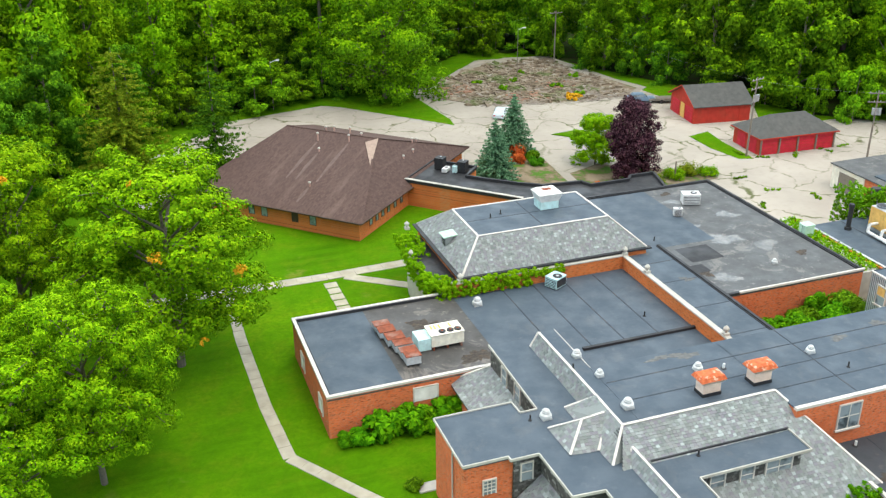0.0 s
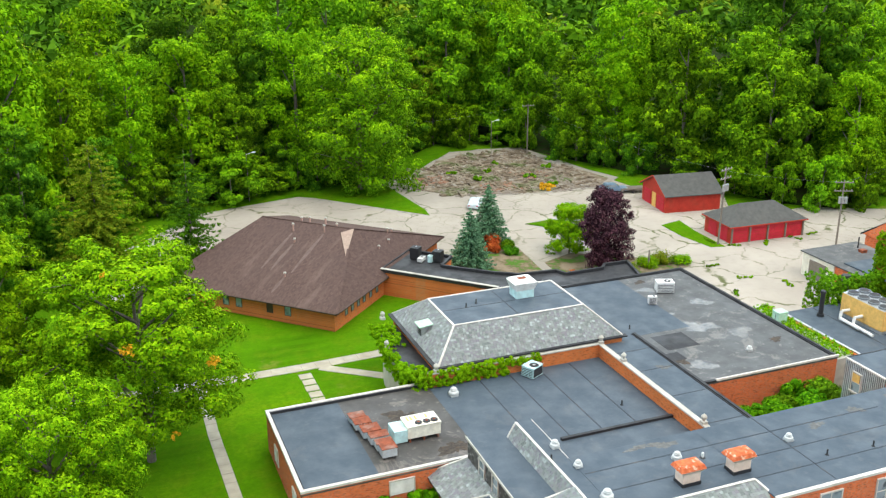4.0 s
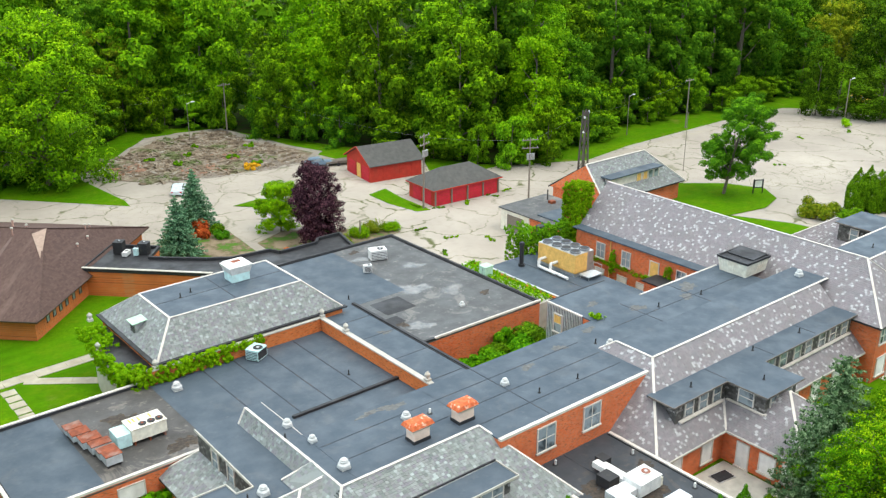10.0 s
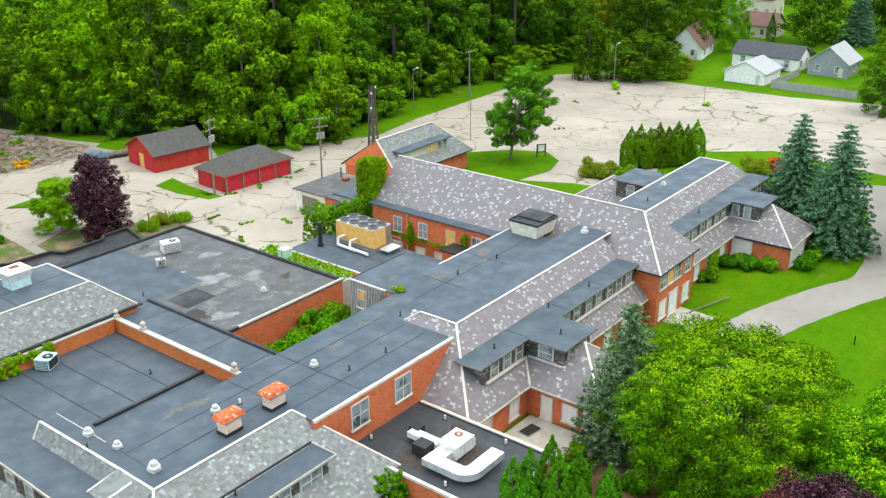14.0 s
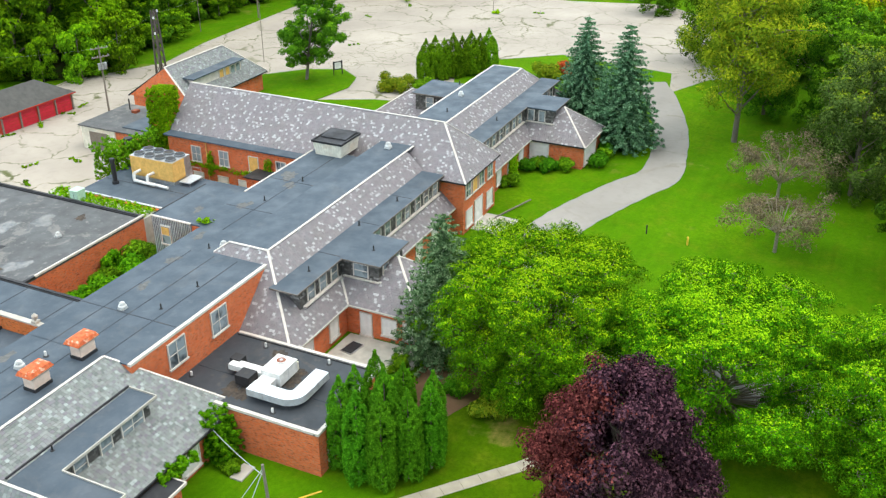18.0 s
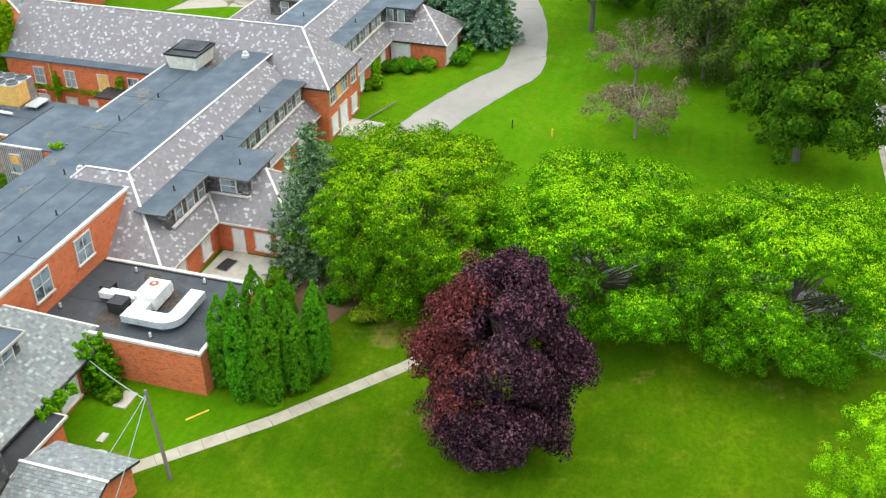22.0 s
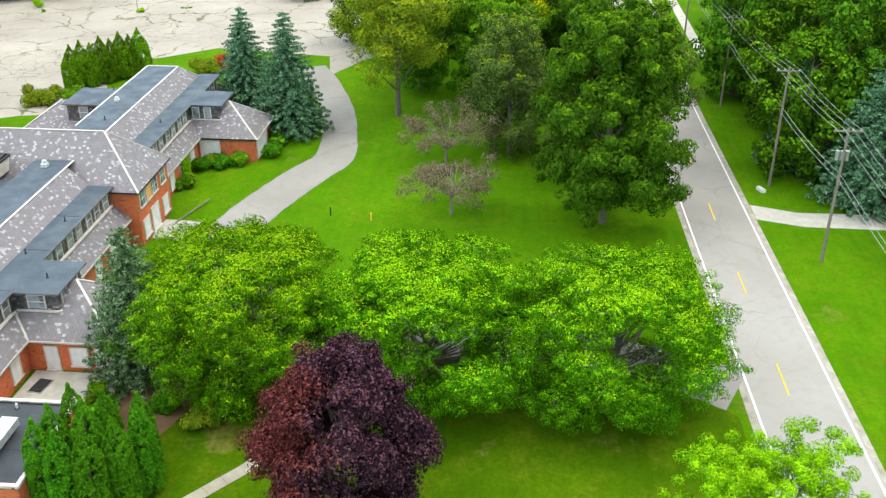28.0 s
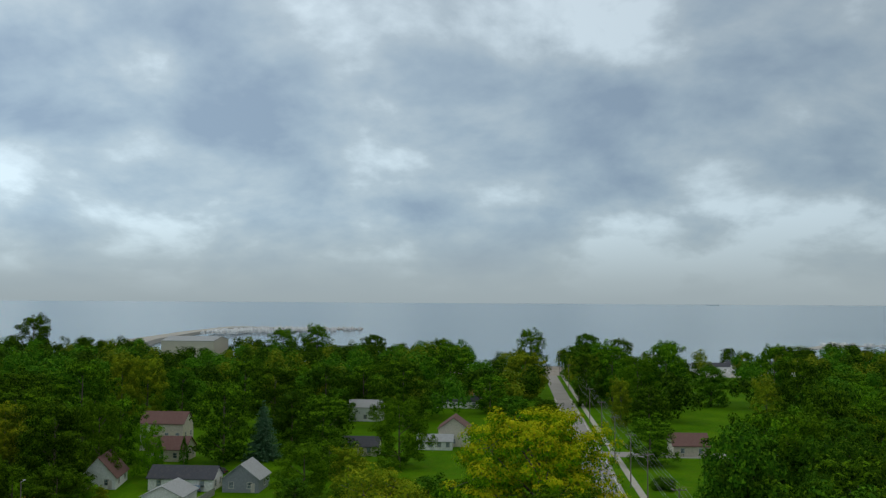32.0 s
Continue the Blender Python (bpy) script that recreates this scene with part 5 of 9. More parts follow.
for row in range(4):
    x = -48.0
    while x < 205:
        y = wood_edge(x) + (2.0, 8.5, 18.0, 28.0)[row] + rng.uniform(-1.8, 2.5)
        s = rng.uniform(0.75, 1.35) * (0.92 + 0.06 * row)
        if row == 0:
            again(BRUSH[rng.randrange(3)], x, y, s * rng.uniform(0.7, 1.1), rng.uniform(0, 360), s * rng.uniform(0.6, 1.3))
            x += rng.uniform(3.0, 4.6)
            continue
        wide = s
        mix = (5, 1, 6, 1, 1, 7) if x < 104 else (3, 6, 2, 6, 0.5, 0.5)
        again(WOOD[rng.choices(range(6), mix)[0]], x + rng.uniform(-2, 2), y, wide, rng.uniform(0, 360), s * rng.uniform(0.95, 1.2))
        x += (0, rng.uniform(7.0, 10.5), rng.uniform(8.5, 12), rng.uniform(9, 13))[row]
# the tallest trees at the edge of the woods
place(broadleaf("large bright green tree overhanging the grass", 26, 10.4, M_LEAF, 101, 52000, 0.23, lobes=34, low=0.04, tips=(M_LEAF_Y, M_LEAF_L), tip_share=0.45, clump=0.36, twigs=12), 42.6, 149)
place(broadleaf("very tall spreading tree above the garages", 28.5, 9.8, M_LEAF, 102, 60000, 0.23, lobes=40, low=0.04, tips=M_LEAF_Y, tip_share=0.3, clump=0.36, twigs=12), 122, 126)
again(WOOD[2], 106, 130, 1.2, 200, 1.3)
again(WOOD[2], 106.5, 156, 1.35, 140, 1.3)
again(WOOD[0], 89, 162, 0.95, 60, 0.95)
again(WOOD[0], 134, 128, 1.2, 10, 1.25)
for x, y, s in ((-8, 128, 0.75), (-22, 110, 0.8), (-14, 136, 0.95), (2, 141, 0.55), (-24, 86, 0.8), (-20, 98, 0.9)):
    again(WOOD[rng.randrange(4)], x, y, s, rng.uniform(0, 360), s * 1.1)


def canopy(name, label, spots, per, size, material, seed):
    """Far tree tops seen from above: uneven domes of leaf sprays, joined."""
    rg = random.Random(seed)
    cs, hubs = [], []
    for x, y, h, r in spots:
        for i in range(9):
            hubs.append(Vector((x, y, h - 1.6 * r)))
            a, q = rg.random() * 6.28, rg.random() ** 0.5
            cr = r * rg.uniform(0.3, 0.5)
            cs.append((Vector((x + math.cos(a) * r * q * 0.8, y + math.sin(a) * r * q * 0.8, h - cr - r * (1.1 * q * q + rg.uniform(0, 0.35)))), cr))
    ob = leaf_mesh(name, cs, per * len(spots), size, material, None, seed, squash=0.9, hubs=hubs)
    return tagged(ob, label, "woods", kind="stuff")


for k, m in enumerate((M_LEAF, M_LEAF_D, M_LEAF_O, M_LEAF_Y)):
    spots = []
    for i in range((700, 650, 120, 70)[k]):
        x = rng.uniform(-360, 420)
        y = wood_edge(max(-139, min(299, x))) + 34 + rng.random() ** 0.85 * 470
        if x < -0.3 * y - 10 or x > 190 and y < 150 + (x - 190) * 0.35:
            continue
        spots.append((x, y, rng.uniform(18, 27), rng.uniform(5.5, 8.5)))
    canopy("far_woods", "unbroken green canopy of the woods beyond", spots, 150, 1.3, m, 60 + k)

# specimen trees
isle = broadleaf("leafy shade tree leaning over the grass island", 15.0, 5.0, M_LEAF_D, 40, 34000, 0.17, lobes=18, low=0.16, twigs=12, tips=M_LEAF, tip_share=0.15)
for c in isle.children:
    for v in c.data.vertices:
        lean = max(0.0, v.co.z - 2.0) * 0.2
        v.co.x += lean * 0.55
        v.co.y -= lean * 0.83
place(isle, 119.8, 79.9)
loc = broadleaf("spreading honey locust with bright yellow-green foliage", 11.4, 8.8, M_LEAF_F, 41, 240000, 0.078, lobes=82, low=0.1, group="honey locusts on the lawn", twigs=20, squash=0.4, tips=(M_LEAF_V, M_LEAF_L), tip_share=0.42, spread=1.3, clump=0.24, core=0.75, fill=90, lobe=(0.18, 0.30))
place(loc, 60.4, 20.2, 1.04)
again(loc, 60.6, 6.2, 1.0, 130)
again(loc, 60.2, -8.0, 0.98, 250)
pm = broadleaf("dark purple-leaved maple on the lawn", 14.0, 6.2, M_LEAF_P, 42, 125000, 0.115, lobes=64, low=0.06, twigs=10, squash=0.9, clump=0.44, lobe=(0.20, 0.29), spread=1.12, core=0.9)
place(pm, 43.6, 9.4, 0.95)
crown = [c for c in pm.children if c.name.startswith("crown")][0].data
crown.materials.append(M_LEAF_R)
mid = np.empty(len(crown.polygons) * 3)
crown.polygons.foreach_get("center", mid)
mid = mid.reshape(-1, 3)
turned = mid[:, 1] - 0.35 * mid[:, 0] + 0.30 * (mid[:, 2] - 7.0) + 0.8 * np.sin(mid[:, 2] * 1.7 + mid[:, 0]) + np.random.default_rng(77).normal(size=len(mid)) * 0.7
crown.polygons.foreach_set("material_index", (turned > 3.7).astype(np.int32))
place(broadleaf("large green maple beside the road", 23, 8.4, M_LEAF_D, 43, 80000, 0.19, lobes=28, low=0.12, tips=M_LEAF, tip_share=0.14, twigs=13, clump=0.3), 89.9, -9.3)
place(broadleaf("old tree turning yellow beside the driveway", 22, 9.0, M_LEAF_O, 44, 38000, 0.165, lobes=26, low=0.3, tips=M_LEAF_A2, tip_share=0.4, twigs=9), 120.4, 15.7)
spr = conifer("blue-green spruce beside the building", 16.2, 5.4, M_LEAF_B, 45, 90000, 0.18, group="blue spruces", every=1.5, full=22, power=0.66)
place(spr, 113.3, 28.6)
again(spr, 118.4, 35.4, 0.95, 70)
place(conifer("broad grey-green spruce between the wing and the locusts", 13.2, 4.6, M_LEAF_C, 61, 60000, 0.15, group="blue spruces", every=2.2, full=18, power=0.55), 59.9, 28.4)
sma = conifer("young blue spruce at the edge of the car park", 8.6, 3.5, M_LEAF_B, 52, 60000, 0.115, group="blue spruces", every=2.4, full=15, power=0.9)
place(sma, 44.9, 107.0)
again(sma, 51.7, 116.6, 1.0, 200)
place(broadleaf("dark red maple at the edge of the car park", 10.4, 3.8, M_LEAF_P, 46, 40000, 0.12, low=0.04, lobes=34, squash=0.9, lobe=(0.28, 0.4), core=0.9), 61.5, 101.5)
place(broadleaf("small light green tree at the edge of the car park", 7.2, 3.9, M_LEAF_Y, 47, 18000, 0.125, low=0.06, lobes=20, lobe=(0.26, 0.4), tips=M_LEAF_K, tip_share=0.3), 59.7, 107.6)
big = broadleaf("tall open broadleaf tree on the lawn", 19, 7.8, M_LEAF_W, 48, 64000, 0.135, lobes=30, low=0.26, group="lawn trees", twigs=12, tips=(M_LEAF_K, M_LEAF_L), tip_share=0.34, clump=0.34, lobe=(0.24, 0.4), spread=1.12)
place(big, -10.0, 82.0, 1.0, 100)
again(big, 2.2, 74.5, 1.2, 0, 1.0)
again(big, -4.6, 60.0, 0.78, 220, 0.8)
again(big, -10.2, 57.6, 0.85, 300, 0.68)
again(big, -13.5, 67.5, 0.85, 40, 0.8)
place(broadleaf("lime green tree on the front lawn", 9.5, 5.0, M_LEAF_Y, 49, 110000, 0.058, lobes=30, twigs=16, tips=(M_LEAF_K, M_LEAF_L), tip_share=0.4, clump=0.25, core=0.45, lobe=(0.24, 0.38), spread=1.2), 39.2, -14.6, 1.22)
place(conifer("large shaggy olive green cedar behind the lawn", 18.5, 7.6, M_LEAF_O, 71, 52000, 0.19, group="cedars", power=0.55, every=1.1), 0.5, 122.0)
again(WOOD[1], -13, 118, 0.75, 60, 0.75)
place(conifer("thin open pine behind the brown roof", 17.5, 5.0, M_LEAF_D, 72, 22000, 0.17, group="cedars", power=0.6, every=1.0, full=7), 11.3, 117.0)
# clipped evergreens
arb = column("columnar clipped arborvitae against the brick wall", 7.6, 1.12, M_LEAF_N, 55, 15000, 0.1, "arborvitae row", 0.66)
for i, (x, y, s) in enumerate(((44.2, 28.6, 1.0), (43.4, 26.9, 0.98), (43.6, 25.2, 1.0), (45.0, 23.9, 0.97), (46.6, 23.0, 0.95), (46.2, 28.6, 0.95), (46.0, 26.2, 1.03), (48.2, 23.6, 0.92), (48.4, 26.0, 0.9), (48.4, 28.2, 0.95))):
    if i == 0:
        place(arb, x, y)
    else:
        again(arb, x, y, s, i * 47)
arb2 = column("tall pointed arborvitae in a dense row", 6.6, 1.6, M_LEAF, 56, 16000, 0.13, "arborvitae by the car park", 0.5)
for i in range(8):
    x, y = 127.3 + i * 1.25, 63.1 - i * 0.94
    if i == 0:
        place(arb2, x, y)
    else:
        again(arb2, x, y, 0.95 + 0.1 * (i % 2), i * 60)
for x, y, r, h, m, l in ((121.5, 65.0, 3.6, 2.6, M_LEAF_O, "rounded olive green shrub"), (122.5, 61, 2.5, 2.0, M_LEAF, "rounded green shrub by the kerb"), (136.0, 46.5, 3.0, 2.6, M_LEAF_O, "rounded shrub turning brown"), (139, 44.5, 2.8, 2.4, M_LEAF_S, "rounded rusty brown shrub")):
    shrub(l, x, y, r, h, m, int(x * 7), 2200, 0.2, group="car park shrubs")


def dead_tree(x, y, h, seed):
    rg = random.Random(seed)
    t = thing("bare_tree", "nearly leafless grey-brown ornamental tree on the lawn", "tree", "bare trees", at=(x, y, 0))
    bm = B()
    cs = []
    tube(bm, (0, 0, -0.1), (0, 0, h * 0.35), 0.2, 0.15, 7)
    for i in range(22):
        a, L = i * 2.4, h * rg.uniform(0.45, 0.88)
        m = Vector((math.cos(a) * L * 0.5, math.sin(a) * L * 0.5, h * rg.uniform(0.5, 0.8)))
        e = Vector((math.cos(a + 0.3) * L, math.sin(a + 0.3) * L, h * rg.uniform(0.4, 0.98)))
        tube(bm, (0, 0, h * 0.33), m, 0.07, 0.04, 4)
        tube(bm, m, e, 0.04, 0.012, 4)
        for j in range(12):
            q = m.lerp(e, rg.random())
            tube(bm, q, q + Vector((rg.uniform(-1, 1), rg.uniform(-1, 1), rg.uniform(-0.4, 0.8))) * h * 0.13, 0.018, 0.006, 3)
        cs.append((e, h * 0.17))
        cs.append((m.lerp(e, 0.5), h * 0.14))
    part("trunk", bm, M_TWIG_BARK, t)
    leaf_mesh("withered_leaves", cs, 7000, 0.11, M_TWIG, t, seed, shell=0.1)


dead_tree(90.5, 6.4, 6.2, 3)
dead_tree(103.5, 8.0, 6.6, 4)

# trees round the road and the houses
# Upper sprays of most kinds carry lighter leaves, painting lit tops over shade-dark crowns.
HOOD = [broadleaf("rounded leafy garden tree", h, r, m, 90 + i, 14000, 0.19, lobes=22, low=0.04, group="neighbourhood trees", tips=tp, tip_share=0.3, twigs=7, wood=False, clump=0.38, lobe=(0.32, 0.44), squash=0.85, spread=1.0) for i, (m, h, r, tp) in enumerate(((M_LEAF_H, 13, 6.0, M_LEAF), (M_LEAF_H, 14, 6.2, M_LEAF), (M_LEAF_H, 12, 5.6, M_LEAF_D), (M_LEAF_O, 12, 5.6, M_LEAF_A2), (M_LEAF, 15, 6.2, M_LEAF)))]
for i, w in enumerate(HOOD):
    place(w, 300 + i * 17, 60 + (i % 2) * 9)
place(broadleaf("very large maple turning bright yellow", 26.5, 14.0, M_LEAF_Y, 97, 70000, 0.23, lobes=46, low=0.1, tips=M_LEAF_G, tip_share=0.5, lobe=(0.26, 0.4), clump=0.36), 149, -4.4)
ROADSIDE = [broadleaf("dense dark green tree beside the road", 17, 6.0, M_LEAF_D, 98, 30000, 0.19, lobes=22, low=0.06, group="roadside trees", tips=M_LEAF, tip_share=0.3, twigs=9, clump=0.4),
            broadleaf("dull grey-green tree with drooping boughs", 16, 5.4, M_LEAF_E, 99, 40000, 0.14, lobes=24, low=0.02, group="roadside trees", tips=M_LEAF_O, tip_share=0.1, squash=1.5, twigs=9, clump=0.4)]
place(ROADSIDE[0], 128, 5)
place(ROADSIDE[1], 108.5, 0.8)
again(ROADSIDE[0], 120.5, 2.0, 0.95, 120)
again(ROADSIDE[0], 133, 14, 0.95, 210)
again(ROADSIDE[1], 102.5, -7.5, 0.85, 80)
again(ROADSIDE[0], 109, -11, 0.9, 300)
again(ROADSIDE[0], 127, -7, 1.1, 30)
again(ROADSIDE[1], 113.5, -15.6, 0.92, 200, 1.0)
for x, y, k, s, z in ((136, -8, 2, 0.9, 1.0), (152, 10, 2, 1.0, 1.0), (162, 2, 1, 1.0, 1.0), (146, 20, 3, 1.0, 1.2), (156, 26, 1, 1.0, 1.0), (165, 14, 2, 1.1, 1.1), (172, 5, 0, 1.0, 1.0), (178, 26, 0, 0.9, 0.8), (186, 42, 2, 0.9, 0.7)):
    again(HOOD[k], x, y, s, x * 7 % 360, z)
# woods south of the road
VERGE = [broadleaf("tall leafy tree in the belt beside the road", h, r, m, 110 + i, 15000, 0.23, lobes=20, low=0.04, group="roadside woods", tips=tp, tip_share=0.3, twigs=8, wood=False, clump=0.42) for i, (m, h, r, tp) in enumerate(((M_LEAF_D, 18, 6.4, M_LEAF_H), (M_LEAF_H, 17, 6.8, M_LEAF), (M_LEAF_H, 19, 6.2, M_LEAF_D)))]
for i, w in enumerate(VERGE):
    place(w, 116 + i * 15, -46 - (i % 2) * 6)
for i, (x, y) in enumerate(((150, -38.5), (159, -39), (169, -41), (179, -43), (141, -37.5), (188, -46), (131, -36), (120, -34.5))):
    again(VERGE[i % 3], x, y, 0.9 + 0.05 * (i % 4), i * 50, 0.95 + 0.1 * (i % 3))
for i in range(80):
    x, y = rng.uniform(100, 235), rng.uniform(-95, -29)
    if x < 122 and y > -31 or x > 140 and y > -40 - 0.2 * (x - 140) or 88 < x < 97 or (x > 195 and y > -66):
        continue
    s = rng.uniform(0.85, 1.25)
    if x < 175 and y > -72:
        again(VERGE[rng.randrange(3)], x, y, s, rng.uniform(0, 360), s * rng.uniform(0.95, 1.25))
    elif i % 2:
        again(HOOD[rng.randrange(5)], x, y, s * 1.25, rng.uniform(0, 360), s * rng.uniform(1.2, 1.6))
for x, y, s in ((97.5, -38.5, 1.2), (101, -47, 1.1), (108, -33, 0.9)):
    again(spr, x, y, s, x * 20, s * 0.98, "tall grey-green spruce beside the road")
for x, y, s in ((84, -43, 0.8), (79, -47, 1.0), (70, -46, 0.9), (74, -52, 1.1), (90, -50, 1.1), (64, -52, 1.0)):
    again(HOOD[1], x, y, s, x * 9, s * 1.2)


def built_up(x, y):
    """Where houses, streets and open grass keep trees away."""
    if abs(y - road_y(x)) < 9 or (200 < x < 214) or (270 < x < 282 and y < 0):
        return True
    if x < 196 and 20 < y < 112:
        return True
    if 190 < x < 235 and 50 < y < 84 or 208 < x < 226 and 84 < y < 97:
        return True
    if 222 < x < 300 and 84 < y < 104 or 232 < x < 292 and 13 < y < 27 or 255 < x < 275 and 36 < y < 60:
        return True
    if 214 < x < 300 and -62 < y < -25:
        return True
    if x > 330 and -165 < y < -60 and not (395 < x < 420 or 500 < x < 530):
        return True
    return x > 560 and abs(y) < 30


TALL = ((329, 31), (292, 19), (154, 25), (131, 26), (92, 23), (47, 19), (-13, 24), (-50, 25), (-72, 20), (-102, 17), (-142, 15), (-178, 16))
HOUSE_TREES = (
    (179, 100, 13.0, 3.9, 0), (182, 97, 10.5, 5.2, 1), (186, 90, 9.4, 6.6, 0), (207, 101, 19.6, 8.9, 0), (221, 97, 18.4, 7.0, 4),
    (229, 88, 12.4, 4.6, 4), (256, 136, 17.4, 10.0, 1), (233, 113, 16.0, 9.0, 1), (243, 101, 17.0, 6.5, 0), (193, 85.2, 4.6, 3.2, 3), (190, 87.5, 7.0, 4.4, 4), (301, 138, 22.0, 11.5, 0), (284, 149, 20.0, 10.6, 1), (323, 134, 22.0, 7.6, 3),
    (336, 130, 21.3, 9.8, 3), (321, 112, 18.4, 8.2, 2), (251, 76, 20.0, 9.6, 0), (260, 51, 16.4, 9.6, 1), (270, 62, 16.4, 6.9, 2))
BACK_TREES = (
    (250, 29, 17.0, 8.4, 4), (203, 44, 12.2, 6.9, 4), (212, 36, 10.2, 6.2, 3), (328, 37, 22.0, 10.6, 0), (399, 25, 24.0, 11.8, 1),
    (356, 100, 20.0, 10.0, 1), (321, 80, 20.4, 11.4, 0), (339, 66, 19.2, 9.2, 2), (356, 55, 18.4, 8.4, 1), (427, -6, 18.8, 12.0, 3),
    (300, -1, 13.0, 8.6, 2), (297, -11, 12.4, 7.0, 2), (370, 8, 14.0, 8.0, 0), (366, 76, 18.0, 9.0, 4), (232, 44, 9.0, 6.0, 1))
PARK_TREES = (
    (399, -31, 21.6, 7.4, 1), (404, -42, 24.6, 10.4, 1), (392, -51, 21.0, 9.2, 4), (397, -63, 25.4, 10.6, 0), (327, -46, 14.2, 8.0, 0),
    (338, -38, 15.4, 5.1, 3), (260, -37, 11.6, 7.6, 1), (407, -83, 15.7, 9.0, 2), (317, -93, 24.0, 9.0, 0), (320, -83, 15.8, 7.0, 3),
    (464, -124, 22.0, 8.7, 0), (379, -127, 16.4, 11.5, 1), (545, -130, 15.0, 8.4, 1), (362, -112, 14.0, 7.0, 2), (340, -118, 15.0, 8.0, 4))
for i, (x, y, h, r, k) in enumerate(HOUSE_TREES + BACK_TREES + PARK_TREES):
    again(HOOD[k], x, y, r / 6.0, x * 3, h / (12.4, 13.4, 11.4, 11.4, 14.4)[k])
far = [[], [], []]
# Same painted contrast: shade-dark leaves below, mostly lighter ones on the upper sprays.
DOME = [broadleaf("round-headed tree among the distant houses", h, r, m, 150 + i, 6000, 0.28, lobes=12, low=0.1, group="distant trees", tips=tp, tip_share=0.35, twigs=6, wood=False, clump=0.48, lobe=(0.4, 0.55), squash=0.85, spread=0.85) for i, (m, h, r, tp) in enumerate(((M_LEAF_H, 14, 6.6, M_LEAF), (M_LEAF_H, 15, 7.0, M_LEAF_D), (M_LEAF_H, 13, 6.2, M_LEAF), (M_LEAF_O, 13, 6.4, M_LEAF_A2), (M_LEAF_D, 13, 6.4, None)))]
for i, w in enumerate(DOME):
    place(w, 318 + i * 21, 96 - (i % 3) * 22)
taken = [(318 + i * 21, 96 - (i % 3) * 22, 6.6) for i in range(5)]
taken += [(x, y, r) for x, y, h, r, k in HOUSE_TREES + BACK_TREES + PARK_TREES]
for i in range(3000):
    x = 190 + 490 * rng.random() ** 0.72
    y = rng.uniform(-0.6, 0.75) * x
    s = rng.uniform(1.0, 1.5) * (0.85 if x > 520 else 1.0)
    if built_up(x, y) or any((x - u) ** 2 + (y - v) ** 2 < (0.74 * (q + 6.4 * s)) ** 2 for u, v, q in taken):
        continue
    if x < 345 and -0.30 * x < y < 0.50 * x or x < 375 and -0.14 * x < y < 0.05 * x:
        continue
    taken.append((x, y, 6.4 * s))
    tall = s * rng.uniform(0.95, 1.2) * (0.75 if 480 < x and 0.30 * x < y < 0.38 * x else 1.0)
    if x < 235:
        again(HOOD[rng.choices(range(5), (5, 4, 5, 2, 4))[0]], x, y, s, rng.uniform(0, 360), tall)
    elif x < 300:
        again(DOME[rng.choices(range(5), (5, 4, 5, 2, 3))[0]], x, y, s, rng.uniform(0, 360), tall)
    else:
        far[rng.choices(range(3), (4, 4, 2))[0]].append((x, y, 14 * tall, 6.6 * s))
# tall old trees along the shore
for i, (y, h) in enumerate(TALL):
    again(HOOD[(1, 2, 0)[i % 3]], 640, y, h / 12.5, i * 70, h / 14.0, "tall old tree near the shore")
for k, m in enumerate((M_LEAF_H, M_LEAF_D, M_LEAF_O)):
    canopy("far_trees", "leafy trees between the distant houses and the shore", far[k], 900, 0.62, m, 80 + k)
again(sma, 257, 67, 1.7, 257, 1.95, "tall grey-green spruce among the gardens")
cyp = column("narrow dark cypress before a house", 7.4, 1.3, M_LEAF_N, 58, 1500, 0.22, "garden cypresses", 0.4)
place(cyp, 245.5, 91.6)
again(cyp, 247.6, 85.6, 1.0, 80)
shrub("round clipped bush on the roadside lawn", 225.5, -35, 3.2, 3.4, M_LEAF_D, 59, 2600, 0.24)

# ---- paths, drives and edges ----


def ribbon(name, line, width, z, mat, label, category):
    """A strip of paving of even width along a bent line."""
    P = [Vector((x, y)) for x, y in line]
    if len(P) > 3:
        ws = list(width) if isinstance(width, (list, tuple)) else [width] * len(P)
        Q, W2 = [], []
        for i in range(len(P) - 1):
            a, b, c, d = P[max(i - 1, 0)], P[i], P[i + 1], P[min(i + 2, len(P) - 1)]
            for j in range(5):
                f = j / 5
                Q.append(0.5 * (2 * b + (c - a) * f + (2 * a - 5 * b + 4 * c - d) * f * f + (3 * b - a - 3 * c + d) * f ** 3))
                W2.append(ws[i] + (ws[i + 1] - ws[i]) * f + 0.12 * math.sin(i * 7.1 + j * 2.3))
        P, width = Q + [P[-1]], W2 + [ws[-1]]
    L, R = [], []
    for i, p in enumerate(P):
        d = (P[min(i + 1, len(P) - 1)] - P[max(i - 1, 0)]).normalized()
        s = Vector((-d.y, d.x)) * (width[i] if isinstance(width, (list, tuple)) else width) / 2
        L.append(p + s)
        R.append(p - s)
    bm = B()
    for i in range(len(P) - 1):
        q = [R[i], R[i + 1], L[i + 1], L[i]]
        prism(bm, [(v.x, v.y) for v in q], z - 0.06, z)
    bmesh.ops.remove_doubles(bm, verts=bm.verts, dist=0.001)
    return alone(name, bm, mat, label, category, kind="structure")


M_SLAB = worn("buff_concrete_slabs", (0.37, 0.34, 0.27), 0.92, stains=0.45, scale=0.9, stain=(0.26, 0.22, 0.15))


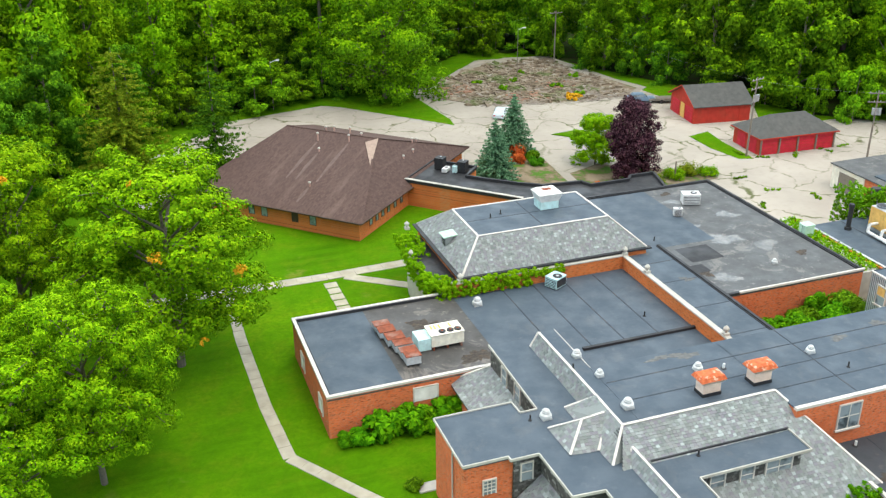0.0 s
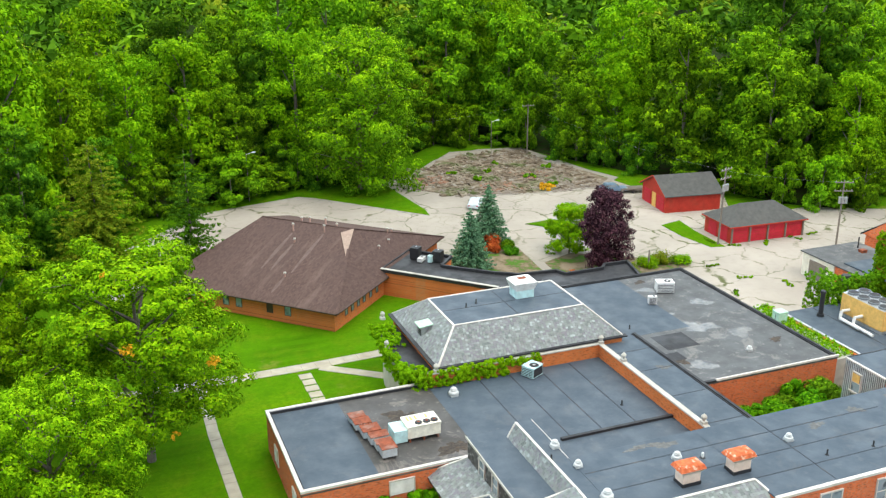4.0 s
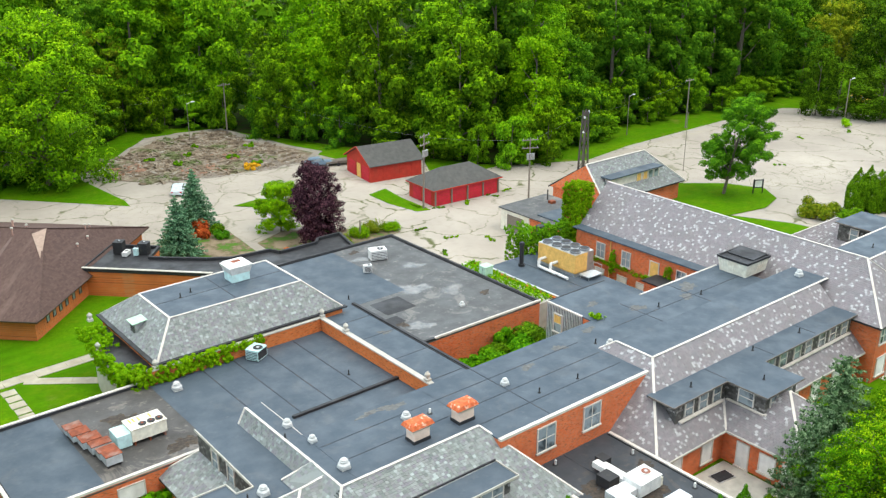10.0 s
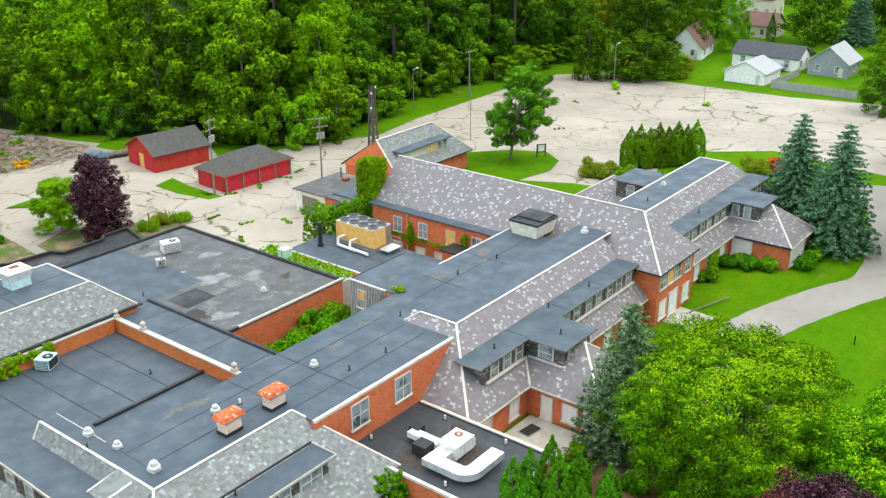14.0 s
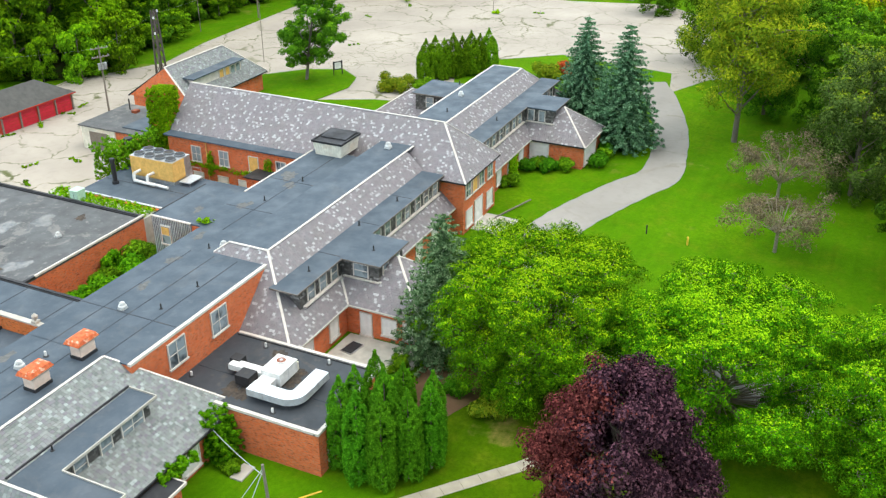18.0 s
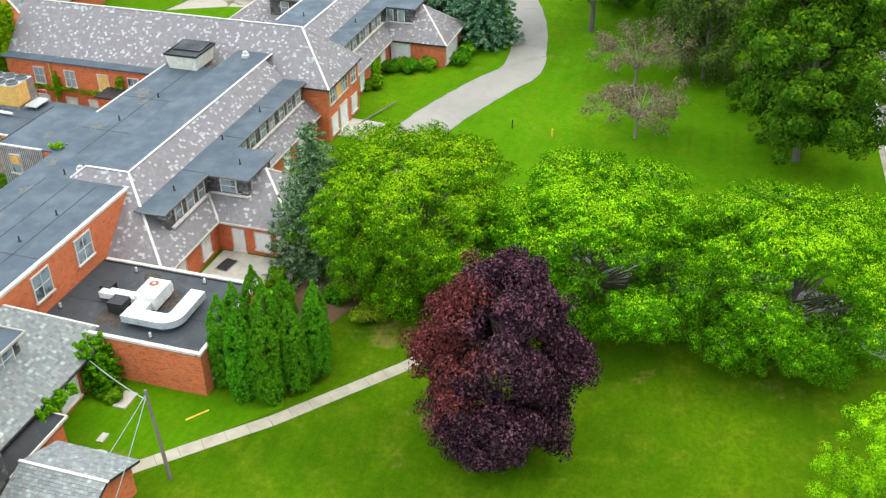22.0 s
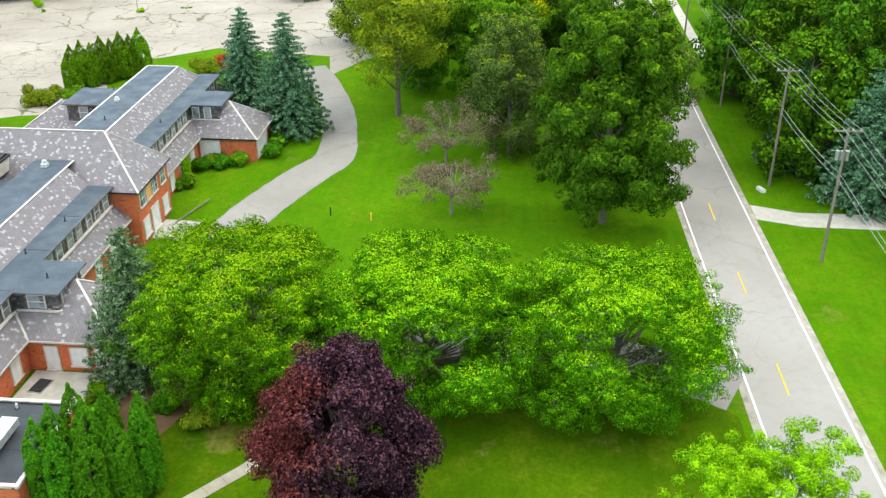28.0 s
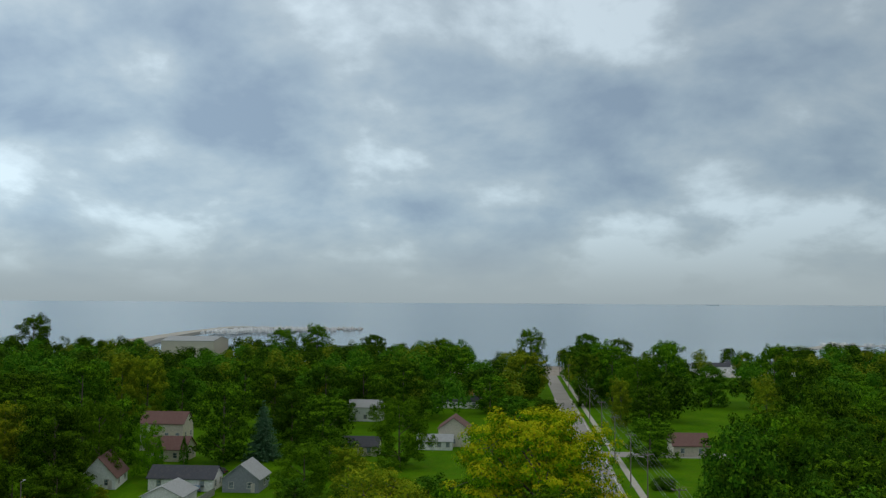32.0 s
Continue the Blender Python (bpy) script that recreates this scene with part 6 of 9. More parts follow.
def slab_path(name, label, line, width, gap=1.5, z=0.045):
    """A pavement of separate concrete slabs laid end to end, each its own piece."""
    t = thing(name, label, "path", kind="structure")
    rg = random.Random(len(line) * 7)
    shared = {}
    for a, b in zip(line, line[1:]):
        a, b = Vector((*a, 0)), Vector((*b, 0))
        n = max(1, round((b - a).length / gap))
        st = (b - a) / n
        for i in range(n):
            key = round(st.length, 2)
            if key not in shared:
                bm = box(B(), 0.012, st.length - 0.012, -width / 2, width / 2, -0.06, 0.0)
                me = bpy.data.meshes.new("paving_slab")
                bm.to_mesh(me)
                bm.free()
                me.materials.append(M_SLAB)
                shared[key] = me
            ob = new("paving_slab", shared[key])
            ob.parent = t
            p = a + st * i
            ob.matrix_basis = pose(p.x, p.y, z + rg.uniform(-0.008, 0.012), rg.uniform(-0.4, 0.4), rg.uniform(-0.4, 0.4), math.degrees(math.atan2(st.y, st.x)) + rg.uniform(-0.4, 0.4))
    return t


slab_path("pavement", "pale concrete slab path round the lawn", [(-6, 87.6), (10.3, 87.0), (18.0, 87.0), (27.0, 87.4)], 1.5)
slab_path("pavement", "pale concrete slab path bending past the court block", [(7.9, 86.2), (7.7, 77.3), (7.9, 65.7), (8.4, 58.3), (12.6, 52.2), (17, 46.2), (21.5, 40.5), (27, 36.4), (34.1, 31.8), (41.5, 24.2), (49.2, 17.6), (57.0, 12.0)], 1.0)
slab_path("pavement", "short concrete path forking to the hall", [(19.8, 86.4), (25.6, 82.0)], 1.2)
st = thing("stepping_stones", "worn buff stepping stones across the grass", "path", kind="structure")
for i in range(5):
    bm = box(B(), 17.3 + 0.06 * (i % 2), 18.6, 79.0 + i * 1.35, 80.1 + i * 1.35, 0, 0.05)
    part("stepping_stone", bm, M_SLAB, st)
ribbon("driveway", [(141, 32), (134, 28.5), (122, 24.2), (112.4, 22.2), (105, 21.6), (100, 23.6), (94, 25.8), (88, 27.6), (81, 28.2), (73, 24), (67.5, 16), (66, 6), (66, -6), (63.6, -13), (61.4, -17.7)], [5, 4.6, 4.4, 4.4, 5.0, 5.4, 5.4, 5.4, 5.4, 5, 5, 5, 5, 5, 6], 0.04, M_DRIVE, "curving grey asphalt driveway with crumbling edges", "driveway")
patch("patio", [(51.6, 37.2), (51.6, 31.5), (56.8, 29.6), (59.4, 30.2), (59.4, 36.9)], 0.05, M_CONC, "concrete yard between the wings with weeds in its joints", "patio")
patch("entrance_slab", [(82.5, 32.6), (86.6, 32.0), (86.8, 35.9), (82.5, 35.9)], 0.055, M_CONC, "cracked concrete slab before the entrance doors", "patio")
patch("driveway_apron", [(92.0, -25.4), (95.6, -25.4), (94.0, -30), (94.4, -60), (90.4, -60), (90.6, -30)], 0.045, M_CONC, "pale concrete driveway across the road", "driveway")
patch("cross_street", [(203, -26), (211, -26), (211, -75), (203, -75)], 0.05, M_CONC, "pale concrete side street", "road")
patch("cross_street", [(272, -26), (281, -26), (281, -80), (272, -80)], 0.05, M_ROAD, "grey side street", "road")
ribbon("roadside_path", [(150, -29.4), (700, -29.6)], 1.7, 0.04, M_CONC, "long straight concrete pavement beside the road", "path")
patch("car_park_island", [(108, 74.5), (112, 73.3), (119, 72.0), (124, 73.5), (127, 77.5), (124.5, 83), (118, 88.5), (113.5, 90.0), (110, 84)], 0.14, M_GRASS, "raised grass island with a kerb in the car park", "lawn")
patch("grass_wedge", [(48.2, 130.9), (48.6, 134), (47.3, 149.5), (40, 152), (29, 150.5), (34.5, 146.5)], 0.07, M_GRASS, "triangular patch of dry grass", "lawn")
patch("grass_island", [(59.8, 121.4), (62, 119), (61.4, 115.8), (66, 114), (66.5, 120), (64.5, 122)], 0.12, M_GRASS, "rounded grass island with a kerb", "lawn")


def bed_mat():
    k = Mat("weedy_soil", 0.95)
    c = k.ramp(k.noise(0.5, 7, 0.6), (0.42, (0.23, 0.18, 0.12)), (0.52, (0.14, 0.11, 0.06)), (0.58, (0.06, 0.14, 0.01)))
    k.colour(c).bump(k.noise(9, 5), 0.6, 0.05)
    return k.done()


M_BED = bed_mat()
patch("planting_bed", [(55, 105.6), (60, 107.6), (66, 103.2), (72.5, 100.4), (72, 97.2), (58, 97.2), (54.5, 100)], 0.08, M_BED, "weedy soil bed beside the service block", "lawn")
patch("planting_bed", [(45.5, 97.6), (53.2, 101.2), (54.2, 112), (52.6, 118.5), (48, 118.5), (41.4, 106.5), (42.6, 101)], 0.08, M_BED, "soil bed under the young spruces", "lawn")
patch("grass_bed", [(81.0, 102.0), (81.2, 109.5), (82.0, 114.5), (78.2, 113.5), (78.0, 108), (79, 102.6)], 0.06, M_GRASS, "strip of grass beside the garage", "lawn")
M_SOIL = worn("bare_brown_soil", (0.17, 0.10, 0.055), 0.98, stains=0.5, scale=0.7, stain=(0.1, 0.13, 0.03))
patch("soil_bed", [(52.0, 31.0), (57, 29.0), (63, 29.6), (60.5, 25.0), (55.6, 23.2), (50.5, 25.2), (50.0, 29.0)], 0.03, M_SOIL, "bare brown mulch bed by the building", "soil")
patch("garden_soil", [(50, 52.3), (59.1, 52.3), (59.1, 57.2), (66.6, 57.2), (66.6, 63.1), (50, 63.1)], 0.06, M_SOIL, "overgrown soil of the inner yard", "soil")

# rubble where a building stood
M_RUBBLE = cracked_pavement("broken_concrete", (0.26, 0.235, 0.20), (0.36, 0.33, 0.28), (0.09, 0.08, 0.05), 0.45)
patch("demolished_slab", [(50.5, 146), (60, 137.6), (70, 135.0), (80.5, 134.8), (86.5, 139.5), (84.2, 146), (80.5, 166), (72, 168), (61, 163), (53, 154)], 0.07, M_RUBBLE, "broken concrete floor of a demolished building", "rubble")


def debris(name, label, area, count, size, material, seed, flat=0.35, long=1.0):
    """Loose broken pieces scattered over an area, joined."""
    rg = random.Random(seed)
    bm = B()
    for _ in range(count):
        (x0, x1, y0, y1) = area[rg.randrange(len(area))]
        x, y = rg.uniform(x0, x1), rg.uniform(y0, y1)
        s = size * rg.uniform(0.4, 1.5)
        a = rg.random() * 6.28
        u, v = Vector((math.cos(a), math.sin(a), rg.uniform(-0.1, 0.2))) * s * long, Vector((-math.sin(a), math.cos(a), rg.uniform(-0.1, 0.2))) * s * 0.6
        w = Vector((0, 0, s * flat))
        o = Vector((x, y, 0.05))
        hexa(bm, [o - u - v * rg.uniform(0.6, 1), o + u - v, o + u * rg.uniform(0.6, 1) + v, o - u + v, o - u * 0.8 - v * 0.7 + w, o + u * 0.7 - v * 0.8 + w, o + u * 0.6 + v * 0.7 + w * rg.uniform(0.6, 1.2), o - u * 0.7 + v * 0.8 + w])
    return alone(name, bm, material, label, "rubble", kind="stuff")


AREA = [(54, 66, 139, 158), (64, 82, 136.5, 150), (66, 80, 150, 165), (60, 78, 145, 160)]


def waste_mat():
    k = Mat("demolition_waste", 0.95)
    c = k.ramp(k.noise(0.55, 8, 0.65), (0.3, (0.10, 0.075, 0.05)), (0.5, (0.20, 0.155, 0.11)), (0.62, (0.32, 0.28, 0.22)), (0.72, (0.12, 0.10, 0.06)))
    c = k.mix(k.math("MULTIPLY", k.ramp(k.noise(0.18, 5), (0.52, 0.0), (0.66, 1.0)), 0.8), c, (0.07, 0.12, 0.02))
    k.colour(c).bump(k.noise(3, 6), 0.8, 0.15)
    return k.done()


M_MUD = waste_mat()
patch("demolition_ground", [(50.8, 145.5), (55, 140.6), (60, 138.2), (65, 137.4), (70, 135.6), (75, 136.4), (80, 135.4), (84.6, 139.6), (83.0, 146), (81, 150), (78.6, 158), (76, 160), (72, 164.6), (66, 163.4), (61, 162), (57, 156), (53, 153.2)], 0.10, M_MUD, "brown bare ground strewn with demolition waste", "ground")
debris("rubble", "grey broken concrete lumps", AREA, 170, 0.4, M_RUBBLE, 1)
debris("brush_heaps", "brown broken brush and splintered timber in low heaps", AREA, 1100, 0.3, M_MUD, 5, 0.8, 2.4)
debris("timber_debris", "weathered boards and brush left from the demolition", AREA + [(56, 66, 137.5, 143), (72, 80, 135.5, 141)], 700, 0.34, M_WOOD, 2, 0.2, 2.6)
M_RUSTW = worn("reddish_scrap", (0.28, 0.15, 0.10), 0.9, stains=0.5, scale=2)
debris("brick_debris", "reddish brick and timber scrap in low heaps", [(53, 58, 147, 152), (62, 68, 139, 144), (70, 76, 144, 150)], 300, 0.3, M_RUSTW, 3, 0.5)
shrub("low heap of orange plant debris", 71.6, 137.4, 2.0, 0.9, M_LEAF_A, 9, 700, 0.2, name="orange_heap")
for i, (x, y) in enumerate(((69.8, 155), (74, 139.6), (63, 147), (66.5, 151), (60, 152), (78, 150), (72, 145))):
    shrub("rank green weeds growing through the rubble", x, y, 1.3, 0.9, M_LEAF, 200 + i, 260, 0.18, name="weeds", group="weeds", clumps=5)

# ---- roof furniture ----
M_UNIT = worn("cream_unit_paint", (0.72, 0.69, 0.58), 0.55, stains=0.35, scale=2.2, stain=(0.5, 0.28, 0.1))
M_WHITEMETAL = worn("white_enamelled_metal", (0.68, 0.68, 0.66), 0.4, stains=0.2, scale=2)
M_AQUA = worn("pale_aqua_metal", (0.48, 0.68, 0.68), 0.45, stains=0.2, scale=2)
M_RUST = worn("rusted_sheet_metal", (0.24, 0.065, 0.03), 0.75, 0.2, vary=0.35, stains=0.7, scale=2.4, stain=(0.36, 0.27, 0.23))


def rust_paint():
    k = Mat("orange_rust_paint", 0.75)
    c = k.ramp(k.noise(3.5, 6), (0.3, (0.42, 0.075, 0.025)), (0.7, (0.66, 0.17, 0.06)))
    c = k.mix(k.ramp(k.noise(2.4, 7, 0.65), (0.55, 0.0), (0.62, 1.0)), c, (0.66, 0.42, 0.30))
    k.colour(c).bump(k.noise(30, 3), 0.2, 0.01)
    return k.done()


M_RUSTO = rust_paint()
M_PEACH = worn("pale_peach_paint", (0.72, 0.56, 0.46), 0.65, stains=0.3, scale=1.6, stain=(0.5, 0.35, 0.25))
M_DUCT = worn("bright_duct_metal", (0.66, 0.70, 0.72), 0.35, 0.55, stains=0.2, scale=2)


M_VENT = worn("chalky_white_vent_paint", (0.52, 0.53, 0.52), 0.6, stains=0.45, scale=3, stain=(0.36, 0.35, 0.33))


def mushroom_vent(x, y, z, s=1.0, label="white mushroom roof vent"):
    t = thing("roof_vent", label, "roof vent", "roof vents", at=(x, y, z))
    part("kerb", box(B(), -0.42 * s, 0.42 * s, -0.42 * s, 0.42 * s, 0, 0.16 * s), M_VENT, t)
    part("stack", cyl(B(), 0, 0, 0.14 * s, 0.5 * s, 0.27 * s, n=16), M_DARK, t)
    bm = cyl(B(), 0, 0, 0.24 * s, 0.42 * s, 0.52 * s, 0.5 * s, 20)
    cyl(bm, 0, 0, 0.42 * s, 0.52 * s, 0.5 * s, 0.33 * s, 20)
    cyl(bm, 0, 0, 0.52 * s, 0.82 * s, 0.33 * s, 0.29 * s, 20)
    cyl(bm, 0, 0, 0.82 * s, 0.9 * s, 0.29 * s, 0.16 * s, 20)
    part("cowl", bm, M_VENT, t)
    part("band", cyl(B(), 0, 0, 0.66 * s, 0.71 * s, 0.36 * s, n=20), M_VENT, t)
    return t


for x, y, z, s in ((29.2, 46.2, 7.3, 1.15), (29.3, 50.3, 7.3, 0.85), (29.0, 53.2, 7.28, 0.95), (36.2, 48.6, 7.3, 0.95), (45.2, 47.8, 7.3, 0.9), (56.7, 47.2, 7.3, 0.9), (24.3, 48.4, 6.2, 1.1), (27.8, 69.8, 3.5, 1.2), (57.6, 67.5, 3.6, 0.8), (81.0, 44.6, 8.1, 1.05), (100.0, 45.0, 8.1, 0.9)):
    mushroom_vent(x, y, z, s * 0.72)


def pipe_vent(x, y, z, h=0.45, r=0.06, mat=None, label="short dark vent pipe through the roof"):
    t = thing("vent_pipe", label, "pipe", "vent pipes", at=(x, y, z))
    part("flashing", cyl(B(), 0, 0, 0, 0.06, r * 2.6, r * 1.4, 10), M_ROOF_DARK, t)
    part("pipe", cyl(B(), 0, 0, 0.05, h, r, n=8), mat or M_DARK, t)
    return t


for x, y, z in ((46.4, 45.2, 7.3), (28.0, 51.8, 7.28), (50.3, 44.9, 7.3), (56.0, 48.2, 7.3), (66.2, 49.7, 7.26), (71.6, 49.0, 7.26), (40.6, 62.8, 3.5), (49.6, 76.2, 3.6), (33.9, 79.2, 7.7), (32.6, 78.6, 7.7), (57.5, 39.4, 6.4), (63.0, 36.4, 6.42), (66.8, 40.0, 6.4), (73.0, 39.4, 6.4), (31.6, 41.3, 6.2), (23.2, 48.5, 6.2), (94.0, 44.0, 8.1), (98.2, 39.6, 6.4), (104, 47, 8.1)):
    pipe_vent(x, y, z)
for x, y, z in ((50.1, 38.8, 3.5), (50.2, 33.2, 3.5), (43.4, 33.6, 3.5), (44.6, 41.5, 3.5), (38.0, 48.1, 7.3), (39.4, 41.6, 4.9)):
    pipe_vent(x, y, z, 0.4, 0.09, M_WHITEMETAL, "short white vent pipe through the roof")


def vent_house(x, y):
    t = thing("vent_chimney", "peach-painted sheet metal vent house with a rusty flared hood", "chimney", "rusty vent chimneys", at=(x, y, 7.3), turn=0)
    part("kerb", box(B(), -0.74, 0.74, -0.52, 0.52, 0, 0.24), M_ROOF_DARK, t)
    part("body", box(B(), -0.68, 0.68, -0.46, 0.46, 0.24, 0.98), M_PEACH, t)
    bm = B()
    hexa(bm, [(-0.7, -0.48, 0.96), (0.7, -0.48, 0.96), (0.7, 0.48, 0.96), (-0.7, 0.48, 0.96), (-1.0, -0.66, 1.22), (1.0, -0.66, 1.22), (1.0, 0.66, 1.22), (-1.0, 0.66, 1.22)])
    part("flare", bm, M_PEACH, t)
    bm = B()
    hexa(bm, [(-1.0, -0.66, 1.22), (1.0, -0.66, 1.22), (1.0, 0.66, 1.22), (-1.0, 0.66, 1.22), (-0.86, -0.52, 1.5), (0.86, -0.52, 1.5), (0.86, 0.52, 1.5), (-0.86, 0.52, 1.5)])
    hexa(bm, [(-0.86, -0.52, 1.5), (0.86, -0.52, 1.5), (0.86, 0.52, 1.5), (-0.86, 0.52, 1.5), (-0.5, -0.3, 1.62), (0.5, -0.3, 1.62), (0.5, 0.3, 1.62), (-0.5, 0.3, 1.62)])
    part("hood", bm, M_RUSTO, t, "orange rusty hood with peach paint left")
    return t


vent_house(35.2, 45.9)
vent_house(39.3, 45.9)

M_SEAM = worn("lapped_seam", (0.030, 0.038, 0.050), 0.7, stains=0.3)
# seams and patches of the roofing
seams = thing("roof_seams", "lapped seams of the dark roofing sheets", "roof seams", kind="structure")


def seam(x0, y0, x1, y1, z, w=0.09, mat=None):
    part("seam", bar(B(), (x0, y0, z), (x1, y1, z), w * 1.3, 0.012), mat or M_SEAM, seams)


for x in (31.0, 34.0, 37.0, 40.2):
    seam(x, 59.8, x, 71.6, 3.5)
part("seam", box(B(), 33.0, 43.5, 59.35, 59.65, 3.5, 3.72), M_ROOF_DARK, seams, "raised black step in the roofing")
for x in (14.2, 17.0):
    seam(x, 59.9, x, 72.2, 3.5)
for y in (44.6, 46.9, 49.3):
    seam(29.3, y, 55.0, y, 7.3, 0.07)
seam(44.8, 42.5, 44.8, 51.4, 7.3, 0.07)
for x in (64.0, 71.0):
    seam(x, 46.4, x, 52.4, 7.26, 0.07)
seam(59.4, 49.4, 79.2, 49.4, 7.26, 0.07)
for x in (60.8, 67.5, 74.0):
    seam(x, 38.4, x, 40.6, 6.4, 0.07)
seam(30.0, 78.5, 43.2, 78.5, 7.7, 0.07)
seam(36.6, 75.1, 36.6, 81.8, 7.7, 0.07)
for y in (56, 61, 66, 70):
    seam(44.0, y, 48.1, y, 4.5, 0.07)
seam(70.8, 57.5, 70.8, 73.8, 3.5, 0.07)
seam(46.0, 29.7, 46.0, 42.0, 3.5, 0.07)
M_POND = Mat("shallow_dried_puddle", 0.25, 0.0, 0.5)
M_POND.colour(M_POND.ramp(M_POND.noise(1.2, 6), (0.35, (0.10, 0.10, 0.098)), (0.65, (0.20, 0.19, 0.175))))
M_POND = M_POND.done()


def blot(name, x, y, r, z, mat, label, seed, stretch=1.5):
    """An irregular stain or sheet lying on a roof."""
    rg = random.Random(seed)
    n = 60
    ph = [rg.uniform(0, 6.28) for _ in range(6)]
    k = [0.8 + 0.22 * math.sin(2 * a + ph[0]) + 0.16 * math.sin(3 * a + ph[1]) + 0.12 * math.sin(7 * a + ph[2]) + 0.08 * math.sin(13 * a + ph[3]) + rg.uniform(-0.05, 0.05) for a in [2 * math.pi * i / n for i in range(n)]]
    pts = [(x + math.cos(2 * math.pi * i / n) * r * stretch * k[i], y + math.sin(2 * math.pi * i / n) * r * k[i]) for i in range(n)]
    return alone(name, prism(B(), pts, z, z + 0.006), mat, label, "stain", kind="structure")


for i, (x, y, r, st_) in enumerate(((56.2, 74.2, 1.5, 1.6), (59.6, 71.5, 1.3, 1.2), (53.4, 77.8, 1.2, 2.0), (60.5, 79.5, 1.0, 1.5), (51.5, 66.5, 1.1, 1.3), (57, 84.6, 0.8, 1.6))):
    blot("puddle_stain", x, y, r, 3.6, M_POND, "pale dried puddle on the flat roof", 30 + i, st_)
M_MUD = worn("dark_leaf_litter", (0.062, 0.052, 0.044), 0.95, vary=0.4, stains=0.7, scale=5, stain=(0.13, 0.085, 0.05))
M_SCUFF = worn("worn_pale_scuff", (0.125, 0.125, 0.122), 0.9, vary=0.3, stains=0.7, scale=3, stain=(0.085, 0.095, 0.105))
for i, (x, y, r, z, st_) in enumerate(((36.4, 50.6, 0.5, 7.3, 2.6), (34.4, 50.9, 0.35, 7.3, 3.0), (53.0, 49.6, 0.5, 7.3, 1.6), (57.5, 50.4, 0.45, 7.3, 2.0), (72.2, 51.0, 0.9, 7.26, 1.5), (70.2, 49.6, 0.6, 7.26, 1.7), (64.5, 50.8, 0.6, 7.26, 1.8), (62.0, 54.0, 0.5, 7.255, 1.5), (48.6, 48.8, 0.4, 7.3, 2.4), (45.9, 72.5, 0.6, 4.5, 1.0), (46.8, 66.0, 0.5, 4.5, 1.4))):
    blot("worn_scuff", x, y, r, z, M_SCUFF, "pale worn scuff on the roofing", 120 + i, st_)
for i, (x, y, r, z) in enumerate(((22.4, 67.8, 1.3, 3.5), (24.8, 61.6, 1.2, 3.5), (61.7, 68.7, 0.6, 3.6), (50.2, 67.8, 0.6, 3.6), (12.6, 70.2, 0.9, 3.5), (44.4, 37.8, 0.7, 3.5), (48.2, 35.6, 0.8, 3.5), (57.6, 87, 0.6, 3.6))):
    blot("leaf_litter", x, y, r, z + 0.004, M_MUD, "patch of dark leaf litter on the roof", 50 + i, 1.3)
for x0, x1, y0, y1 in ((50.4, 54.0, 70.4, 73.6), (48.7, 51.0, 68.2, 69.8), (48.4, 55.6, 74.4, 88.6)):
    part("roof_patch", box(B(), x0, x1, y0, y1, 3.6, 3.612), M_ROOF if x1 > 55 else M_ROOF_DARK, seams, "newer sheet of dark roofing")
blot("bare_roofing", 20.5, 66, 4.2, 3.5, M_ROOF_GRIT, "worn grey-brown patch of roofing", 77, 1.15)
part("roof_patch", box(B(), 12.1, 17.9, 60.0, 72.2, 3.5, 3.513), M_ROOF, seams, "newer sheet of dark roofing")

# big cream unit with its rusty ducts
rtu = thing("rooftop_unit", "cream rooftop air conditioner streaked with rust, three fans", "air conditioner", at=(22.3, 64.5, 3.5), turn=0)
part("body", box(B(), -0.9, 1.9, -0.9, 0.9, 0.35, 1.35), M_UNIT, rtu)
part("lid", box(B(), -0.95, 1.95, -0.95, 0.95, 1.35, 1.42), M_UNIT, rtu)
for x in (0.15, 0.85, 1.5):
    f = part("fan", cyl(B(), x, -0.45, 1.42, 1.5, 0.3, n=16), M_DARK, rtu, "round fan grille")
    part("fan_hub", cyl(B(), x, -0.45, 1.5, 1.54, 0.1, n=10), M_RUST, f)
for x in (-0.6, -0.3, 0.1, 1.0):
    part("rust_streak", box(B(), x, x + 0.16, 0.1, 0.75, 1.421, 1.427), M_PLY, rtu)
part("side_cabinet", box(B(), -2.0, -0.9, -0.8, 0.85, 0.1, 1.15), M_AQUA, rtu, "pale cabinet section")
for x in (-0.7, 0.5, 1.7):
    part("rail_leg", box(B(), x - 0.06, x + 0.06, -0.9, 0.9, 0, 0.35), M_RUST, rtu)
duct = thing("rusty_duct", "stepped run of rusted sheet metal duct boxes", "duct", at=(0, 0, 3.5))
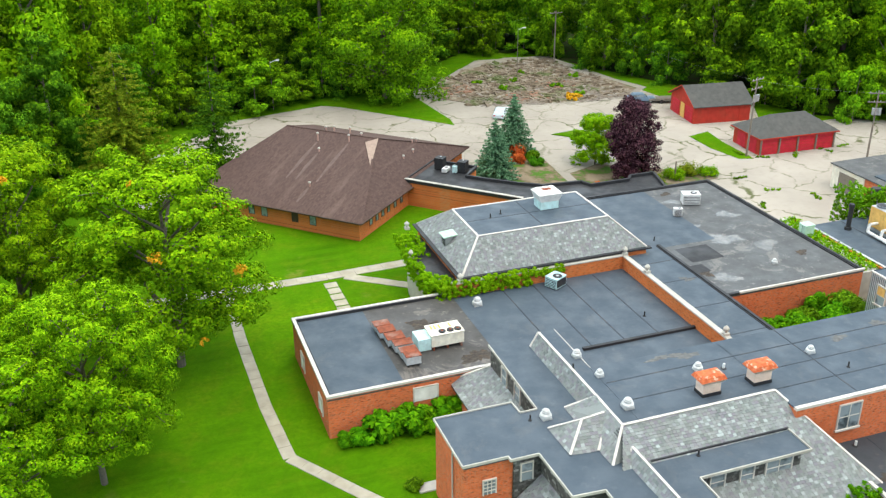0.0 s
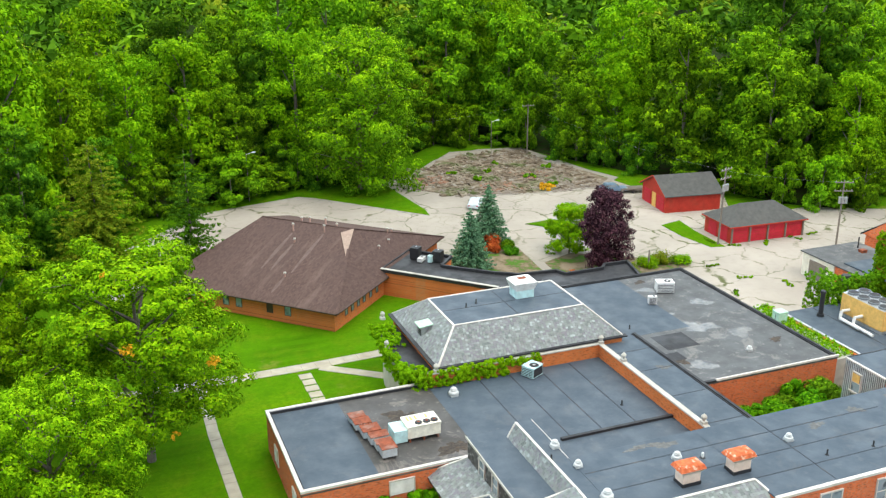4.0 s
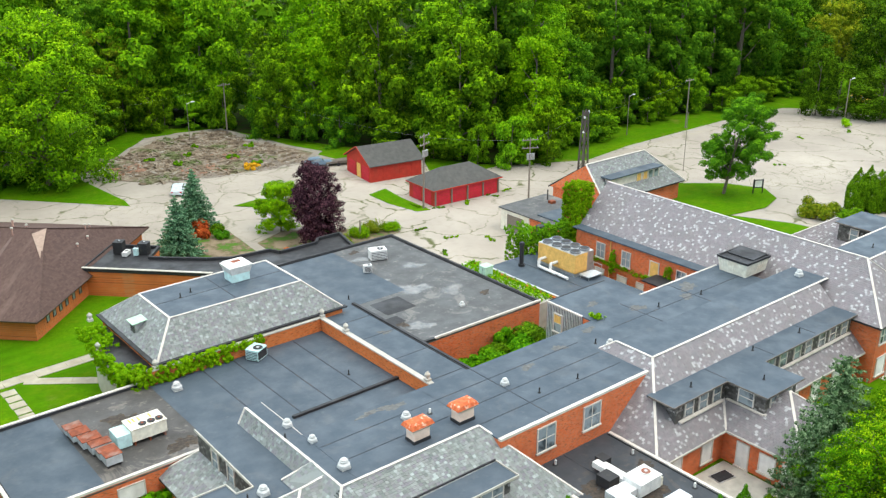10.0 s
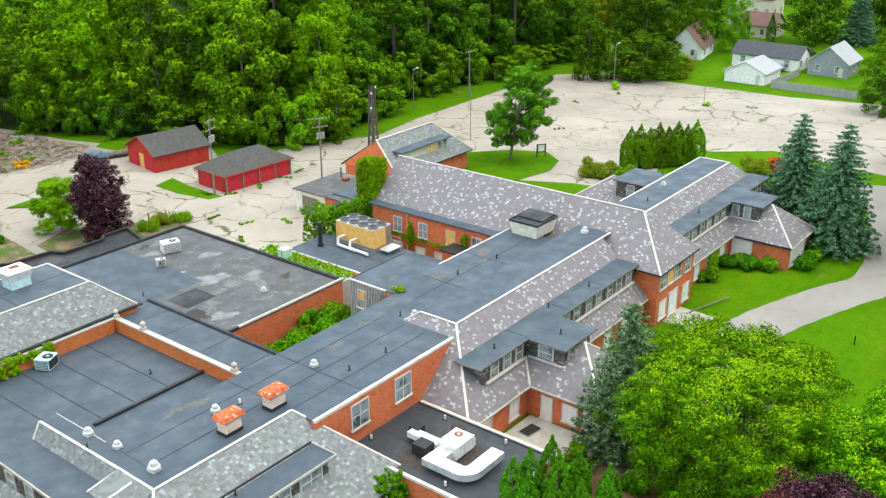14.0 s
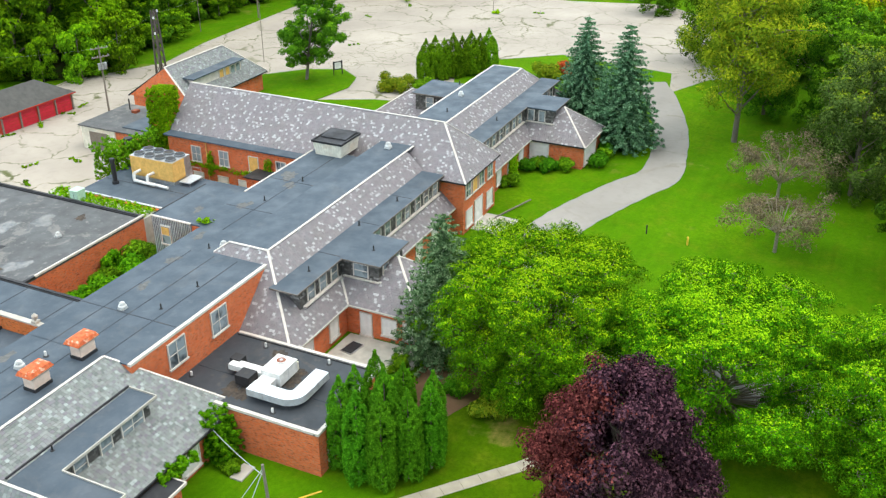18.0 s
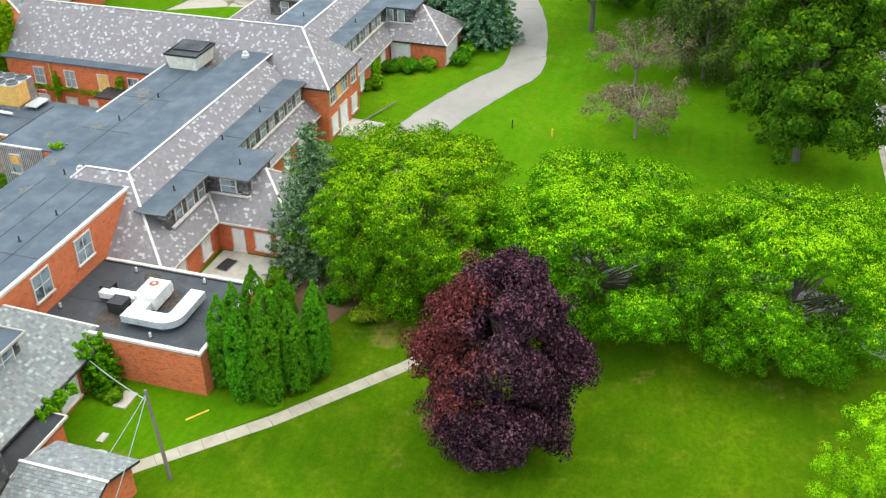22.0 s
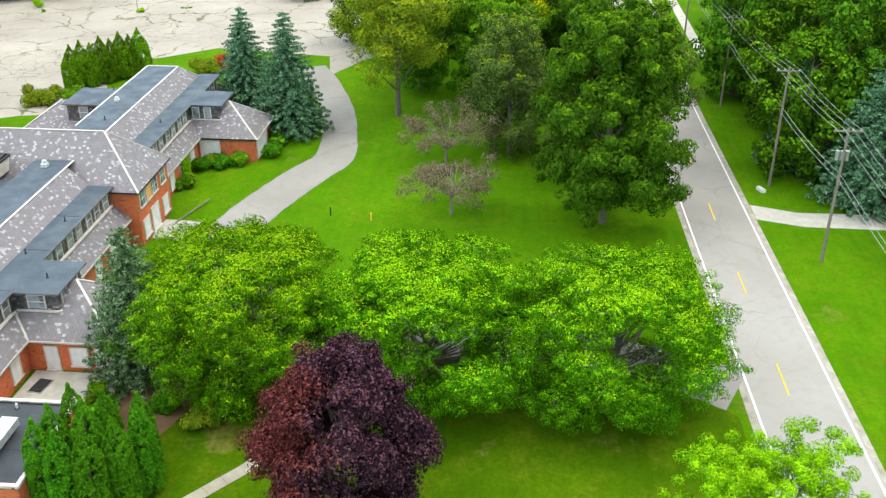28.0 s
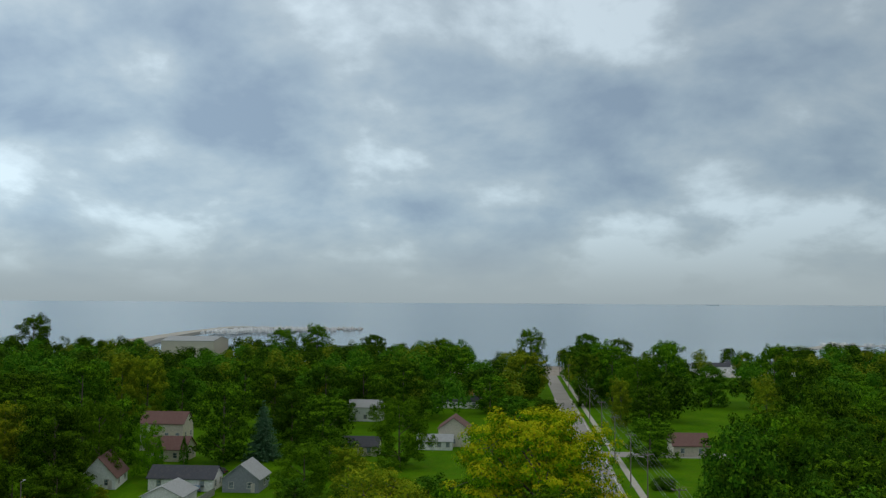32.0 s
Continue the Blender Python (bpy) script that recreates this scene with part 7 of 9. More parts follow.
for i, (x, y, w, d, h) in enumerate(((18.5, 68.4, 1.3, 1.0, 0.7), (18.6, 67.2, 1.35, 1.15, 0.75), (18.9, 65.8, 1.45, 1.3, 0.8), (19.2, 64.5, 1.5, 1.0, 0.85), (19.3, 63.4, 1.35, 0.9, 0.8), (19.3, 62.3, 1.2, 1.0, 0.95))):
    b = part("duct_box", box(B(), x - w / 2, x + w / 2, y - d / 2, y + d / 2, 0.25, h), M_DUCT, duct)
    part("rusty_lid", box(B(), x - w / 2 - 0.04, x + w / 2 + 0.04, y - d / 2 - 0.03, y + d / 2 - 0.06, h, h + 0.06), M_RUST, b, "red-brown rusted lid")
    part("support", box(B(), x - w / 2 + 0.1, x - w / 2 + 0.2, y - 0.4, y + 0.4, 0, 0.25), M_DARK, b)
    part("support", box(B(), x + w / 2 - 0.2, x + w / 2 - 0.1, y - 0.4, y + 0.4, 0, 0.25), M_DARK, b)


def condenser(x, y, z, turn, w, d, h, mat, label, side_fan=True):
    t = thing("condenser_unit", label, "air conditioner", "condensers", at=(x, y, z), turn=turn)
    part("base", box(B(), -w / 2 + 0.05, w / 2 - 0.05, -d / 2 + 0.05, d / 2 - 0.05, 0, 0.1), M_DARK, t)
    part("body", box(B(), -w / 2, w / 2, -d / 2, d / 2, 0.1, h), mat, t)
    part("lid", box(B(), -w / 2 - 0.02, w / 2 + 0.02, -d / 2 - 0.02, d / 2 + 0.02, h, h + 0.05), mat, t)
    f = part("fan", cyl(B(), w * 0.15, 0, h + 0.05, h + 0.08, d * 0.3, n=16), M_DARK, t, "black fan grille")
    part("fan_hub", cyl(B(), w * 0.15, 0, h + 0.08, h + 0.11, d * 0.1, n=10), M_STEEL, f)
    if side_fan:
        for k in range(5):
            part("louvre", box(B(), -w / 2 + 0.08, w / 2 - 0.08, -d / 2 - 0.03, -d / 2, 0.2 + k * (h - 0.25) / 5, 0.25 + k * (h - 0.25) / 5), M_DARK, t)
        part("coil_panel", box(B(), w / 2, w / 2 + 0.02, -d / 2 + 0.06, d / 2 - 0.06, 0.2, h - 0.08), M_DARK, t)
    return t


condenser(35.9, 70.7, 3.5, -62, 1.3, 1.5, 1.05, M_AQUA, "pale aqua condenser unit on the court roof")
condenser(58.6, 83.6, 3.6, -20, 1.9, 1.3, 1.2, M_WHITEMETAL, "white boxy condenser unit on the service roof")
condenser(55.3, 80.9, 3.6, -20, 0.9, 0.5, 0.9, M_WHITEMETAL, "small white condenser with black grille")
for i, (x, y, h) in enumerate(((37.0, 105.6, 1.5), (39.2, 103.6, 1.4))):
    condenser(x, y, 3.0, 45, 1.1, 1.1, h, M_DARK, "dark upright condenser on the link roof")
condenser(37.3, 104.4, 3.0, 45, 1.2, 0.6, 0.5, M_WHITEMETAL, "low white unit on the link roof", False)
condenser(38.2, 103.6, 3.0, 45, 0.6, 0.5, 0.9, M_AQUA, "small pale tank unit on the link roof", False)

# cupola vent on the hall
cup = thing("cupola_vent", "white flared metal vent house on a pale aqua base", "roof vent", at=(38.9, 79.4, 7.7))
part("base", box(B(), -0.95, 0.95, -0.8, 0.8, 0, 0.8), M_AQUA, cup)
bm = B()
hexa(bm, [(-0.96, -0.81, 0.8), (0.96, -0.81, 0.8), (0.96, 0.81, 0.8), (-0.96, 0.81, 0.8), (-1.25, -1.05, 1.6), (1.25, -1.05, 1.6), (1.25, 1.05, 1.6), (-1.25, 1.05, 1.6)])
hexa(bm, [(-1.26, -1.06, 1.6), (1.26, -1.06, 1.6), (1.26, 1.06, 1.6), (-1.26, 1.06, 1.6), (-0.95, -0.75, 1.85), (0.95, -0.75, 1.85), (0.95, 0.75, 1.85), (-0.95, 0.75, 1.85)])
part("hood", bm, M_WHITEMETAL, cup)
part("rusty_top", box(B(), -0.5, 0.4, -0.3, 0.3, 1.85, 1.87), M_RUST, cup)
dor = thing("roof_louvre", "small louvred dormer with pale green metal roof", "dormer", at=(28.3, 78.6, 5.9))
part("body", box(B(), -0.5, 1.0, -0.55, 0.55, -0.3, 0.75), M_STEEL, dor)
part("cap", slab(B(), [(-0.75, -0.75, 0.78), (1.5, -0.75, 1.0), (1.5, 0.75, 1.0), (-0.75, 0.75, 0.78)], 0.1), M_COPPER, dor, "pale green metal roof")
for k in range(4):
    part("slat", box(B(), -0.55, -0.5, -0.45, 0.45, -0.2 + k * 0.22, -0.1 + k * 0.22), M_DARK, dor)


def urn(x, y, z):
    t = thing("stone_finial", "grey stone ball finial on the parapet", "finial", "parapet finials", at=(x, y, z))
    part("plinth", box(B(), -0.24, 0.24, -0.24, 0.24, 0, 0.22), M_CONC, t)
    bm = cyl(B(), 0, 0, 0.22, 0.34, 0.1, 0.12, 10)
    for z0, z1, a, b in ((0.34, 0.46, 0.12, 0.24), (0.46, 0.62, 0.24, 0.25), (0.62, 0.76, 0.25, 0.13), (0.76, 0.86, 0.13, 0.03)):
        cyl(bm, 0, 0, z0, z1, a, b, 10)
    part("ball", bm, M_CONC, t)


for x, y, z in ((43.7, 71.9, 4.9), (43.7, 67.8, 4.88), (43.7, 55.6, 4.88), (27.0, 72.0, 4.9), (26.0, 84.6, 5.1), (24.8, 79.6, 4.3)):
    urn(x, y, z)

# plant on the kitchen extension
ahu = thing("air_handler", "white rooftop air handler with curved bright duct and black fan box", "air conditioner", at=(0, 0, 3.5))
body = part("body", box(B(), 45.9, 48.1, 34.6, 36.2, 0.25, 1.25), M_WHITEMETAL, ahu)
part("seam", box(B(), 46.95, 46.99, 34.59, 36.21, 0.25, 1.26), M_STEEL, body)
part("cap", box(B(), 45.85, 48.15, 34.55, 36.25, 1.25, 1.3), M_WHITEMETAL, body)
fan = part("fan_housing", cyl(B(), 47.4, 35.45, 1.3, 1.42, 0.42, n=18), M_WHITEMETAL, ahu)
part("fan", cyl(B(), 47.4, 35.45, 1.42, 1.44, 0.34, n=16), M_RUST, fan)
part("fan_hub", cyl(B(), 47.4, 35.45, 1.44, 1.47, 0.12, n=12), M_STEEL, fan)
part("pump_box", box(B(), 48.15, 48.6, 34.8, 35.4, 0.1, 0.75), M_UNIT, ahu)
for i, (x, y, r) in enumerate(((47.2, 34.8, 1.3), (49.5, 37.2, 0.8), (44.6, 38.1, 0.6), (44.3, 36.9, 0.7))):
    blot("rust_stain", x, y, r, 3.5, M_MUD, "brown stain round the air handler", 88 + i, 1.2)
part("duct", box(B(), 43.9, 45.0, 33.3, 36.1, 0.4, 0.95), M_DUCT, ahu, "bright straight sheet metal duct")
n = 7
arc = [(45.3 - 1.4 * math.cos(a), 33.3 - 1.4 * math.sin(a)) for a in [math.pi / 2 * i / n for i in range(n + 1)]]
inn = [(45.3 - 0.3 * math.cos(a), 33.3 - 0.3 * math.sin(a)) for a in [math.pi / 2 * i / n for i in range(n + 1)]]
part("duct_bend", prism(B(), arc + inn[::-1], 0.4, 0.95), M_DUCT, ahu, "bright curved sheet metal duct")
part("duct", box(B(), 45.3, 48.1, 31.9, 33.0, 0.4, 0.95), M_DUCT, ahu)
for x in (44.7, 46.6):
    part("duct_joint", box(B(), x, x + 0.06, 31.88, 33.02, 0.38, 0.97) if x > 45 else box(B(), 43.88, 45.02, 34.7, 34.76, 0.38, 0.97), M_STEEL, ahu)
part("duct_neck", box(B(), 45.0, 45.9, 34.9, 36.1, 0.38, 0.9), M_WHITEMETAL, ahu)
part("fan_box", box(B(), 44.9, 46.0, 36.6, 37.8, 0.2, 1.0), M_DARK, ahu, "black fan box")
part("branch_duct", box(B(), 46.0, 46.8, 36.2, 39.2, 0.4, 0.85), M_WHITEMETAL, ahu)
part("branch_duct", box(B(), 46.6, 47.4, 38.6, 39.5, 0.2, 0.95), M_DARK, ahu)
for x, y in ((44.4, 33.6), (44.4, 34.8), (44.4, 35.9), (46.2, 32.4), (47.8, 32.4), (47.0, 39.2)):
    part("leg", cyl(B(), x, y, 0, 0.47, 0.07, n=6), M_STEEL, ahu)
part("end_grille", box(B(), 48.1, 48.14, 32.0, 32.9, 0.45, 0.9), M_DARK, ahu)

M_DULL = worn("dull_grey_metal", (0.20, 0.22, 0.24), 0.5, 0.4, stains=0.3)
# chiller wrapped in plywood
chl = thing("chiller", "plywood-clad rooftop chiller with rows of round fans", "chiller", at=(73.7, 68.6, 3.5), turn=0)
part("frame", box(B(), -1.5, 1.5, -2.9, 2.9, 0.0, 0.35), M_STEEL, chl)
part("body", box(B(), -1.45, 1.45, -2.85, 2.85, 0.35, 2.5), M_STEEL, chl)
for i in range(3):
    part("plywood_sheet", box(B(), -1.5, -1.45, -2.85 + i * 1.9, -0.97 + i * 1.9, 0.3, 2.45), M_PLY, chl, "yellow plywood sheet")
part("plywood_sheet", box(B(), -1.45, 0.4, -2.9, -2.85, 0.3, 2.45), M_PLY, chl)
for i in range(4):
    for x in (-0.72, 0.72):
        f = part("fan_ring", cyl(B(), x, -2.1 + i * 1.4, 2.5, 2.7, 0.6, n=18), M_DULL, chl)
        part("fan", cyl(B(), x, -2.1 + i * 1.4, 2.7, 2.71, 0.5, n=16), M_DARK, f)
for y in (-0.2, 1.6):
    bm = tube(B(), (-1.5, y, 1.0), (-2.5, y, 1.0), 0.16, 0.16, 8)
    tube(bm, (-2.5, y, 1.0), (-2.7, y - 0.1, 0.3), 0.16, 0.16, 8)
    tube(bm, (-2.7, y - 0.1, 0.3), (-2.9, y - 3.0, 0.3), 0.16, 0.16, 8)
    part("pipe", bm, M_WHITEMETAL, chl, "white insulated pipe")
stp = thing("steel_steps", "small steel landing with rusty edge and handrail", "steps", at=(73.4, 64.6, 3.5))
part("landing", box(B(), -0.9, 1.3, -0.7, 0.7, 0.35, 0.45), M_DUCT, stp)
for x in (-0.8, 1.2):
    for y in (-0.6, 0.6):
        part("post", cyl(B(), x, y, 0, 0.36 if x < 0 else 1.4, 0.03, n=6), M_STEEL, stp)
for z in (0.9, 1.38):
    part("handrail", tube(B(), (1.2, -0.6, z), (1.2, 0.6, z), 0.025), M_STEEL, stp)
for x, y, h, r in ((70.0, 71.8, 2.6, 0.24), (75.6, 74.6, 3.2, 0.42)):
    t = thing("flue_stack", "dark steel flue with a capped top", "chimney", "flues", at=(x, y, 3.5 if y < 74 else 2.9))
    part("pipe", cyl(B(), 0, 0, 0, h, r, n=14), M_DARK if r < 0.3 else M_STEEL, t)
    part("base", cyl(B(), 0, 0, 0, 0.3, r * 1.5, n=14), M_ROOF_DARK, t)
    part("cap", cyl(B(), 0, 0, h, h + 0.25, r * 1.35, r * 1.1, 14), M_DARK, t)

# roof penthouse
pen = thing("roof_penthouse", "cream ribbed sheet metal penthouse with a sunken black top", "roof hatch", at=(80.0, 50.2, 7.26), turn=0)
bm = B()
hexa(bm, [(-1.7, -1.5, 0), (1.7, -1.5, 0), (1.7, 1.5, 0), (-1.7, 1.5, 0), (-1.9, -1.7, 1.45), (1.9, -1.7, 1.45), (1.9, 1.7, 1.45), (-1.9, 1.7, 1.45)])
part("body", bm, M_UNIT, pen)
for x0, x1, y0, y1 in ((-2.0, 2.0, -1.8, -1.66), (-2.0, 2.0, 1.66, 1.8), (-2.0, -1.86, -1.66, 1.66), (1.86, 2.0, -1.66, 1.66)):
    part("rim", box(B(), x0, x1, y0, y1, 1.40, 1.62), M_DARK, pen, "dark metal rim")
part("top", box(B(), -1.85, 1.85, -1.65, 1.65, 1.45, 1.5), M_ROOF_DARK, pen, "black sunken top")
part("lid", slab(B(), [(-0.6, -1.5, 1.62), (1.8, -1.5, 1.75), (1.8, 1.5, 1.75), (-0.6, 1.5, 1.62)], 0.06), M_ROOF_DARK, pen, "tilted black lid")
for i in range(11):
    f = -1.5 + i * 0.3
    part("rib", bar(B(), (-1.72, f * 0.95, 0.05), (-1.92, f * 1.06, 1.4), 0.06, 0.05), M_UNIT, pen)
    part("rib", bar(B(), (f * 1.05, -1.52, 0.05), (f * 1.18, -1.72, 1.4), 0.06, 0.05), M_UNIT, pen)

# metal-clad wall over the inner yard
for i in range(22):
    part("metal_rib", box(B(), 59.14, 59.2, 52.75 + i * 0.2, 52.82 + i * 0.2, 0.3, 7.1), M_DUCT, cor)
window(cor, (59.15, 55.6, 4.7), -90, 0.95, 1.7, (0, 2), board=None, sill=True)
part("plywood_sheet", box(B(), 59.04, 59.08, 55.2, 56.0, 5.6, 6.35), M_PLY, cor)

# ---- ivy and planting ----


def ivy(label, boxes, count, size, material, seed, name="ivy"):
    """Creeper leaves held close to a wall: boxes give where they grow, as x0, x1, y0, y1, z0, z1."""
    rg = random.Random(seed)
    cs = []
    vol = [max((b[1] - b[0]) * (b[3] - b[2]), (b[3] - b[2]) * (b[5] - b[4]), (b[5] - b[4]) * (b[1] - b[0])) for b in boxes]
    for _ in range(max(20, int(sum(vol) * 26))):
        b = rg.choices(boxes, vol)[0]
        cs.append((Vector((rg.uniform(b[0], b[1]), rg.uniform(b[2], b[3]), rg.uniform(b[4], b[5]))), rg.uniform(0.11, 0.24)))
    ob = leaf_mesh(name, cs, count, size, material, None, seed, squash=1.0, shell=0.3)
    return tagged(ob, label, "climbing plant")


ivy("green ivy trailing over the hall's parapet", [(26.3, 34.0, 71.5, 72.1, 3.6, 5.1), (34.0, 37.5, 71.6, 72.0, 4.3, 5.0), (25.0, 26.6, 71.5, 73.4, 2.0, 4.8)], 60000, 0.066, M_LEAF_K, 301)
ivy("ivy hanging over the curved bay of the hall", [(24.3, 25.2, 73, 80, 2.8, 4.7), (24.4, 26.6, 79.4, 84, 3.6, 5.0), (24.6, 26.6, 72.2, 75, 3.0, 4.9)], 56000, 0.066, M_LEAF_K, 302)
ivy("dense ivy covering the brick chimney", [(79.95, 80.3, 72.9, 75.4, 0.5, 10.5), (80.0, 82.6, 72.75, 73.0, 0.5, 10.4), (80.2, 82.5, 72.9, 75.3, 10.1, 10.6)], 40000, 0.1, M_LEAF_Y, 303)
ivy("ivy hedge grown over a low roof edge", [(74.6, 81.0, 73.4, 75.2, 1.5, 6.3), (72.6, 75.4, 73.4, 77.6, 0.5, 6.2)], 46000, 0.1, M_LEAF, 304)
ivy("creeper trailing along the brick wall", [(79.0, 79.3, 60, 72, 2.7, 3.2), (79.0, 79.3, 58.2, 59.0, 2.0, 5.2), (79.0, 79.3, 66.0, 66.8, 2.0, 4.8)], 4000, 0.09, M_LEAF_Y, 305)
ivy("creeper climbing the gap between the brick blocks", [(40.4, 42.5, 36.2, 37.6, 0.3, 3.8), (40.2, 42.6, 35.6, 37.4, 0.1, 2.4), (35.0, 38.4, 36.0, 37.0, 2.2, 3.1), (41.0, 42.5, 37.0, 40.0, 2.2, 3.7)], 26000, 0.09, M_LEAF_V, 306)
ivy("creeper round the boarded windows of the far wing", [(96.2, 98.4, 36.9, 37.2, 0.3, 2.6)], 2600, 0.13, M_LEAF_K, 310)
ivy("weeds along the ledge of the plant roof", [(64.9, 66.7, 63.5, 76.5, 3.3, 3.7)], 3000, 0.13, M_LEAF_Y, 307)
thicket = [(50.5 + 13.5 * u, 52.8 + 10.0 * v) for u, v in ((0.05, 0.1), (0.2, 0.15), (0.1, 0.4), (0.3, 0.35), (0.25, 0.6), (0.45, 0.5), (0.4, 0.8), (0.6, 0.7), (0.55, 0.9), (0.75, 0.8), (0.85, 0.9), (0.9, 0.6), (0.7, 0.55), (0.15, 0.75), (0.5, 0.2), (0.65, 0.35))]
for i, (x, y) in enumerate(thicket):
    shrub("sumac with ferny leaves in the inner yard", x, y, 1.7 + 0.4 * math.sin(i * 2.1), 3.3 + 0.6 * math.sin(i * 1.7) - 0.12 * max(0, y - 57), M_LEAF_V if i % 3 else M_LEAF, 500 + i, 3600, 0.17, group="inner yard thicket", clumps=26)
ivy("weed tuft on the corridor roof edge", [(59.6, 60.6, 51.2, 52.2, 7.2, 7.6)], 160, 0.16, M_LEAF_Y, 309, "weed_tuft")
for i, (x, y, r, h) in enumerate(((14.0, 58.4, 1.2, 1.3), (15.6, 58.6, 1.5, 2.0), (17.6, 58.5, 1.6, 2.2), (19.4, 58.6, 1.5, 2.1), (21.2, 58.8, 1.5, 2.2), (12.8, 58.6, 0.9, 0.9))):
    shrub("leafy sumac bush against the brick wall", x, y, r, h, M_LEAF_V, 320 + i, 900, 0.27, group="sumac bushes")
for i, (x, y, r, h, m, l) in enumerate(((15.9, 51.9, 0.9, 0.8, M_LEAF, "low green bush by the path"), (55.3, 30.3, 1.3, 1.8, M_LEAF, "ferny sumac at the yard wall"), (53.8, 29.4, 1.0, 1.4, M_LEAF_N, "ferny sumac at the yard wall"), (55.0, 25.0, 1.4, 1.6, M_LEAF_N, "rounded green shrub on the mulch bed"), (53.7, 21.7, 1.7, 1.5, M_LEAF_O, "thin olive shrub on the mulch bed"), (52.6, 28.8, 1.8, 3.4, M_LEAF_V, "ferny sumac behind the arborvitae"), (34.3, 34.8, 1.2, 0.9, M_LEAF_Y, "low bright green bush"), (51.6, 114.6, 1.8, 1.8, M_LEAF_S, "rusty orange shrub below the spruces"), (50.2, 112.2, 1.5, 1.4, M_LEAF_S, "rusty orange shrub below the spruces"), (53.0, 112.4, 1.4, 1.6, M_LEAF, "bright green shrub below the spruces"), (52.3, 110.4, 1.2, 1.3, M_LEAF_N, "bright green shrub below the spruces"), (55.8, 98.8, 1.7, 1.1, M_LEAF_S, "low red-leaved shrub in the bed"), (53.4, 97.6, 0.9, 1.0, M_LEAF_T, "yellow-green shrub in the bed"), (67, 99.4, 1.5, 1.4, M_LEAF_Y, "tall weeds in the bed"), (69.4, 100, 1.6, 1.5, M_LEAF_O, "tall weeds in the bed"), (71.5, 98.8, 1.4, 1.3, M_LEAF_Y, "tall weeds in the bed"), (63.6, 98.6, 1.2, 1.0, M_LEAF_O, "tall weeds in the bed"), (40.5, 35.4, 1.0, 0.8, M_LEAF, "weeds beside the brick wall"), (42.0, 38.4, 0.9, 1.4, M_LEAF, "weeds beside the brick wall"))):
    tall = l.startswith("tall weeds")
    shrub(l, x, y, r * (1.3 if tall else 1.0), h, m, 340 + i, 1500 if tall else 900, 0.1 if tall else 0.16, clumps=30 if tall else 9)
for i in range(11):
    x = (100.2, 101.2, 101.6, 101.8, 106.0, 107.6, 109.4, 111.2, 100.9, 94.6, 104.6)[i]
    y = (36.3, 35.2, 33.8, 32.4, 29.2, 29.0, 29.4, 31.0, 34.0, 36.4, 28.9)[i]
    shrub("overgrown green bush at the foot of the wing", x, y, 1.4, 1.5, M_LEAF if i % 2 else M_LEAF_N, 370 + i, 700, 0.19, group="bushes round the wing")
for i, (x, y) in enumerate(((74, 96.3), (79.2, 86.8), (83.0, 101.6), (87.6, 101.6), (92.0, 101.8), (95.2, 102), (80.2, 104), (76.6, 91), (72, 88), (84, 82), (170.5, 88), (176.0, 62), (150, 70), (160, 92), (140, 84))):
    for j in range(3):
        a = i * 1.3
        shrub("tuft of weeds in a pavement crack", x + j * 0.75 * math.cos(a), y + j * 0.75 * math.sin(a), 0.45, 0.3, M_LEAF_Y if i % 2 else M_LEAF, 400 + i * 3 + j, 260, 0.07, name="weeds", group="weeds", clumps=6)
for i, (x, y) in enumerate(((174.2, 90.6), (172.2, 70.3))):
    shrub("tall yellow-green weeds at the foot of a lamp post", x, y, 1.1, 1.8 - i, M_LEAF_L, 460 + i, 500, 0.14, name="weeds", group="weeds")
# a few turned leaves on the lawn tree
ivy("cluster of turned orange leaves in the lawn tree", [(6.8, 7.7, 67.0, 68.0, 11.2, 11.7), (0.7, 1.5, 66.1, 66.9, 13.7, 14.2), (3.6, 4.3, 66.7, 67.3, 5.9, 6.3), (0.0, 0.6, 68.7, 69.3, 18.8, 19.2), (-9.3, -8.5, 75.6, 76.4, 17.8, 18.2)], 110, 0.15, M_LEAF_A, 311, "turned_leaves")

# ---- chimney tower, yard and outbuildings ----
tow = thing("brick_chimney", "square brick chimney clad in ivy", "chimney")
part("shaft", box(B(), 80.3, 82.5, 73.0, 75.2, 0, 10.2), M_BRICK, tow)
lat = thing("lattice_mast", "dark wooden lattice mast with lamps and cables at its top", "mast", at=(104.5, 94.6, 0))
M_MAST = worn("dark_tarred_wood", (0.10, 0.085, 0.07), 0.9, stains=0.3, scale=4)
for x, y in ((-0.7, -0.5), (0.7, -0.5), (0.7, 0.5), (-0.7, 0.5)):
    part("leg", tube(B(), (x, y, 0), (x * 0.45, y * 0.45, 12.4), 0.17, 0.12, 8), M_MAST, lat)
for k in range(9):
    z = 0.9 + k * 1.3
    f, g_ = 1 - 0.55 * z / 12.4, 1 - 0.55 * (z + 1.3) / 12.4
    for s in (-1, 1):
        part("brace", tube(B(), (-0.7 * f, 0.5 * f * s, z), (0.7 * g_, 0.5 * g_ * s, z + 1.3), 0.05, n=5), M_MAST, lat)
        part("brace", tube(B(), (0.7 * f * s, -0.5 * f, z), (0.7 * g_ * s, 0.5 * g_, z + 1.3), 0.05, n=5), M_MAST, lat)
for x, z in ((-0.5, 11.4), (-0.6, 9.2), (0.4, 12.2)):
    part("lamp_head", cyl(B(), x, -0.3, z, z + 0.3, 0.16, 0.1, 8), M_WHITEMETAL, lat)
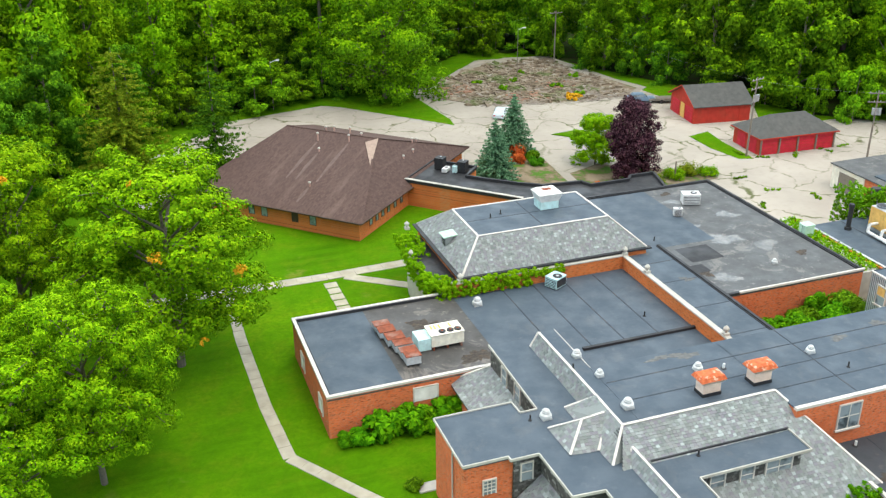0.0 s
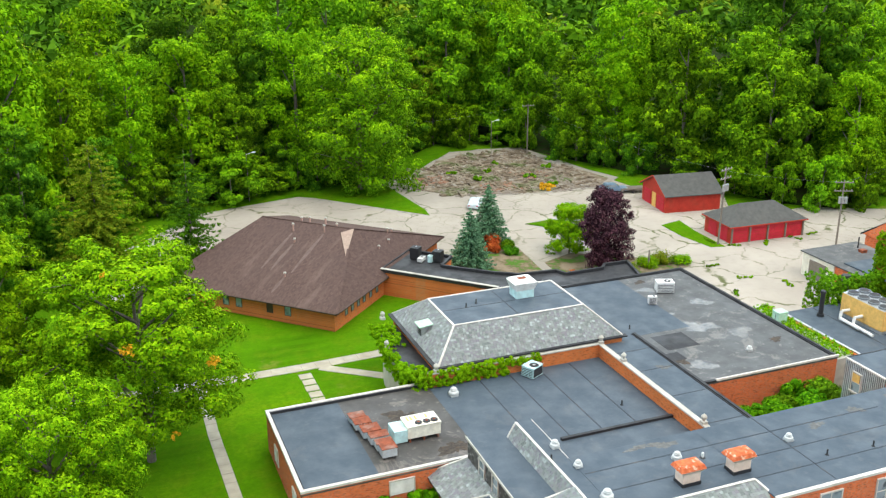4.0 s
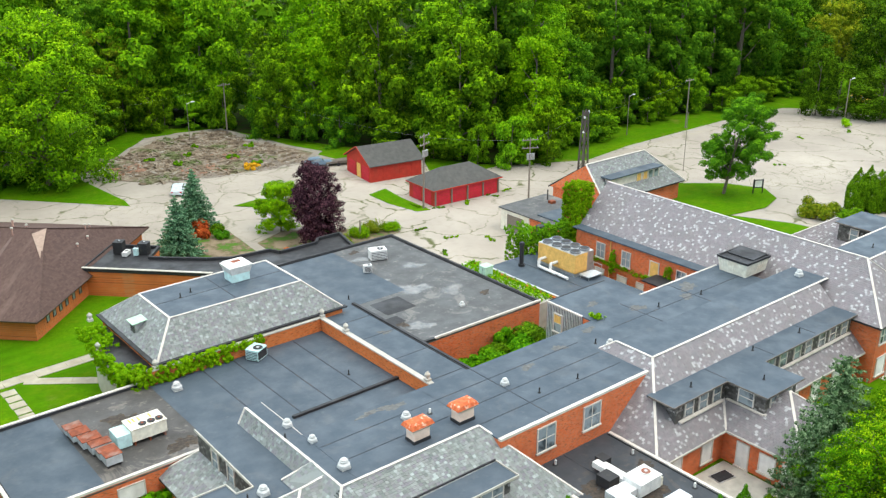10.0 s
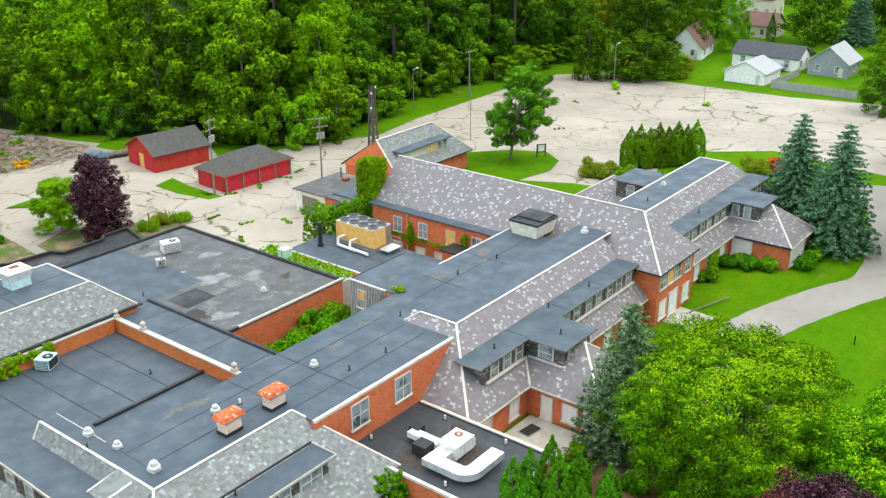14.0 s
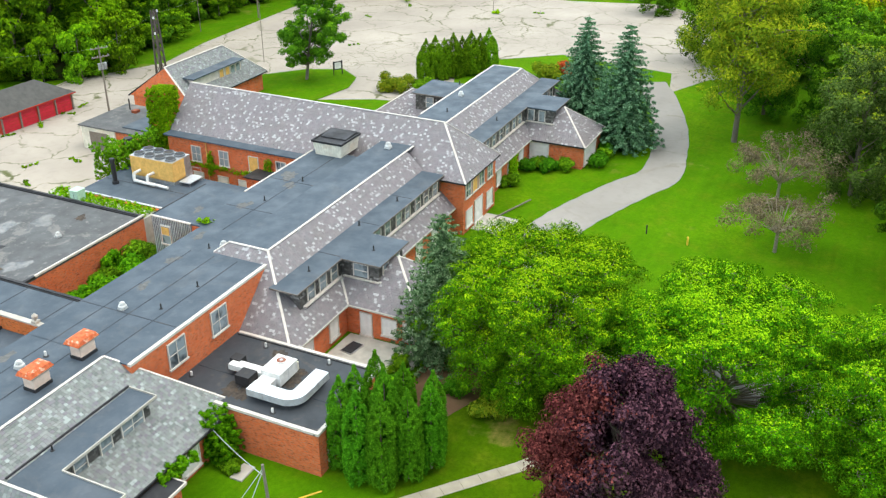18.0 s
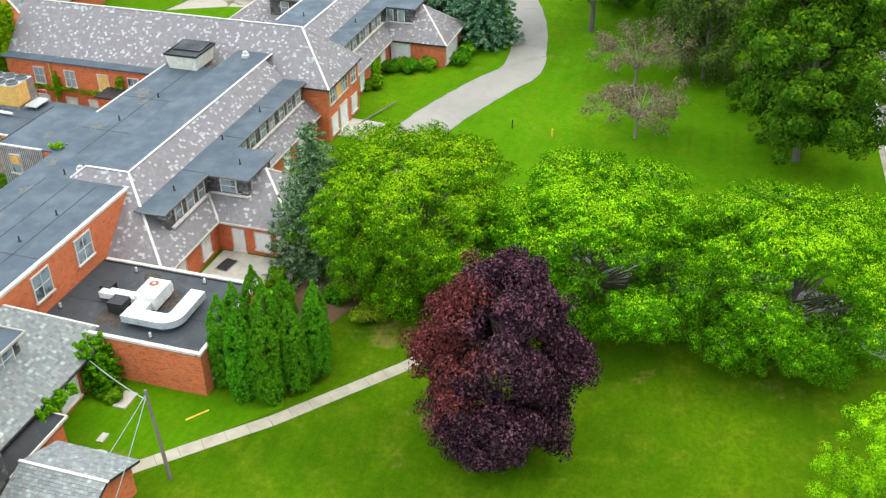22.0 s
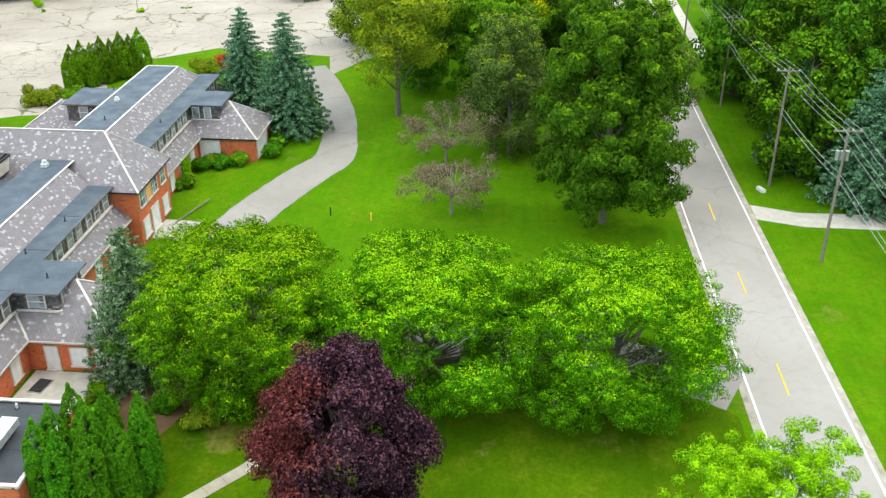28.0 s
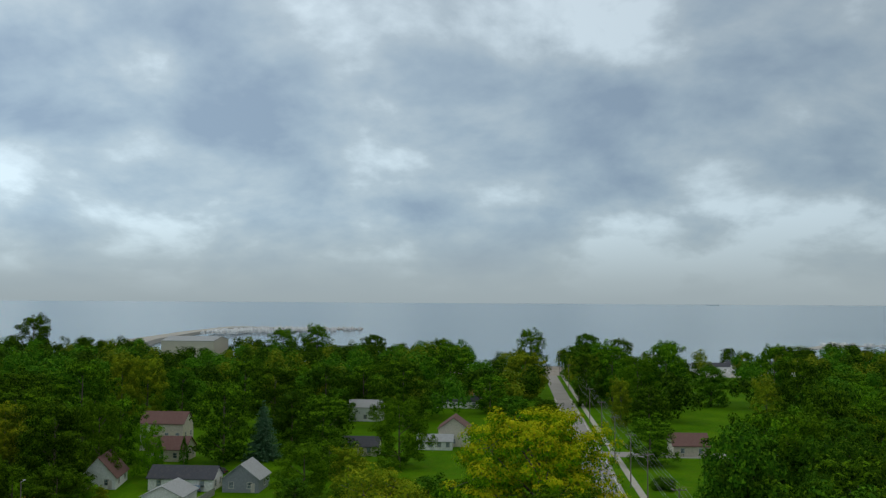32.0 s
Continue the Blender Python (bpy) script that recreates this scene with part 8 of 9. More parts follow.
gend = thing("boiler_garage", "low cream and brick outbuilding with a grey felt roof", "outbuilding")
part("wall", box(B(), 83.6, 92.0, 76.4, 89.4, 0, 3.0), M_BRICK, gend)
part("front_wall", box(B(), 83.5, 88.2, 89.0, 89.9, 0, 3.0), M_UNIT, gend)
part("garage_door", box(B(), 83.42, 83.5, 85.6, 88.6, 0.05, 2.4), M_WOOD, gend)
part("front_wall", box(B(), 83.44, 83.6, 84.4, 89.8, 0, 3.0), M_UNIT, gend)
part("roof", box(B(), 83.2, 92.2, 75.6, 90.1, 3.0, 3.15), M_ROOF_OLD, gend)
part("roof_step", box(B(), 84.5, 92.0, 75.8, 84.0, 3.15, 3.3), M_ROOF, gend)
part("skylight", box(B(), 88.4, 89.6, 80.6, 82.0, 3.3, 3.6), M_AQUA, gend, "pale skylight")
part("flue", cyl(B(), 90.4, 88.0, 3.1, 4.6, 0.09, n=8), M_DARK, gend)
part("rubbish_box", box(B(), 89.4, 90.2, 86.2, 86.9, 3.15, 3.5), M_RUST, gend)
sml = thing("slate_cottage", "small brick cottage with grey slate roof and long dormer", "house")
part("wall", box(B(), 96.2, 112.8, 83.0, 92.6, 0, 3.0), M_BRICK, sml)
zz = 7.2
slates("slate_slope", [(95.8, 82.4, 2.9), (113.4, 82.4, 2.9), (109.2, 87.0, zz), (96.8, 87.0, zz)], M_SLATE_G, sml, "grey slate slope")
slates("slate_slope", [(113.4, 82.4, 2.9), (113.4, 93.2, 2.9), (109.2, 87.0, zz)], M_SLATE_G, sml)
slates("slate_slope", [(113.4, 93.2, 2.9), (95.8, 93.2, 2.9), (96.8, 87.0, zz), (109.2, 87.0, zz)], M_SLATE_G, sml)
bm = B()
v = [bm.verts.new(p) for p in ((95.9, 82.6, 2.9), (95.9, 93.0, 2.9), (96.7, 87.0, zz - 0.1), (96.3, 82.6, 2.9), (96.3, 93.0, 2.9), (97.0, 87.0, zz - 0.1))]
for f in ((0, 2, 1), (3, 4, 5), (0, 1, 4, 3), (1, 2, 5, 4), (2, 0, 3, 5)):
    bm.faces.new([v[i] for i in f])
part("gable_wall", bm, M_BRICK, sml)
for a, b in (((96.8, 87.0, zz), (109.2, 87.0, zz)), ((109.2, 87.0, zz), (113.4, 82.4, 2.9)), ((95.8, 82.4, 2.9), (96.7, 87.0, zz))):
    part("ridge_flashing", bar(B(), a, b, 0.25, 0.08), M_WHITE, sml)
part("dormer_roof", box(B(), 98.0, 109.4, 83.4, 86.4, 5.5, 5.65), M_ROOF, sml)
part("dormer_wall", box(B(), 98.4, 109.0, 83.8, 86.4, 3.8, 5.5), M_WHITE, sml)
for x, bd in ((104.4, M_PLY), (105.8, M_PLY), (107.0, None), (108.2, None)):
    window(sml, (x, 83.78, 4.1), 0, 0.9, 1.2, (0, 1), board=bd, sill=False)
yard = thing("cellar_porch", "small brick porch with black flat roof in the yard", "porch")
part("wall", box(B(), 77.0, 79.4, 57.2, 60.0, 0, 3.6), M_BRICK, yard)
part("roof", box(B(), 76.8, 79.38, 57.0, 60.2, 3.6, 3.75), M_ROOF_DARK, yard)
for y, z in ((62.2, 0.3), (65.0, 0.3), (68.4, 0.3)):
    window(ent, (79.38, y, z), -90, 1.3, 1.6, board=M_BOARD)
part("downpipe", cyl(B(), 79.28, 66.9, 0.1, 5.8, 0.07, n=8), M_PLY, ent)
# wall of the plant roof ledge and the green cabinet
led = thing("roof_ledge", "white rendered ledge beside the plant roof", "wall")
part("ledge", box(B(), 64.5, 66.9, 63.3, 77.0, 0, 3.3), M_CONC, led)
part("coping", box(B(), 66.55, 66.75, 57.2, 76.5, 3.3, 3.5), M_BRICK_O, led)
cab = thing("utility_cabinet", "pale green steel utility cabinet", "cabinet", at=(65.2, 72.4, 3.3))
part("body", box(B(), -0.55, 0.55, -0.5, 0.5, 0, 1.25), M_COPPER, cab)
part("lid", box(B(), -0.6, 0.6, -0.55, 0.55, 1.25, 1.32), M_COPPER, cab)
part("door_seam", box(B(), -0.57, -0.55, -0.02, 0.02, 0.1, 1.2), M_DARK, cab)
# curved bay of the hall
bay = thing("hall_bay", "rounded white-streaked bay wall with black coping", "building")
pts = [(27.4 + 2.8 * math.cos(a), 78.6 + 5.9 * math.sin(a)) for a in [math.pi / 2 + math.pi * i / 10 for i in range(11)]]
part("wall", prism(B(), pts, 0, 4.1), M_CONC, bay)
for p, q in zip(pts, pts[1:]):
    part("coping", bar(B(), (*p, 4.1), (*q, 4.1), 0.35, 0.14), M_ROOF_DARK, bay)
part("roof", prism(B(), pts, 4.1, 4.13), M_ROOF_DARK, bay, "dark flat top of the bay")
part("gutter_band", box(B(), 26.9, 46.7, 72.0, 72.5, 5.0, 5.14), M_ROOF_DARK, hall)
part("gutter_band", box(B(), 26.9, 27.4, 72.5, 85.6, 5.0, 5.13), M_ROOF_DARK, hall)
# boarded openings of the court block and low extension
for y in (62.0, 68.6):
    window(court, (11.73, y, 0.9), -90, 1.1, 1.5, board=M_BOARD, sill=False)
window(court, (19.5, 59.58, 1.8), 0, 1.9, 1.2, board=M_BOARD, sill=False)
window(near, (44.6, 29.38, 0.8), 0, 1.9, 1.6, board=M_BOARD)
grate = thing("cellar_hatch", "dark steel cellar hatch set in the yard", "hatch", at=(57.4, 35.6, 0.05), turn=-8)
part("frame", box(B(), -0.9, 0.9, -0.6, 0.6, 0, 0.05), M_STEEL, grate)
part("cover", box(B(), -0.8, 0.8, -0.5, 0.5, 0.05, 0.09), M_ROOF_DARK, grate)
for i, (x, y, s) in enumerate(((40.6, 34.5, 0.8), (35.5, 33.2, 0.5), (37.0, 33.9, 0.4), (17.0, 51.6, 0.8), (18.0, 50.8, 0.6))):
    alone("loose_slab", box(B(), x - s, x + s, y - s * 0.6, y + s * 0.6, 0, 0.12), M_CONC, "broken concrete slab lying in the grass", "slab", "loose slabs")
alone("yellow_board", bar(B(), (40.0, 29.6, 0.02), (41.3, 28.6, 0.02), 0.12, 0.06), M_YELLOW, "yellow board lying on the lawn", "board")
alone("timber_edging", bar(B(), (86.0, 34.6, 0.05), (91.5, 32.6, 0.3), 0.12, 0.12), M_WOOD, "timber rail beside the entrance lawn", "rail")

# ---- poles, wires and street furniture ----


def pole(x, y, h, label, arms=1, r=0.15, turn=0.0, lean=0.0, extras=()):
    t = thing("utility_pole", label, "utility pole", "utility poles", at=(x, y, 0), turn=turn)
    part("post", tube(B(), (0, 0, -0.2), (lean, 0, h), r, r * 0.65, 8), M_WOOD, t)
    for k in range(arms):
        z = h - 0.4 - k * 1.2
        arm = part("crossarm", box(B(), -1.25 + lean, 1.25 + lean, -0.16, -0.04, z, z + 0.13), M_WOOD, t)
        for xx in (-1.1, -0.4, 0.4, 1.1):
            part("insulator", cyl(B(), xx + lean, -0.1, z + 0.13, z + 0.32, 0.05, 0.03, 6), M_CONC, arm)
    if "transformer" in extras:
        for k in (-0.35, 0.0, 0.35):
            part("transformer", cyl(B(), k * 1.2, -0.35, h - 3.2, h - 2.3, 0.2, n=10), M_STEEL, t)
    if "lamp" in extras:
        part("lamp_arm", tube(B(), (0, 0, h - 0.3), (1.0, 0, h), 0.04), M_STEEL, t)
        part("lamp_head", box(B(), 0.9, 1.5, -0.14, 0.14, h - 0.08, h + 0.06), M_WHITEMETAL, t)
    return t


pole(80.6, 103.2, 11.0, "weathered wooden utility pole beside the garage", 2, extras=("transformer",), turn=20, lean=0.3)
pole(95.6, 97.0, 9.3, "weathered wooden utility pole with transformers", 2, extras=("transformer",), turn=-25)
pole(79.0, 160.4, 9.8, "grey utility pole at the edge of the woods", 1)
pole(69.0, 154.8, 8.5, "thin lamp post in the rubble", 0, 0.07, extras=("lamp",))
pole(24, 149, 8.0, "lamp post at the edge of the woods", 0, 0.08, extras=("lamp",))
pole(35.1, 27.9, 7.6, "leaning wooden pole on the lawn", 0, 0.13, lean=-0.5)
pole(83.0, -29.6, 13.6, "tall wooden utility pole beside the road", 1, 0.17, turn=90, extras=("transformer",))
pole(101.0, -28.6, 13.6, "tall wooden utility pole beside the road", 1, 0.17, turn=90)
pole(150, 110, 9.5, "wooden pole behind the car park", 1)
pole(137, 113.5, 7.5, "lamp post behind the car park", 0, 0.08, extras=("lamp",))
pole(125.2, 91.5, 9.8, "thin flag pole on the car park", 0, 0.06)
pole(175.6, 91.9, 9.0, "wooden pole at the far kerb", 0, 0.12, extras=("lamp",))
pole(174.6, 71.7, 4.5, "short post on the car park", 0, 0.06)
pole(66.4, 98.6, 2.6, "short grey meter post", 0, 0.13)
for x in (128, 163, 200, 228, 262, 300, 345, 400, 470, 560):
    pole(x, -27.9, 12.5, "wooden utility pole along the road", 1, 0.16, turn=90)


M_CABLE = worn("weathered_grey_cable", (0.30, 0.31, 0.32), 0.6, stains=0.3)


def wire(pts, label, r=0.018):
    """One continuous cable that sags between its supports."""
    line = [Vector(pts[0])]
    for a, b in zip(pts, pts[1:]):
        a, b = Vector(a), Vector(b)
        sag = (b - a).length * 0.018
        line += [a.lerp(b, i / 8) - Vector((0, 0, 4 * sag * i / 8 * (1 - i / 8))) for i in range(1, 9)]
    bm = B()
    rings = []
    for i, p in enumerate(line):
        q = (line[min(i + 1, len(line) - 1)] - line[max(i - 1, 0)]).to_track_quat("Z", "Y")
        rings.append([bm.verts.new(p + q @ Vector((r * math.cos(a), r * math.sin(a), 0))) for a in (0.0, 2.094, 4.189)])
    for a, b in zip(rings, rings[1:]):
        for k in range(3):
            bm.faces.new((a[k], a[(k + 1) % 3], b[(k + 1) % 3], b[k]))
    return alone("wire", bm, M_CABLE, label, "cable", "overhead cables")


road_line = [(-20, -31.0), (32, -30.4), (83.0, -29.6), (101.0, -28.6), (128, -27.9), (163, -27.9), (200, -27.9), (228, -27.9), (262, -27.9), (300, -27.9), (345, -27.9), (400, -27.9)]
for k in (-1.1, -0.4, 0.4, 1.1):
    wire([(x, y + k, (13.6 if x < 110 else 12.5) - 0.1) for x, y in road_line], "grey power line along the road", 0.016)
for z in (9.2, 8.6):
    wire([(x, y, z) for x, y in road_line], "thick telephone cable along the road", 0.022)
wire([(45, 150, 10.5), (79.0, 160.4, 9.5)], "thin power line to the woods", 0.006)
wire([(79.0, 160.4, 9.5), (80.6, 103.2, 10.6), (95.6, 97.0, 9.0), (104.5, 94.6, 12.0), (150, 110, 9.2)], "thin power line behind the building", 0.007)
wire([(34.6, 27.9, 7.3), (30.5, 31.5, 1.0)], "slack guy wire of the leaning pole", 0.03)
wire([(34.6, 27.9, 7.2), (29.6, 29.0, 0.4)], "slack guy wire of the leaning pole", 0.03)
wire([(34.6, 27.9, 6.8), (40.6, 36.6, 3.0)], "slack cable to the brick block", 0.03)
hyd = thing("marker_post", "small yellow marker post on the lawn", "post", at=(88.4, 14.6, 0))
part("post", cyl(B(), 0, 0, 0, 0.8, 0.1, n=8), M_YELLOW, hyd)
part("cap", cyl(B(), 0, 0, 0.8, 0.92, 0.12, 0.06, 8), M_YELLOW, hyd)
dp = thing("driveway_post", "short dark post at the driveway edge", "post", at=(89.2, 19.0, 0))
part("post", cyl(B(), 0, 0, 0, 1.0, 0.07, n=8), M_DARK, dp)
sgn = thing("notice_board", "dark framed notice board with pale panel on two posts", "sign", at=(124, 76.8, 0.14), turn=150)
for x in (-0.75, 0.75):
    part("post", box(B(), x - 0.06, x + 0.06, -0.06, 0.06, 0, 2.2), M_DARK, sgn)
part("board", box(B(), -0.69, 0.69, -0.04, 0.04, 0.8, 2.1), M_DARK, sgn)
part("panel", box(B(), -0.55, 0.55, 0.04, 0.05, 0.95, 1.95), M_BOARD, sgn, "pale notice panel")
for x, y, z in ((47, 8.2, 0), (99.5, -14.5, 0)):
    wp = thing("white_stake", "thin white stake in the lawn", "post", at=(x, y, z))
    part("stake", cyl(B(), 0, 0, 0, 1.6, 0.035, n=6), M_WHITE, wp)
mb = thing("mailbox", "white mailbox lying by the verge", "mailbox", at=(99.5, -27.4, 0), turn=20)
part("box", box(B(), -0.6, 0.6, -0.25, 0.25, 0, 0.35), M_WHITEMETAL, mb)


# ---- vehicles ----
def car(x, y, turn, paint, label, name="car", s=1.0, z=0.03):
    t = thing(name, label, "car", at=(x, y, z), turn=turn)
    L, Wd = 2.25 * s, 0.88 * s
    bm = B()
    hexa(bm, [(-L, -Wd, 0.3), (L, -Wd, 0.3), (L, Wd, 0.3), (-L, Wd, 0.3), (-L, -Wd, 0.85), (L, -Wd, 0.78), (L, Wd, 0.78), (-L, Wd, 0.85)])
    hexa(bm, [(-L * 0.8, -Wd * 0.95, 0.84), (L * 0.45, -Wd * 0.95, 0.8), (L * 0.45, Wd * 0.95, 0.8), (-L * 0.8, Wd * 0.95, 0.84), (-L * 0.62, -Wd * 0.76, 1.42), (L * 0.12, -Wd * 0.76, 1.42), (L * 0.12, Wd * 0.76, 1.42), (-L * 0.62, Wd * 0.76, 1.42)])
    bmesh.ops.bevel(bm, geom=bm.edges[:], offset=0.07, segments=2, affect="EDGES")
    body = part("body", bm, paint, t)
    for sx in (-1, 1):
        part("side_window", box(B(), -L * 0.6, L * 0.1, sx * Wd * 0.86 - 0.05, sx * Wd * 0.86 + 0.05, 0.95, 1.32), M_GLASS, body)
    part("windscreen", slab(B(), [(L * 0.13, -Wd * 0.7, 1.38), (L * 0.42, -Wd * 0.85, 0.88), (L * 0.42, Wd * 0.85, 0.88), (L * 0.13, Wd * 0.7, 1.38)], 0.03), M_GLASS, body)
    for sx in (-1, 1):
        for fx in (-0.62, 0.62):
            bm = tube(B(), (L * fx, sx * Wd - sx * 0.2, 0.32), (L * fx, sx * Wd + sx * 0.01, 0.32), 0.32, 0.32, 14)
            wheel = part("wheel", bm, M_DARK, t)
            part("rim", tube(B(), (L * fx, sx * Wd, 0.32), (L * fx, sx * Wd + sx * 0.03, 0.32), 0.2, 0.2, 12), M_STEEL, wheel)
        part("headlight", box(B(), L - 0.04, L + 0.02, sx * Wd * 0.65 - 0.16, sx * Wd * 0.65 + 0.16, 0.6, 0.74), M_WHITEMETAL, t)
        part("tail_light", box(B(), -L - 0.02, -L + 0.04, sx * Wd * 0.7 - 0.14, sx * Wd * 0.7 + 0.14, 0.62, 0.78), M_DOOR, t)
    return t


M_CARW = worn("pale_blue_white_paint", (0.62, 0.70, 0.74), 0.25, 0.1, stains=0.05)
M_CARB = worn("faded_blue_paint", (0.16, 0.24, 0.33), 0.3, 0.1, stains=0.2)
car(56.6, 132.8, 58, M_CARW, "pale blue-white van parked by the spruces", s=1.05)
car(81.0, 132.0, -20, M_CARB, "faded blue car among scrap by the garage")
scr = thing("scrap_trailer", "low timber trailer loaded with scrap beside the garage", "trailer", at=(83.8, 130.6, 0.03), turn=-20)
part("bed", box(B(), -2.0, 2.0, -0.9, 0.9, 0.5, 0.65), M_WOOD, scr)
for i in range(6):
    part("board", bar(B(), (-1.8, -0.8 + i * 0.3, 0.65), (1.9, -0.7 + i * 0.28, 0.8 + 0.05 * (i % 2)), 0.2, 0.05), M_WOOD, scr)
for sx in (-1, 1):
    part("wheel", tube(B(), (0, sx * 0.8, 0.3), (0, sx * 1.0, 0.3), 0.3, 0.3, 12), M_DARK, scr)
car(197.5, 101.0, -70, M_YELLOW, "yellow vehicle parked at the edge of the car park", s=1.2)
car(214.0, 70.8, 15, M_CARB, "dark car parked between the houses")
car(244.0, -54.0, 10, M_CARB, "dark car parked by the pavilion")
for i in range(6):
    x, y, ph = 57.6 + i * 0.75, 97.8 + i * 0.12, 0.25
    pl = thing("pallet", "grey wooden pallet lying by the bed", "pallet", "pallets", at=(x, y, 0.1), turn=12)
    for k in range(4):
        part("slat", box(B(), -0.28, 0.28, -0.45 + k * 0.28, -0.3 + k * 0.28, 0, 0.05), M_WOOD, pl)

# ---- houses beyond the car park ----
M_SIDE_W = worn("white_siding", (0.82, 0.82, 0.81), 0.6, stains=0.1)
M_SIDE_G = worn("grey_siding", (0.27, 0.29, 0.32), 0.6, stains=0.1)
M_SIDE_T = worn("beige_siding", (0.62, 0.57, 0.47), 0.6, stains=0.1)
M_RF_G = worn("pale_grey_shingle", (0.38, 0.40, 0.41), 0.9, stains=0.2)
M_RF_D = worn("dark_shingle", (0.07, 0.075, 0.09), 0.9, stains=0.2)
M_RF_B = worn("brown_house_shingle", (0.17, 0.095, 0.085), 0.9, stains=0.2)


def house(x, y, turn, w, d, h, ridge, wall, roof, label, wins=(2, 1), storeys=1, chimney=False):
    """A gabled house: the gable faces its local -y and +y; x, y is its middle."""
    t = thing("house", label, "house", "houses", at=(x, y, 0), turn=turn)
    body = part("wall", box(B(), -w / 2, w / 2, -d / 2, d / 2, 0, h), wall, t)
    for s in (-1, 1):
        bm = B()
        y0, y1 = s * d / 2, s * (d / 2 - 0.15)
        v = [bm.verts.new(p) for p in ((-w / 2, y0, h), (w / 2, y0, h), (0, y0, ridge - 0.1), (-w / 2, y1, h), (w / 2, y1, h), (0, y1, ridge - 0.1))]
        for f in ((0, 1, 2), (5, 4, 3), (3, 4, 1, 0), (4, 5, 2, 1), (5, 3, 0, 2)):
            bm.faces.new([v[i] for i in f])
        part("gable", bm, wall, t)
    e = 0.4
    k = (ridge - h) / (w / 2)
    for s in (-1, 1):
        q = [(s * (w / 2 + e), -d / 2 - e, h - e * k), (s * (w / 2 + e), d / 2 + e, h - e * k), (0, d / 2 + e, ridge), (0, -d / 2 - e, ridge)]
        part("roof_slope", slab(B(), q if s > 0 else q[::-1], 0.15), roof, t)
    for f in range(storeys):
        for side, n, ln in ((0, wins[0], w), (90, wins[1], d), (-90, wins[1], d)):
            for i in range(n):
                u = -ln / 2 + ln * (i + 0.5) / n
                at = (u, -d / 2 - 0.01, 1.0 + 2.8 * f) if side == 0 else ((w / 2 + 0.01, u, 1.0 + 2.8 * f) if side == 90 else (-w / 2 - 0.01, u, 1.0 + 2.8 * f))
                window(t, at, side, 1.0, 1.3, (0, 2))
    part("door", box(B(), w * 0.28, w * 0.28 + 0.9, -d / 2 - 0.05, -d / 2, 0.1, 2.1), M_WHITE, t)
    if chimney:
        part("chimney", box(B(), -w * 0.2, -w * 0.2 + 0.7, -0.4, 0.4, h, ridge + 0.8), M_BRICK, t)
    return t


# houses look back along -x towards the car park
house(200.5, 72.2, -90, 8.6, 9.4, 2.6, 4.6, M_SIDE_W, M_RF_G, "white gabled garage at the edge of the car park", (0, 0))
house(217.5, 74.6, 0, 7.5, 15, 3.0, 5.2, M_SIDE_W, M_RF_D, "white bungalow with a dark roof", (2, 3))
house(218.0, 60.6, -90, 8.4, 9.5, 3.2, 6.4, M_SIDE_G, M_RF_G, "grey house with white trim and a pale roof", (2, 1))
house(219.0, 94.6, -80, 8.0, 12, 3.0, 7.4, M_SIDE_W, M_RF_B, "cream house with a steep red-brown roof", (2, 2))
house(256.0, 92.0, 0, 9.0, 10.5, 3.4, 6.2, M_SIDE_T, M_RF_B, "beige bungalow with a brown roof", (2, 2))
house(273.0, 99.5, 0, 9.0, 12.5, 8.0, 10.8, M_SIDE_T, M_RF_B, "beige two-storey house with brown roof", (2, 4), 2)
house(291.0, 17.0, -90, 9.0, 11, 5.4, 8.6, M_SIDE_T, M_RF_B, "beige gabled house among the trees", (1, 2), 1)
house(281.0, 22.0, 0, 5.0, 10, 2.8, 4.4, M_SIDE_W, M_RF_G, "white porch house with pale roof", (2, 4))
house(270.0, 42.0, 0, 8.0, 10, 2.8, 5.0, M_SIDE_T, M_RF_D, "low house with a dark roof", (2, 2))
house(280.0, -50.5, 0, 11.0, 10, 3.2, 6.0, M_SIDE_T, M_RF_B, "small pavilion with a brown roof", (2, 2))
house(345.0, 52.0, 0, 8, 12, 5.2, 7.4, M_SIDE_W, M_RF_G, "white house behind the trees", (2, 3))
house(390.0, 23.0, 0, 7, 20, 3.0, 4.6, M_SIDE_W, M_RF_D, "long white house with a dark roof", (2, 5))
house(430.0, 16.0, -90, 9, 12, 4.0, 8.0, M_PLY, M_RF_B, "tan gabled house by the road", (1, 2))
house(330.0, 190.0, 30, 9, 12, 5.0, 7.6, M_SIDE_W, M_RF_D, "white house beyond the woods", (2, 2))
house(151.0, 414.0, 20, 10, 14, 5.2, 7.8, M_SIDE_T, M_RF_B, "pale house beyond the woods", (2, 2))
M_FENCE = worn("silvered_fence_boards", (0.33, 0.33, 0.31), 0.9, stains=0.4, scale=1.5, stain=(0.2, 0.19, 0.17))
car(236.0, 72.6, 70, M_DARK, "black car parked behind the bungalow")
fen = thing("wooden_fence", "weathered grey plank fence along the car park", "fence")
for i in range(58):
    part("plank", box(B(), 194.4, 194.46, 49.0 + i * 0.29, 49.26 + i * 0.29, 0.05, 1.75), M_FENCE, fen)
for i in range(26):
    part("plank", bar(B(), (194.6 + i * 0.6, 66.0 - 0.02 * i, 0.05), (195.1 + i * 0.6, 66.0 - 0.02 * i, 0.05), 0.05, 1.6), M_FENCE, fen)
for i in range(8):
    part("post", box(B(), 194.48, 194.6, 49.0 + i * 2.4, 49.12 + i * 2.4, 0, 1.85), M_FENCE, fen)

